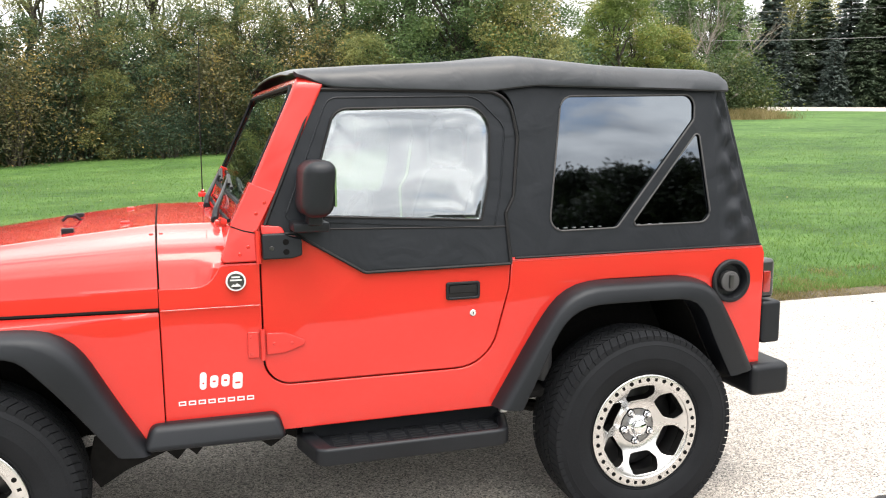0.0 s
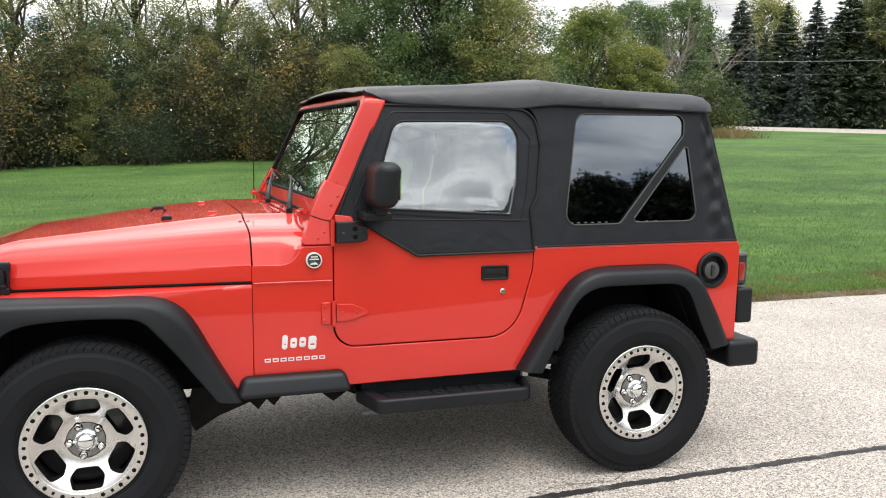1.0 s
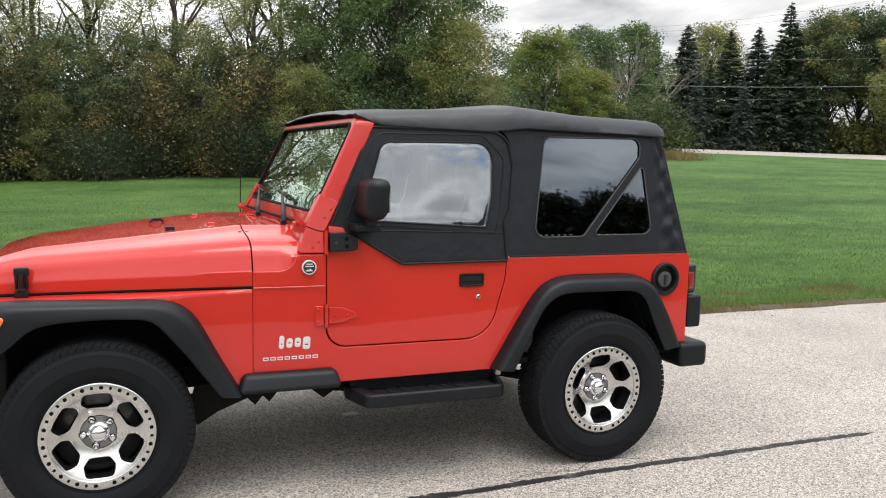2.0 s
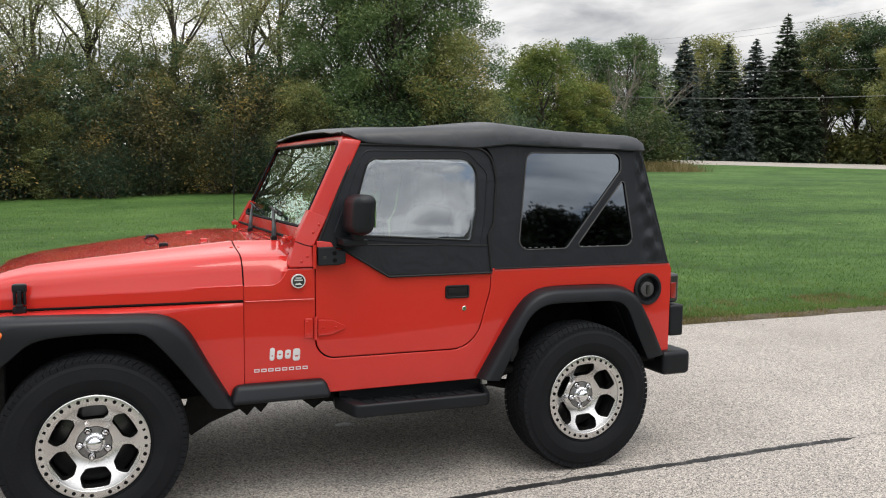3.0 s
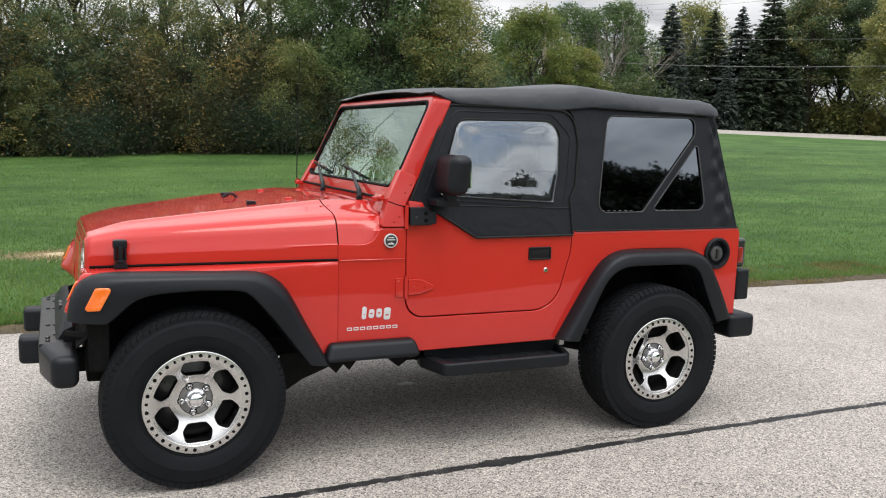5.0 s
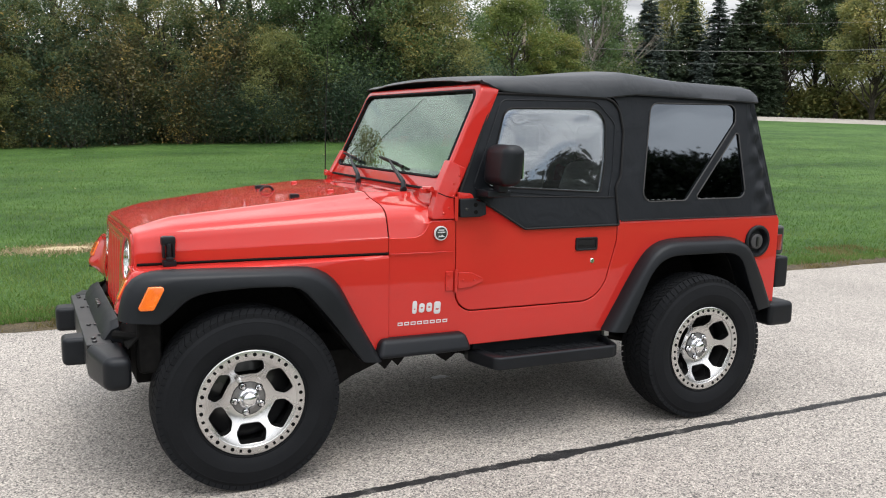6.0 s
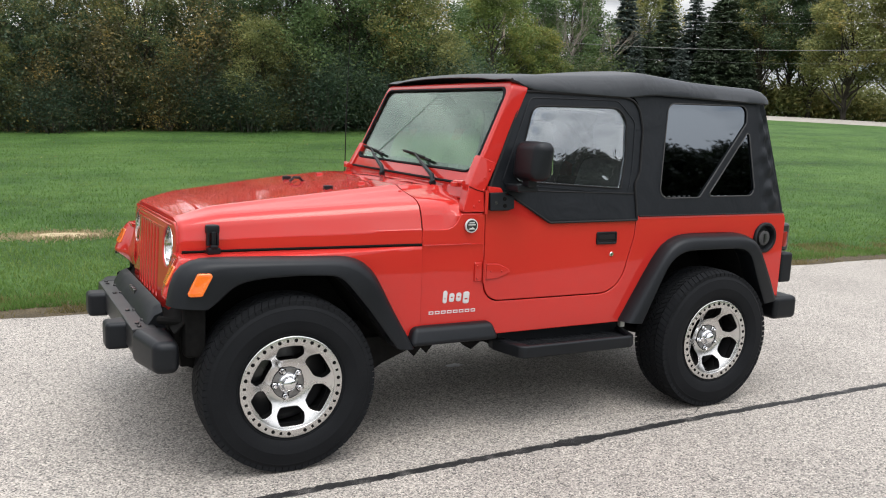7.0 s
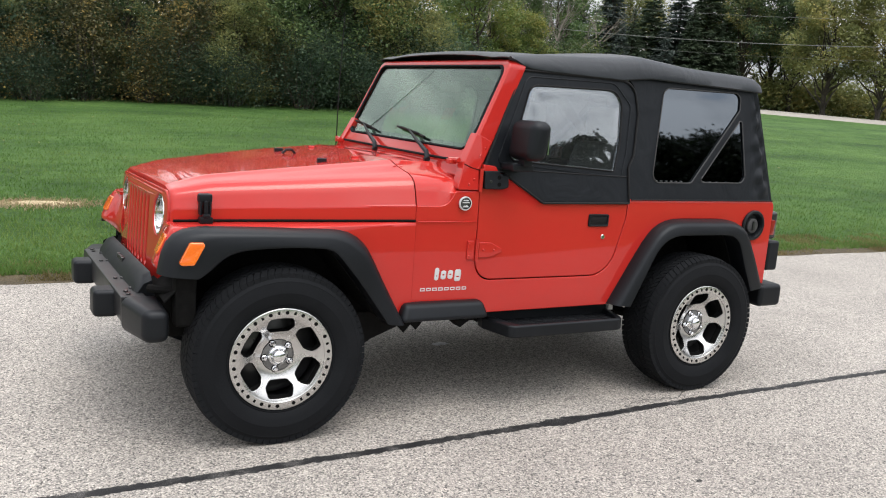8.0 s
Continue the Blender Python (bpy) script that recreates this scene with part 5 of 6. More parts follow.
part("exhaust", join(tube([(-0.8, 0.25, 0.45), (0.4, 0.30, 0.42), (0.75, 0.30, 0.43)], 0.026, 8), tube([(0.75, 0.30, 0.45), (1.05, 0.30, 0.45)], [0.08, 0.08], 12)), UNDER, jeep)
both("splash_shield", plate([(-0.80, 0.50), (-0.40, 0.50), (-0.44, 0.43), (-0.47, 0.395), (-0.50, 0.425), (-0.535, 0.385), (-0.57, 0.42), (-0.70, 0.37), (-0.79, 0.315), (-0.83, 0.38)], (), 0.012, 0.003, lambda u, v, w: (u, -0.66 + w, v)), UNDER, jeep)
both("body_mount", plate([(-0.36, 0.50), (-0.02, 0.50), (-0.05, 0.42), (-0.10, 0.40), (-0.15, 0.425), (-0.21, 0.385), (-0.26, 0.425)], (), 0.08, 0.006, lambda u, v, w: (u, -0.64 + w, v)), UNDER, jeep)
both("inner_fender", box(-1.62, -1.53, -0.755, -0.690, 0.500, 0.730, 0.02), UNDER, jeep)
both("splash_panel", box(-1.60, -1.485, -0.455, -0.415, 0.44, 0.76, 0.008), UNDER, jeep)
part("engine_block", box(-1.52, -0.62, -0.30, 0.30, 0.48, 0.98, 0.04), UNDER, jeep)

# ---- windshield ----
def on_shield(dx=0.0):
    def f(u, v, w):
        return (-0.279 + (v - 1.294) * 0.475 + dx + w + 0.018 * abs(u) ** 2, u, v)
    return f


ws_out = fillet([(-0.745, 1.150, 0.02), (0.745, 1.150, 0.02), (0.703, 1.712, 0.05), (-0.703, 1.712, 0.05)], n=6)
ws_hole = fillet([(-0.700, 1.276, 0.06), (0.700, 1.276, 0.06), (0.674, 1.680, 0.05), (-0.674, 1.680, 0.05)], n=6)
ws_glass = fillet([(-0.710, 1.264, 0.06), (0.710, 1.264, 0.06), (0.684, 1.692, 0.05), (-0.684, 1.692, 0.05)], n=6)
shield = part("windshield_frame", plate(ws_out, (ws_hole,), 0.098, 0.010, lambda u, v, w: on_shield(-0.006)(u * 1.004, v, w)), RED, jeep, "red windshield frame")
part("glass", plate(ws_glass, (), 0.004, 0.0008, on_shield(0.004)), WINDSHIELD, shield, "clear windshield glass")
ws_trim = fillet([(-0.696, 1.280, 0.06), (0.696, 1.280, 0.06), (0.670, 1.676, 0.05), (-0.670, 1.676, 0.05)], n=6)
part("inner_trim", plate(fillet([(-0.722, 1.240, 0.03), (0.722, 1.240, 0.03), (0.690, 1.700, 0.05), (-0.690, 1.700, 0.05)], n=6), (ws_trim,), 0.086, 0.004, on_shield(0.009)), TRIM_BLACK, shield, "black plastic trim behind the windshield frame")
part("rubber_seal", tube([on_shield(-0.003)(u, v, 0.0) for u, v in ws_hole], 0.010, 6, closed=True, flat=0.7), RUBBER, shield)
part("black_border", plate(fillet([(-0.704, 1.272, 0.06), (0.704, 1.272, 0.06), (0.678, 1.684, 0.05), (-0.678, 1.684, 0.05)], n=6), (fillet([(-0.682, 1.300, 0.06), (0.682, 1.300, 0.06), (0.666, 1.672, 0.05), (-0.666, 1.672, 0.05)], n=6),), 0.002, 0.0004, on_shield(0.017)), BLACKPAINT, shield)
both("corner_hinge", join(tube([(-0.345, -0.735, 1.228), (-0.352, -0.660, 1.224)], 0.011, 8), box(-0.372, -0.335, -0.70, -0.655, 1.205, 1.228, 0.006)), RED, shield)
part("lower_seal", tube([(-0.332 + 0.018 * abs(u) ** 2, u, 1.222) for u in np.linspace(-0.66, 0.66, 15)], 0.007, 6), RUBBER, shield)
for py, ty, b0, b1 in ((-0.450, -0.09, 0.075, -0.265), (0.155, 0.505, 0.655, 0.325)):
    tip = on_shield(-0.022)(ty, 1.333, 0)
    wiper = part("wiper_arm", join(tube([(-0.358, py, 1.212), (-0.352, py + 0.02, 1.240), (-0.315, py + (ty - py) * 0.55, 1.285), tip], [0.013, 0.012, 0.009, 0.005], 8), disc(0.015, -0.01, 0.01, 10, -0.358, 1.206, 0.003, py)), PLASTIC, shield, "black wiper arm")
    part("wiper_blade", join(tube([on_shield(-0.008)(b0 + (b1 - b0) * k / 8, 1.340 + (1.306 - 1.340) * k / 8, 0) for k in range(9)], 0.007, 6),
                             tube([on_shield(-0.018)(b0 + (b1 - b0) * k / 6, 1.342 + (1.310 - 1.342) * k / 6 + 0.004, 0) for k in range(1, 6)], 0.0055, 6)), PIPING, shield)

# ---- soft top ----
TOP_Z = [(-0.090, 1.720), (-0.082, 1.728), (-0.068, 1.734), (-0.05, 1.738), (0.15, 1.758), (0.45, 1.778), (0.70, 1.795), (0.755, 1.802), (0.80, 1.797), (1.10, 1.773), (1.40, 1.762), (1.56, 1.757), (1.605, 1.748), (1.628, 1.728)]
LOW_Z = [(-0.090, 1.713), (-0.055, 1.708), (-0.01, 1.690), (0.05, 1.676), (0.3, 1.672), (0.60, 1.668), (0.80, 1.690), (1.1, 1.684), (1.4, 1.678), (1.628, 1.672)]


def roof_section(x):
    zt, zl = lerp(TOP_Z, x), lerp(LOW_Z, x)
    sag = 0.012 * math.sin(math.pi * smooth(-0.05, 0.77, x)) + 0.014 * math.sin(math.pi * smooth(0.77, 1.6, x))
    yl = -lean_y(zl) + 0.016
    wob = 0.004 * noise.noise(Vector((x * 4, 1.3, 0)))
    pull = [0.0045 * noise.noise(Vector((x * 2.6, 7.1 + 1.4 * i, 2.0))) + 0.004 * math.exp(-((x - 0.66 - 0.05 * i) / 0.06) ** 2) * (1 if i % 2 else -0.6) for i in range(4)]
    h = zt - zl
    half = [(yl - 0.004, zl), (yl, zl + 0.004), (yl - 0.006 + wob + pull[0], zl + 0.35 * h), (yl - 0.018 + wob + pull[1], zl + 0.62 * h), (yl - 0.040 + pull[2], zl + 0.82 * h), (yl - 0.075 + pull[3], zl + 0.92 * h - 0.2 * sag), (yl - 0.14, zt - 0.002 - 0.6 * sag), (0.40, zt + 0.010 - sag), (0.20, zt + 0.016 - sag), (0.0, zt + 0.018 - sag)]
    pts = [(x, -y, z) for y, z in half]
    return pts + [(x, -y, z) for x, y, z in pts[-2::-1]]


roof_x = [-0.090, -0.086, -0.080, -0.070, -0.055, -0.03] + list(np.linspace(0.0, 1.56, 40)) + [1.58, 1.605, 1.62, 1.628]
roof = part("soft_top", shell([roof_section(x) for x in roof_x], -0.006), SKYLIT_TOP, jeep, "black vinyl soft top stretched over bows", sharp=60)
both("roof_seam", tube([(x, roof_section(x)[0][1] - 0.0045, lerp(LOW_Z, x) + 0.002) for x in roof_x[3:-1]], 0.005, 6), PIPING, roof)
both("top_crease", tube([(x, roof_section(x)[4][1] - 0.001, roof_section(x)[4][2]) for x in roof_x[4:-3]], 0.0035, 5), SKYLIT_TOP, roof)
part("bow", tube([(0.77, y, 1.783 - 0.06 * abs(y / 0.66) ** 6) for y in np.linspace(-0.64, 0.64, 15)], 0.014, 8), STEEL_BLACK, roof)

# side curtains with tinted quarter windows
cur_line = fillet([(0.680, 1.042, 0.004), (0.668, 1.225, 0.02), (0.704, 1.290, 0.03), (0.730, 1.505, 0.10), (0.700, 1.672, 0.115), (0.56, 1.697, 0.01), (1.612, 1.700, 0.01), (1.645, 1.600, 0.05), (1.776, 1.042, 0.01)], n=6)
q_win = fillet([(0.908, 1.650, 0.055), (1.490, 1.658, 0.075), (1.483, 1.560, 0.040), (1.120, 1.150, 0.035), (0.834, 1.148, 0.050)], n=7)
t_win = fillet([(1.502, 1.522, 0.014), (1.545, 1.156, 0.050), (1.180, 1.155, 0.014)], n=6)


for side in (1, -1):
    def there(bm):
        return bm if side == 1 else mirrored(bm)
    bm = plate(cur_line, (q_win, t_win), 0.012, 0.003, lambda u, v, w: (u, lean_y(v) + 0.004 + w, v))
    curtain = part("side_curtain", there(bm), FABRIC, jeep, "black vinyl side curtain")
    # folded strip down the rear corner
    rows = []
    for k in range(49):
        f = k / 48
        z = 1.056 + f * (1.690 - 1.056)
        x0, x1 = 1.585 - 0.02 * f, 1.778 - f * 0.158
        rows.append([(x0 + (x1 - x0) * j / 10, lean_y(z) + 0.006 - 0.002 - abs(0.010 * math.sin(3.1 * j / 10)) - 0.006 * math.sin(j * 1.35 + 5 * f) * math.sin(math.pi * j / 10) - (0.006 * math.sin(23 * f + j * 0.8) + 0.004 * math.sin(41 * f - j * 0.6 + 1.0)) * math.sin(math.pi * j / 10) ** 1.5 + (0.012 * max(0, (j - 8) / 2)), z) for j in range(11)])
    part("corner_fold", there(shell(rows, 0.004)), FABRIC, curtain, sharp=70)
    part("quarter_window", there(plate(q_win, (), 0.003, 0.0005, lambda u, v, w: (u, lean_y(v) + 0.010 + w, v))), VINYL_DARK, curtain, "dark tinted vinyl quarter window")
    part("rear_window", there(plate(t_win, (), 0.003, 0.0005, lambda u, v, w: (u, lean_y(v) + 0.010 + w, v))), VINYL_DARK, curtain, "dark tinted three-cornered window")
    for loop in (q_win, t_win):
        part("window_seam", there(tube([(u, lean_y(v) + 0.0025, v) for u, v in loop], 0.0035, 6, closed=True)), TRIM_GREY, curtain)
    # Pale metal dashes stand in for the glints along the window stitching
    for k in range(9):
        bx = (0.862 + 0.036 * k) if k < 6 else (1.21 + 0.05 * (k - 6))
        part("stitch", there(box(bx, bx + 0.013, lean_y(1.158) + 0.002, lean_y(1.158) + 0.009, 1.156, 1.160, 0.001)), HUB_METAL, curtain)
    part("hem", there(tube([(0.690, lean_y(1.05) - 0.002, 1.058), (1.20, lean_y(1.05) - 0.002, 1.058), (1.768, lean_y(1.05) - 0.002, 1.058)], 0.004, 6)), PIPING, curtain)
part("rear_curtain", plate(fillet([(-0.745, 1.046, 0.02), (0.745, 1.046, 0.02), (0.668, 1.725, 0.05), (-0.668, 1.725, 0.05)], n=5), (fillet([(-0.55, 1.16, 0.05), (0.55, 1.16, 0.05), (0.50, 1.60, 0.05), (-0.50, 1.60, 0.05)], n=5),), 0.01, 0.003, lambda u, v, w: (1.776 - (v - 1.046) * 0.225 - w, u, v)), FABRIC, jeep, "black vinyl rear curtain")
part("back_window", plate(fillet([(-0.56, 1.15, 0.05), (0.56, 1.15, 0.05), (0.51, 1.61, 0.05), (-0.51, 1.61, 0.05)], n=5), (), 0.003, 0.0005, lambda u, v, w: (1.768 - (v - 1.046) * 0.225 - w, u, v)), VINYL_DARK, jeep, "dark tinted vinyl back window")

# ---- bumpers, lamps, fuel filler, badges, aerial ----
bumper = part("front_bumper", join(box(-1.800, -1.700, -0.60, 0.60, 0.498, 0.608, 0.008)), STEEL_BLACK, jeep, "black steel front bumper")
for side in (1, -1):
    def there(bm):
        return bm if side == 1 else mirrored(bm)
    cap = box(-1.806, -1.652, -0.836, -0.585, 0.462, 0.612, 0.0, taper=lambda c: (c.x + (0.055 if c.x < -1.7 and c.y < -0.7 else 0), c.y, c.z - (0.016 if c.z > 0.55 and c.y < -0.7 else 0)))
    bmesh.ops.bevel(cap, geom=cap.edges[:], offset=0.034, segments=4, profile=0.5, affect="EDGES")
    part("end_cap", there(cap), PLASTIC, bumper)
    gd = box(-1.882, -1.780, -0.425, -0.285, 0.478, 0.598, 0.0, taper=lambda c: (c.x, -0.355 + (c.y + 0.355) * (0.86 if c.x < -1.8 else 1), c.z))
    bmesh.ops.bevel(gd, geom=gd.edges[:], offset=0.02, segments=3, profile=0.5, affect="EDGES")
    part("bumper_guard", there(gd), PLASTIC, bumper)
    for bx, by in ((-1.765, -0.50), (-1.765, -0.56), (-1.735, -0.44), (-1.735, -0.22), (-1.765, -0.22)):
        part("bolt", there(move(disc(0.010, 0, 0.008, 8, bevel=0.002), Matrix.Translation((bx, by, 0.607)) @ Matrix.Rotation(radians(-90), 4, "X"))), BLACKPAINT, bumper)
    part("tie_rod_end", there(tube([(-1.69, -0.60, 0.640), (-1.60, -0.72, 0.648)], 0.018, 8)), UNDER, bumper)
val_rows = [[(-1.738, y, 0.595), (-1.730, y, 0.632), (-1.700, y, 0.676), (-1.668, y, 0.690), (-1.650, y, 0.60)] for y in (-0.54, -0.50, -0.34, 0.34, 0.50, 0.54)]
val_rows[0] = [(x, y, z - 0.03) for x, y, z in val_rows[0]]
val_rows[-1] = [(x, y, z - 0.03) for x, y, z in val_rows[-1]]
apron = part("bumper_cover", shell(val_rows, 0.01, caps=True), PLASTIC, jeep, "black plastic cover between bumper and grille")
for k in range(4):
    part("plain_bar", box(-1.716, -1.700, -0.075 + 0.04 * k, -0.050 + 0.04 * k, 0.655, 0.677, 0.002), BLACKPAINT, apron)
part("air_dam", box(-1.62, -1.54, -0.66, 0.66, 0.44, 0.62, 0.01), UNDER, jeep)
for side in (1, -1):
    def there(bm):
        return bm if side == 1 else mirrored(bm)
    rb = box(1.720, 1.908, -0.818, -0.50, 0.428, 0.565, 0.0)
    bmesh.ops.bevel(rb, geom=rb.edges[:], offset=0.030, segments=3, profile=0.5, affect="EDGES")
    part("rear_bumperette", there(rb), PLASTIC, jeep, "black rear bumper end")
    rg = box(1.788, 1.882, -0.775, -0.62, 0.640, 0.818, 0.0)
    bmesh.ops.bevel(rg, geom=rg.edges[:], offset=0.016, segments=3, profile=0.5, affect="EDGES")
    part("rear_guard_block", there(rg), PLASTIC, jeep)
    tail = part("tail_lamp", there(box(1.786, 1.858, -0.756, -0.63, 0.826, 0.992, 0.020, 3)), BLACKPAINT, jeep, "red tail lamp in black housing")
    part("lens", there(box(1.797, 1.836, -0.7605, -0.64, 0.850, 0.945, 0.010)), TAIL_RED, tail)
part("rear_crossbar", box(1.78, 1.86, -0.55, 0.55, 0.46, 0.56, 0.01), STEEL_BLACK, jeep)

filler = part("fuel_filler", move(lathe([(0.088, -0.004), (0.088, 0.010), (0.082, 0.014), (0.072, 0.012), (0.066, 0.000), (0.062, -0.020), (0.0005, -0.020)], 40), Matrix.Translation((1.632, -SIDE, 0.915))), PLASTIC, jeep, "round black fuel filler bezel")
part("fuel_cap", move(lathe([(0.042, -0.020), (0.042, 0.002), (0.036, 0.006), (0.0005, 0.006)], 24), Matrix.Translation((1.632, -SIDE, 0.912))), TRIM_GREY, filler, "dark grey fuel cap")
part("cap_grip", box(1.622, 1.642, -SIDE - 0.014, -SIDE - 0.004, 0.885, 0.940, 0.004), BLACKPAINT, filler)
badge = part("badge", disc(0.0330, -0.004, 0.0045, 32, -0.318, 1.030, 0.0015, -SIDE - 0.009), SILVER, jeep, "round silver and dark badge")
part("enamel", disc(0.0275, 0.0, 0.0056, 32, -0.318, 1.030, 0.0008, -SIDE - 0.009), BADGE_DARK, badge)
for bz, bw in ((1.045, 0.014), (1.035, 0.019)):
    part("plain_bar", box(-0.318 - bw, -0.318 + bw, -SIDE - 0.0156, -SIDE - 0.013, bz - 0.0024, bz + 0.0024, 0), SILVER, badge)
part("peak", plate([(-0.336, 1.013), (-0.300, 1.013), (-0.308, 1.019), (-0.314, 1.024), (-0.321, 1.019), (-0.327, 1.021)], (), 0.0026, 0.0003, lambda u, v, w: (u, -SIDE - 0.0156 + w, v)), SILVER, badge)
for x0, x1, z0, z1 in ((-0.452, -0.426, 0.664, 0.724), (-0.419, -0.388, 0.668, 0.710), (-0.382, -0.351, 0.669, 0.711), (-0.345, -0.308, 0.657, 0.714)):
    both("plain_bar", plate(fillet([(x0, z0), (x1 - 0.004, z0), (x1, z1), (x0 + 0.004, z1)], 0.010, 3), (fillet([(x0 + 0.010, z0 + 0.018), (x1 - 0.010, z0 + 0.018), (x1 - 0.010, z0 + 0.025), (x0 + 0.010, z0 + 0.025)], 0.002, 2),), 0.003, 0.0006, lambda u, v, w: (u, -SIDE - 0.0022 + w, v)), SILVER, jeep, "pale decal as a plain rounded shape")
for k in range(8):
    both("plain_bar", plate([(-0.521 + 0.0318 * k, 0.614), (-0.497 + 0.0318 * k, 0.614), (-0.497 + 0.0318 * k, 0.629), (-0.521 + 0.0318 * k, 0.629)], ([(-0.517 + 0.0318 * k, 0.618), (-0.501 + 0.0318 * k, 0.618), (-0.501 + 0.0318 * k, 0.625), (-0.517 + 0.0318 * k, 0.625)],), 0.002, 0.0004, lambda u, v, w: (u, -SIDE - 0.0016 + w, v)), SILVER, jeep)
aerial = part("aerial", join(tube([(-0.349, 0.735, 1.150), (-0.345, 0.735, 1.55), (-0.330, 0.735, 1.98)], [0.0035, 0.003, 0.002], 6), disc(0.014, -0.01, 0.012, 12, -0.349, 1.160, 0.003, 0.735)), PIPING, jeep, "thin black whip aerial")

# ---- trees ----
def leaves(centres, size, rng, droop=0.3):
    n = len(centres)
    d = rng.normal(0, 1, (n, 3))
    d[:, 2] *= 0.5
    d /= np.linalg.norm(d, axis=1)[:, None]
    e = rng.normal(0, 1, (n, 3)) * np.array([1, 1, 0.55])
    e -= d * (e * d).sum(1)[:, None]
    e /= np.linalg.norm(e, axis=1)[:, None]
    s = size * rng.uniform(0.5, 1.35, n)[:, None]
    a, b = d * s, e * s * 0.5
    v = np.stack([centres - a, centres + b, centres + a - np.array([0, 0, droop]) * s, centres - b], 1)
    return v.reshape(-1, 3)


def limb(points, r0, r1, n=6):
    k = len(points)
    return tube(points, [r0 + (r1 - r0) * i / (k - 1) for i in range(k)], n)


def bent(a, b, rng, sag=0.12, n=5):
    a, b = Vector(a), Vector(b)
    out, length = [], (b - a).length
    for i in range(n + 1):
        t = i / n
        w = math.sin(math.pi * t) * sag * length
        out.append(a.lerp(b, t) + Vector((rng.uniform(-1, 1), rng.uniform(-1, 1), rng.uniform(-0.3, 0.8))) * w * (0.5 if 0 < i < n else 0))
    return out


def broadleaf(name, seed, tall, spread, clear, clumps, per, clump_r, size, leaf_mat, label, thin=1.0, lean=0.0, limbs=2):
    """A tapered trunk, forking limbs and a crown of leaf clumps with an uneven outline."""
    rng, rnp = random.Random(seed), np.random.default_rng(seed)
    tree = thing(name, label, "tree")
    top = Vector((lean * tall, 0, tall * 0.78))
    trunk = [Vector((0, 0, -0.3)), Vector((0, 0, 0.15))] + bent((0, 0, 0.6), top, rng, 0.05, 7)
    wood = [tube(trunk, [tall * 0.026, tall * 0.021] + [tall * 0.018 * (1 - 0.85 * i / 7) for i in range(8)], 8)]
    ends = []
    for i in range(clumps):
        f = i / max(1, clumps - 1)
        z = tall * (clear + (0.96 - clear) * f)
        belly = math.sin(math.pi * min(1, 0.12 + 0.86 * max(0.0, (z / tall - clear) / (1 - clear)) ** 0.8)) ** 0.6
        a = i * 2.399 + rng.uniform(-0.6, 0.6)
        r = spread * belly * rng.uniform(0.35, 1.0)
        ends.append(Vector((lean * z + r * math.cos(a), r * math.sin(a), z)))
    for i, e in enumerate(ends):
        if i % limbs == 0:
            t = max(0.12, min(0.95, (e.z - 0.25 * tall) / (0.72 * tall)))
            start = trunk[2 + int(t * 6)]
            wood.append(limb(bent(start, e, rng, 0.16), tall * 0.0075 * (1.25 - 0.6 * t), 0.012, 5))
    part("trunk", join(*wood), BARK, tree)
    pts = []
    for e in ends:
        k = int(per * rng.uniform(0.55, 1.35))
        q = rnp.normal(0, 1, (k, 3))
        q /= np.linalg.norm(q, axis=1)[:, None]
        rad = clump_r * rng.uniform(0.7, 1.3)
        q *= (rad * rnp.uniform(0.15, 1.0, k) ** 0.45)[:, None] * np.array([1.15, 1.15, 0.75])
        q += 0.12 * rnp.normal(0, 1, (k, 3)) * rad
        pts.append(q + np.array(e))
    pts = np.concatenate(pts)
    pts = pts[rnp.uniform(0, 1, len(pts)) < thin]
    tri_mesh("crown", leaves(pts, size, rnp), 4, leaf_mat, parent=tree)
    return tree


def bush(name, seed, tall, spread, count, size, leaf_mat, label):
    rng, rnp = random.Random(seed), np.random.default_rng(seed)
    tree = thing(name, label, "bush")
    stems, pts = [], []
    for i in range(16):
        a, r = rng.uniform(0, 6.28), spread * rng.uniform(0.1, 0.95)
        e = Vector((r * math.cos(a), r * math.sin(a), tall * rng.uniform(0.3, 0.95) * (1.05 - 0.45 * r / spread)))
        stems.append(limb(bent((0.25 * r * math.cos(a), 0.25 * r * math.sin(a), -0.15), e, rng, 0.15), 0.045, 0.01, 5))
        k = count // 16
        q = rnp.normal(0, 1, (k, 3)) * np.array([0.3 * spread, 0.3 * spread, 0.17 * tall])
        pts.append(q + np.array(e))
    low = rnp.normal(0, 1, (count // 5, 3)) * np.array([0.55 * spread, 0.55 * spread, 0.12 * tall]) + np.array([0, 0, 0.2 * tall])
    pts = np.concatenate(pts + [low])
    pts = pts[pts[:, 2] > 0.02]
    part("stem", join(*stems), BARK, tree)
    tri_mesh("crown", leaves(pts, size, rnp), 4, leaf_mat, parent=tree)
    return tree


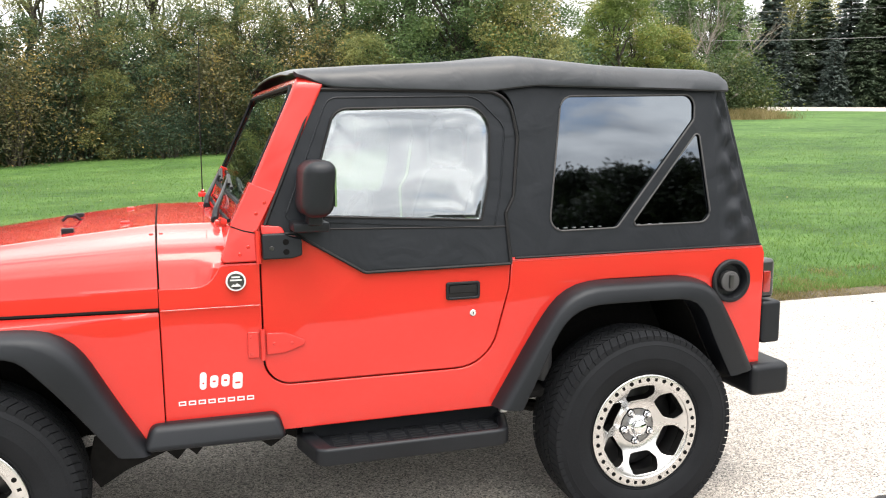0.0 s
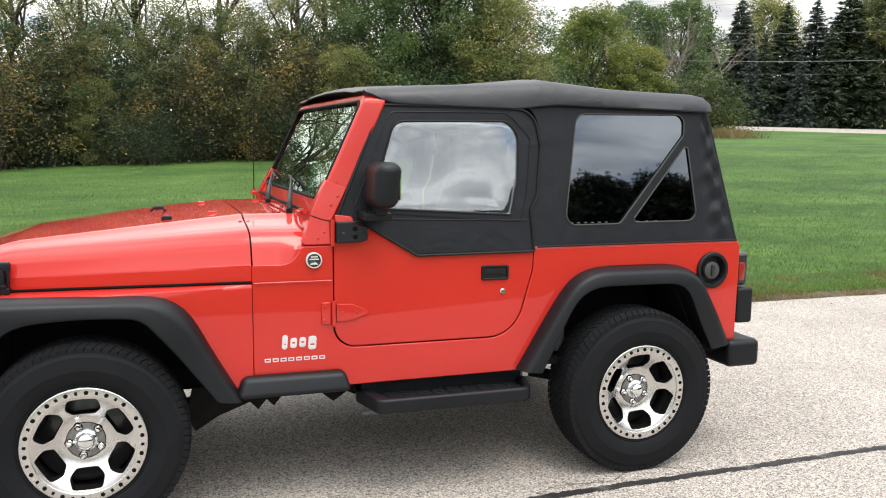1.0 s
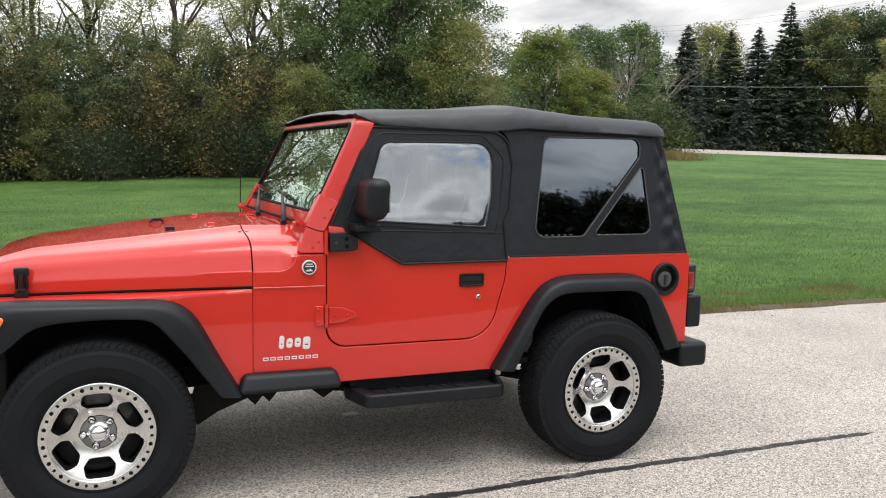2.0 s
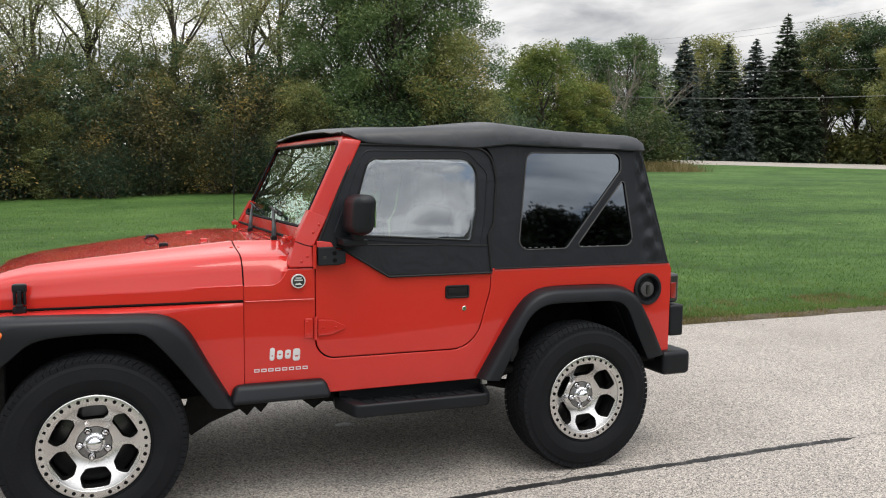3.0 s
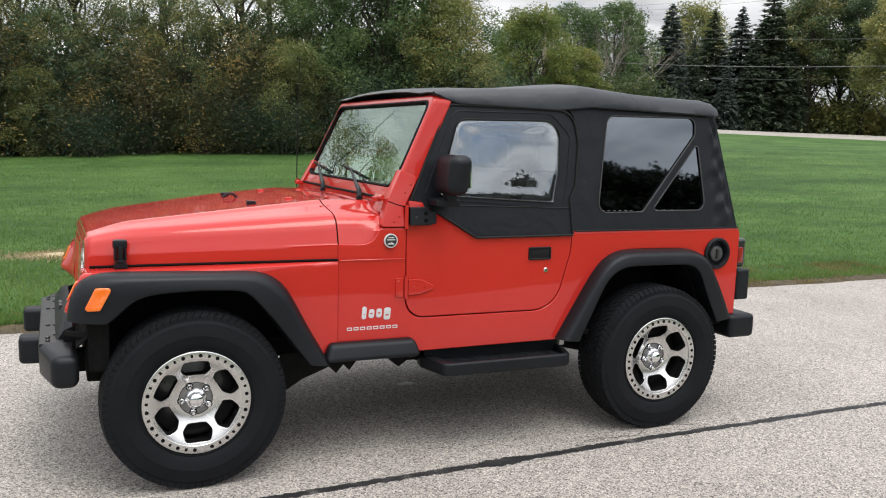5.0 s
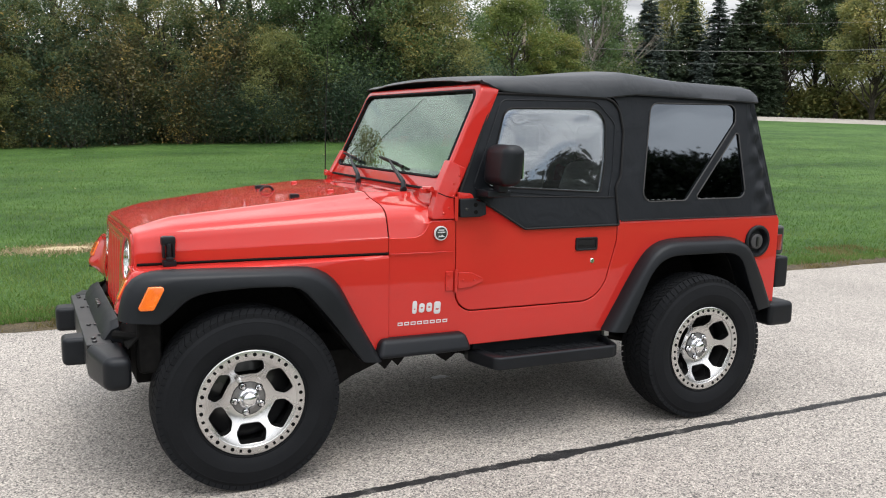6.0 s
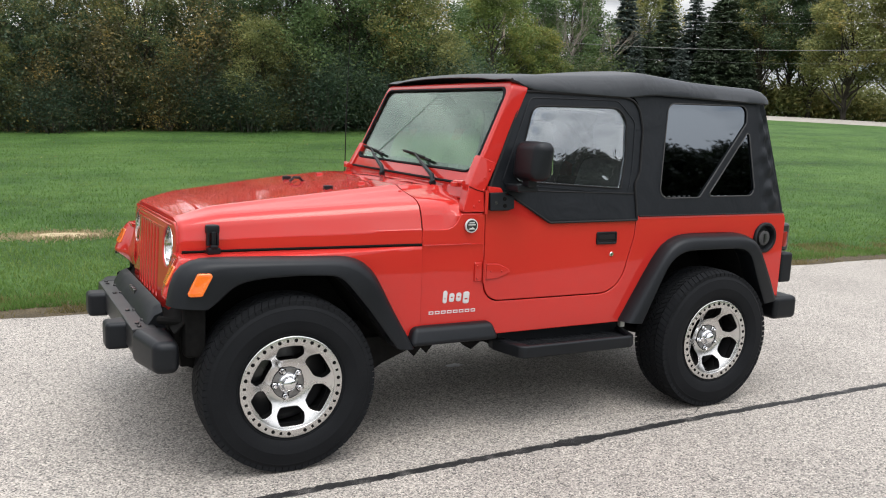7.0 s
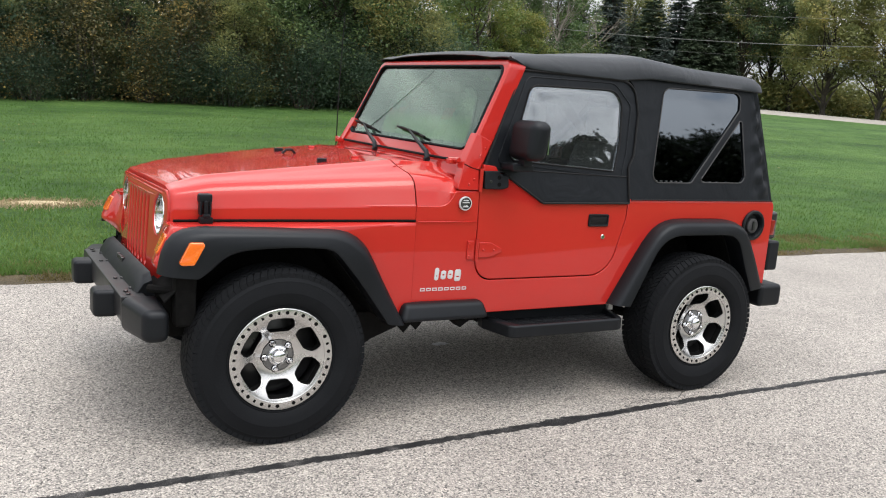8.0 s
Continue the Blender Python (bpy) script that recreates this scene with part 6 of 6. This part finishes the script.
def conifer(name, seed, tall, spread, mat, label):
    """A spruce: straight trunk, whorls of drooping boughs, each with flat sprays of needles."""
    rng, rnp = random.Random(seed), np.random.default_rng(seed)
    tree = thing(name, label, "conifer")
    wood, quads = [tube([(0, 0, -0.3), (0, 0, tall * 0.5), (0, 0, tall)], [tall * 0.016, tall * 0.01, 0.02], 8)], []
    level_z = tall * 0.05
    while level_z < tall * 0.985:
        f = level_z / tall
        reach = spread * (1 - f) ** 0.92 * rng.uniform(0.85, 1.12) + 0.06
        count = max(4, int(11 - 5 * f))
        for i in range(count):
            a = 6.283 * (i + rng.random()) / count
            z = level_z + rng.uniform(-0.6, 0.6) * tall * 0.023
            r = reach * rng.uniform(0.72, 1.12)
            drop = r * (0.32 - 0.55 * f) + 0.05
            tip = Vector((r * math.cos(a), r * math.sin(a), z - drop))
            if f < 0.8 and i % 3 == 0:
                wood.append(limb([Vector((0, 0, z)), Vector((tip.x * 0.5, tip.y * 0.5, z - drop * 0.3)), tip], 0.035, 0.01, 4))
            k = max(6, int(r * 19))
            t = rnp.uniform(0.12, 1.0, k) ** 0.8
            side = rnp.normal(0, 1, k) * 0.27 * r * (1.1 - t)
            p = np.stack([tip.x * t - side * math.sin(a), tip.y * t + side * math.cos(a), z - drop * t ** 1.5 + 0.05 * rnp.normal(0, 1, k) * r], 1)
            out = np.stack([np.cos(a + rnp.normal(0, 0.5, k)), np.sin(a + rnp.normal(0, 0.5, k)), -0.25 + 0.35 * rnp.normal(0, 1, k)], 1)
            ln = (0.16 + 0.10 * r) * rnp.uniform(0.6, 1.3, k)[:, None]
            wd = np.cross(out, rnp.normal(0, 0.4, (k, 3)) + np.array([0, 0, 1])) * 0.10 * rnp.uniform(0.6, 1.3, k)[:, None]
            quads.append(np.stack([p - out * ln * 0.5, p + wd, p + out * ln, p - wd], 1).reshape(-1, 3))
        level_z += tall * (0.024 - 0.012 * f) * rng.uniform(0.8, 1.2) + 0.02
    part("trunk", join(*wood), BARK, tree)
    tri_mesh("crown", np.concatenate(quads), 4, mat, parent=tree)
    return tree


def bare_tree(name, seed, tall, spread, label):
    rng = random.Random(seed)
    tree = thing(name, label, "tree")
    wood = []

    def grow(a, direction, length, r, depth):
        pts, p, d = [a], a, direction
        for i in range(4):
            d = (d + Vector((rng.uniform(-1, 1), rng.uniform(-1, 1), rng.uniform(-0.2, 0.6))) * 0.16).normalized()
            p = p + d * length / 4
            pts.append(p)
        wood.append(limb(pts, r, r * 0.5, 5 if depth else 7))
        if depth < 4:
            for i in range(3 if depth < 2 else 3):
                q = pts[rng.choice((2, 3, 4))]
                e = (d + Vector((rng.uniform(-1, 1), rng.uniform(-1, 1), rng.uniform(-0.2, 0.7))) * 0.8 * spread).normalized()
                grow(q, e, length * rng.uniform(0.55, 0.8), r * 0.52, depth + 1)

    for i in range(3):
        grow(Vector((0.2 * i - 0.2, 0, -0.2)), Vector((0.35 * (i - 1), rng.uniform(-0.3, 0.3), 1)).normalized(), tall * 0.36, tall * 0.011, 0)
    part("branch", join(*wood), BARE_WOOD, tree)
    return tree


def spot(az, d):
    """The place d metres off at an azimuth, in degrees from +y towards +x, as seen from where the walk begins to turn."""
    x, y = -1.25 + d * math.sin(radians(az)), -4.35 + d * math.cos(radians(az))
    return x, y, height(x, y)


def stand(proto, az, d, scale, turn, wide=1.0, first=False):
    x, y, z = spot(az, d)
    m = Matrix.Translation((x, y, z - 0.05)) @ Matrix.Rotation(radians(turn), 4, "Z") @ Matrix.Diagonal((scale * wide, scale * wide, scale, 1))
    if first:
        proto.matrix_basis = m
        return proto
    return copy_thing(proto, m)


def plant(proto, rows, group):
    proto["group"] = group
    home = Matrix.Identity(4)
    for k, row in enumerate(rows[1:]):
        proto.matrix_basis = home
        stand(proto, *row)
    proto.matrix_basis = home
    stand(proto, *rows[0], first=True)


WOODS = "trees of the wood behind the lawn"
airy = broadleaf("broadleaf_tree", 11, 15, 4.8, 0.26, 60, 720, 0.95, 0.070, LEAF_AIRY, "tall open-crowned tree with thinning yellow-green leaves", thin=0.60, limbs=3)
plant(airy, [(-12.5, 38, 0.76, 0), (-4.0, 37.5, 0.74, 140), (4.2, 38, 0.77, 290), (11.2, 42, 0.84, 100)], WOODS)
leaning = broadleaf("broadleaf_tree", 51, 15, 5.4, 0.28, 62, 720, 0.95, 0.070, LEAF_AIRY, "leaning open-crowned tree with thinning yellow-green leaves", thin=0.60, lean=0.16, limbs=3)
plant(leaning, [(-8.6, 40, 0.82, 70), (0.6, 40, 0.80, 210), (8.0, 39.5, 0.80, 30), (-17, 40, 0.8, 160)], WOODS)
wood_tree = broadleaf("broadleaf_tree", 12, 12, 4.8, 0.06, 66, 430, 0.92, 0.098, LEAF_WOOD, "leafy green woodland tree tinged with autumn yellow")
plant(wood_tree, [(-15.5, 36, 0.68, 10), (-11, 35, 0.47, 80), (-6.8, 35.5, 0.46, 150), (-2.6, 35, 0.46, 220), (1.6, 35.5, 0.48, 300), (5.6, 35, 0.50, 40), (9.6, 35.5, 0.47, 120), (12.8, 36, 0.44, 20), (-20, 37, 0.62, 120), (-25, 38, 0.50, 20)], WOODS)
dark_tree = broadleaf("broadleaf_tree", 13, 15, 5.0, 0.06, 100, 660, 1.2, 0.084, LEAF_DARK, "large dense dark green tree at the wood's edge")
plant(dark_tree, [(15.5, 37.5, 0.76, 0), (18.8, 35.5, 0.76, 120), (21.6, 38, 0.68, 240)], WOODS)
gold_edge = broadleaf("broadleaf_tree", 14, 9, 3.3, 0.06, 52, 460, 1.05, 0.082, LEAF_GOLD, "bushy tree with yellow-green autumn leaves")
plant(gold_edge, [(23.0, 34.5, 0.70, 0), (25.2, 35.5, 0.45, 90), (12.4, 33.2, 0.48, 200), (-3.4, 33.5, 0.36, 300)], WOODS)
lime = broadleaf("broadleaf_tree", 15, 10, 4.1, 0.10, 74, 360, 0.85, 0.105, LEAF_LIME, "light green feathery tree beside the wood")
plant(lime, [(28.9, 57, 0.84, 0, 1.12), (31.6, 58, 0.60, 100, 1.2), (26.6, 58, 0.55, 200, 1.2)], WOODS)
thicket = bush("bush", 21, 4.2, 2.4, 8600, 0.064, LEAF_BUSH, "dense dark bush at the edge of the lawn")
rng_t = random.Random(77)
plant(thicket, [(-18 + 2.3 * i + rng_t.uniform(-0.5, 0.5), 33.2 + rng_t.uniform(-0.8, 0.8), rng_t.uniform(0.45, 0.75), rng_t.uniform(0, 360)) for i in range(20) if i % 4 != 2]
      + [(-18 + 2.7 * i + rng_t.uniform(-0.5, 0.5), 35.8 + rng_t.uniform(-0.7, 0.7), rng_t.uniform(0.85, 1.1), rng_t.uniform(0, 360)) for i in range(17)]
      + [(27.4, 55, 0.8, 0), (30.0, 56, 0.75, 50), (32.2, 57, 0.8, 90)], "bushes along the lawn")
backing = bush("bush", 27, 4.2, 2.4, 3200, 0.10, LEAF_BUSH, "dense dark bush deeper in the wood")
plant(backing, [(-20 + 3.3 * i + rng_t.uniform(-0.5, 0.5), 39.5 + rng_t.uniform(-1.5, 1.5), rng_t.uniform(1.0, 1.25), rng_t.uniform(0, 360)) for i in range(14)], "bushes along the lawn")
russet = bush("bush", 26, 4.6, 1.7, 5600, 0.062, LEAF_RUSSET, "loose bush with browning russet leaves at the lawn's edge")
plant(russet, [(-14.2, 33.4, 0.62, 20), (-9.0, 33.0, 0.90, 110), (-5.4, 34.2, 1.10, 200), (-0.6, 33.2, 0.66, 280), (3.2, 33.6, 0.98, 60), (6.6, 33.1, 0.60, 150), (9.2, 33.5, 1.05, 240), (14.6, 33.4, 0.7, 330)], "bushes along the lawn")
side_bush = bush("bush", 22, 5.4, 3.4, 24000, 0.115, LEAF_SIDE, "rounded dark green bush with arching twigs")
plant(side_bush, [(35.3, 62, 0.86, 0), (32.9, 60, 0.80, 130)], "bushes along the lawn")
back_tree = broadleaf("broadleaf_tree", 16, 15, 5.2, 0.25, 84, 330, 1.05, 0.15, LEAF_DARK, "spreading tree behind the pale far road", thin=0.9)
plant(back_tree, [(31.7, 88, 0.84, 0), (34.6, 90, 0.88, 100), (28.2, 86, 0.72, 30)], "trees beyond the far road")
spruce = conifer("spruce", 31, 18, 3.6, NEEDLE, "tall dark green spruce beyond the far road")
plant(spruce, [(44.4, 103, 0.95, 0, 1.55), (40.9, 105, 0.80, 50, 1.55), (36.2, 104, 0.80, 100, 1.0), (43.5, 100, 0.64, 150, 1.3), (45.6, 101, 0.62, 200, 1.3), (39.7, 101, 0.60, 10, 1.2), (35.3, 106, 0.72, 20)], "spruces beyond the far road")
blue = conifer("spruce", 32, 16, 3.5, NEEDLE_BLUE, "blue-grey spruce beyond the far road")
plant(blue, [(38.2, 103, 0.92, 0, 1.55), (42.6, 103, 0.90, 60, 1.5), (41.9, 98, 0.5, 120, 1.2), (39.0, 99, 0.55, 180, 1.2)], "spruces beyond the far road")
gold_tree = broadleaf("broadleaf_tree", 17, 14, 4.6, 0.30, 76, 300, 1.1, 0.15, LEAF_GOLD, "broad tree with golden olive autumn leaves")
plant(gold_tree, [(51.9, 96, 1.05, 0), (39.8, 118, 1.18, 80), (55.0, 95, 1.0, 200), (58.5, 96, 1.05, 310)], "trees beyond the far road")
tall_thin = broadleaf("broadleaf_tree", 18, 16, 4.0, 0.36, 74, 290, 1.05, 0.15, LEAF_WOOD, "slim-trunked tree with a high thin crown", thin=0.9)
plant(tall_thin, [(46.8, 103, 1.0, 0), (48.6, 106, 1.04, 80), (49.9, 104, 0.97, 160), (45.8, 110, 0.98, 30)], "trees beyond the far road")
hedge = bush("bush", 23, 4.5, 3.6, 3400, 0.24, LEAF_GOLD, "dark shaded undergrowth beneath the far trees")
plant(hedge, [(33.0 + 1.75 * i + rng_t.uniform(-0.3, 0.3), 107 + rng_t.uniform(-3, 3), rng_t.uniform(0.75, 1.15), rng_t.uniform(0, 360)) for i in range(17)], "undergrowth beyond the far road")
bare = bare_tree("bare_tree", 41, 13, 1.0, "leafless grey tree with fine upright twigs")
plant(bare, [(33.6, 66, 0.96, 0), (32.1, 80, 0.95, 90)], "leafless trees")
twigs = bare_tree("bare_shrub", 42, 6, 1.6, "pale leafless shrub with arching twigs")
plant(twigs, [(35.1, 59, 0.90, 30)], "leafless trees")


def weed_spot(rng, n):
    x0, y0, _ = spot(37.2, 60)
    return np.stack([x0 - 0.9 + 1.3 * rng.normal(0, 1, n), y0 - 0.6 + 1.0 * rng.normal(0, 1, n)], 1)


blades("tall_weeds", 5200, weed_spot, 0.62, 0.016, VERGE_BLADE, 9, "brown dry weeds at the foot of the bush", "weeds")

rng_l = np.random.default_rng(91)
yy = 4.0 + 27 * rng_l.uniform(0, 1, 130) ** 0.8
xx = -1.4 + (yy + 4.3) * np.tan(np.radians(rng_l.uniform(-16, 50, 130)))
fallen = np.stack([xx, yy, [height(float(a), float(b)) + 0.025 for a, b in zip(xx, yy)]], 1)
tri_mesh("fallen_leaves", leaves(fallen, 0.032, rng_l, 0.1), 4, FALLEN, "scattered pale fallen leaves on the mown lawn", "leaves")

# the wood across the road, behind the walk; its leaf colour carries the shade
across = broadleaf("broadleaf_tree", 19, 11, 4.4, 0.04, 80, 320, 1.3, 0.235, LEAF_SHADE, "dense green tree across the road, leaves darkened for shade")
plant(across, [(154, 50, 0.55, 0), (149, 42, 0.80, 60), (144.5, 38, 0.76, 120), (139.5, 37, 0.76, 170), (135, 37, 0.72, 200), (130.5, 37, 0.68, 230), (126, 36, 0.68, 280)], "trees across the road")
behind = broadleaf("broadleaf_tree", 20, 11, 4.4, 0.08, 50, 60, 1.6, 0.75, LEAF_SHADE, "dense green tree across the road, leaves darkened for shade")
plant(behind, [(76, 70, 1.3, 250), (121, 37, 0.74, 20), (115, 38, 0.82, 90), (109, 39, 0.84, 130), (102, 41, 0.86, 150), (94, 50, 1.0, 190), (86, 60, 1.2, 220)] + [(160 + 8.5 * i, 58 + 6 * (i % 3), 0.62 + 0.1 * (i % 2), 40 * i) for i in range(19)], "trees across the road")

# ---- cabin ----
def seat(y):
    s = part("seat", box(0.16, 0.66, y - 0.25, y + 0.25, 0.66, 0.86, 0.06, 4), SEAT_CLOTH, jeep, "grey cloth bucket seat")
    bk = box(0.60, 0.74, y - 0.24, y + 0.24, 0.84, 1.33, 0.0, taper=lambda c: (c.x + 0.30 * (c.z - 0.84), y + (c.y - y) * (0.86 if c.z > 1.1 else 1), c.z))
    bmesh.ops.bevel(bk, geom=bk.edges[:], offset=0.045, segments=4, profile=0.5, affect="EDGES")
    part("backrest", bk, SEAT_CLOTH, s)
    part("headrest", box(0.75, 0.85, y - 0.13, y + 0.13, 1.35, 1.53, 0.04, 4), SEAT_CLOTH, s)
    part("seat_base", box(0.20, 0.64, y - 0.20, y + 0.20, 0.53, 0.67, 0.01), TRIM_GREY, s)


for sy in (-0.37, 0.37):
    seat(sy)
rear = part("rear_bench", box(1.02, 1.42, -0.375, 0.375, 0.62, 0.84, 0.05, 3), SEAT_CLOTH, jeep, "grey cloth rear bench")
part("backrest", box(1.38, 1.52, -0.375, 0.375, 0.82, 1.24, 0.05, 3), SEAT_CLOTH, rear)
dash = box(-0.32, -0.02, -0.70, 0.70, 0.92, 1.19, 0.0, taper=lambda c: (c.x - (0.06 if c.z < 1.0 and c.x > -0.2 else 0), c.y, c.z))
bmesh.ops.bevel(dash, geom=dash.edges[:], offset=0.03, segments=3, profile=0.5, affect="EDGES")
dash = part("dashboard", dash, TRIM_GREY, jeep, "dark grey dashboard")
part("instrument_hood", box(-0.10, 0.03, -0.55, -0.20, 1.14, 1.235, 0.025, 3), TRIM_GREY, dash)
ring = [(0.15 + 0.185 * 0.42 * math.cos(a), -0.37 + 0.185 * math.sin(a), 1.12 + 0.185 * 0.90 * math.cos(a)) for a in np.linspace(0, 2 * math.pi, 36, endpoint=False)]
wheel_ring = part("steering_wheel", tube(ring, 0.015, 8, closed=True), TRIM_GREY, jeep, "dark steering wheel")
part("hub", join(box(0.105, 0.160, -0.44, -0.30, 1.06, 1.16, 0.02), tube([(0.13, -0.37, 1.11), (-0.10, -0.37, 1.03)], 0.03, 8), tube([(0.14, -0.545, 1.12), (0.14, -0.195, 1.12)], 0.012, 6), tube([(0.14, -0.37, 1.10), (0.075, -0.37, 0.96)], 0.012, 6)), TRIM_GREY, wheel_ring)


def bar(pts, parent=None):
    return part("roll_bar", tube(pts, 0.034, 10), TRIM_GREY, parent or jeep)


hoop = bar([(0.86, -0.66, 0.55), (0.84, -0.655, 1.2), (0.82, -0.625, 1.55), (0.81, -0.54, 1.63), (0.81, 0.0, 1.64), (0.81, 0.54, 1.63), (0.82, 0.625, 1.55), (0.84, 0.655, 1.2), (0.86, 0.66, 0.55)])
for s in (-1, 1):
    bar([(0.81, 0.56 * s, 1.62), (1.20, 0.585 * s, 1.55), (1.46, 0.60 * s, 1.30), (1.50, 0.61 * s, 0.90)], hoop)
    bar([(0.81, 0.58 * s, 1.61), (0.30, 0.60 * s, 1.63), (-0.03, 0.60 * s, 1.645)], hoop)
part("rear_view_mirror", join(box(0.00, 0.03, -0.12, 0.12, 1.545, 1.610, 0.012), tube([(0.01, 0, 1.60), (-0.04, 0, 1.66)], 0.008, 6)), TRIM_GREY, jeep, "small dark rear view mirror")

# shift and skew the finished body meshes to line up in the camera view
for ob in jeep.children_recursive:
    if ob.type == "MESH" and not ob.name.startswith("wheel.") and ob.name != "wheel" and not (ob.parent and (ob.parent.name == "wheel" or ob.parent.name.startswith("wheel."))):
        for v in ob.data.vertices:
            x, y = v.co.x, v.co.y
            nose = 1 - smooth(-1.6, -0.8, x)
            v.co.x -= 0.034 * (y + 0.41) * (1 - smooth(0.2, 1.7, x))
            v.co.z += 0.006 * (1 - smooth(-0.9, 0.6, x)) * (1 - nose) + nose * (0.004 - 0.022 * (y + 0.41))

# ---- far things: overhead wires, pole ----
def wire(name, pts, r, label):
    return solo(name, tube(pts, r, 5), WIRE, label, "wire", group="overhead wires")


def aloft(az, d, el):
    x, y, _ = spot(az, d)
    return Vector((x, y, 1.5 + d * math.tan(radians(el))))


for e0, e1, e2, r in ((7.4, 6.9, 6.9, 0.011), (5.6, 5.2, 5.3, 0.024), (4.8, 4.4, 4.4, 0.007), (8.9, 9.9, 12.0, 0.010), (8.6, 9.5, 11.4, 0.010)):
    a, b = aloft(29.9, 78, e0), aloft(61, 78, e2)
    mid_z = aloft(46, 74, e1).z
    wire("overhead_wire", [a.lerp(b, k / 24) + Vector((0, 0, (mid_z - (a.z + b.z) / 2) * 4 * (k / 24) * (1 - k / 24))) for k in range(25)], r, "thin overhead utility wire above the far road")
pole = thing("utility_pole", "weathered wooden utility pole among the trees", "utility pole", spot(29.9, 78))
part("post", tube([(0, 0, -0.2), (0, 0, 6), (0, 0, 11.2)], [0.17, 0.15, 0.12], 10), POLE_WOOD, pole)
part("crossarm", box(-0.9, 0.9, -0.06, 0.06, 10.4, 10.55, 0.01), POLE_WOOD, pole)
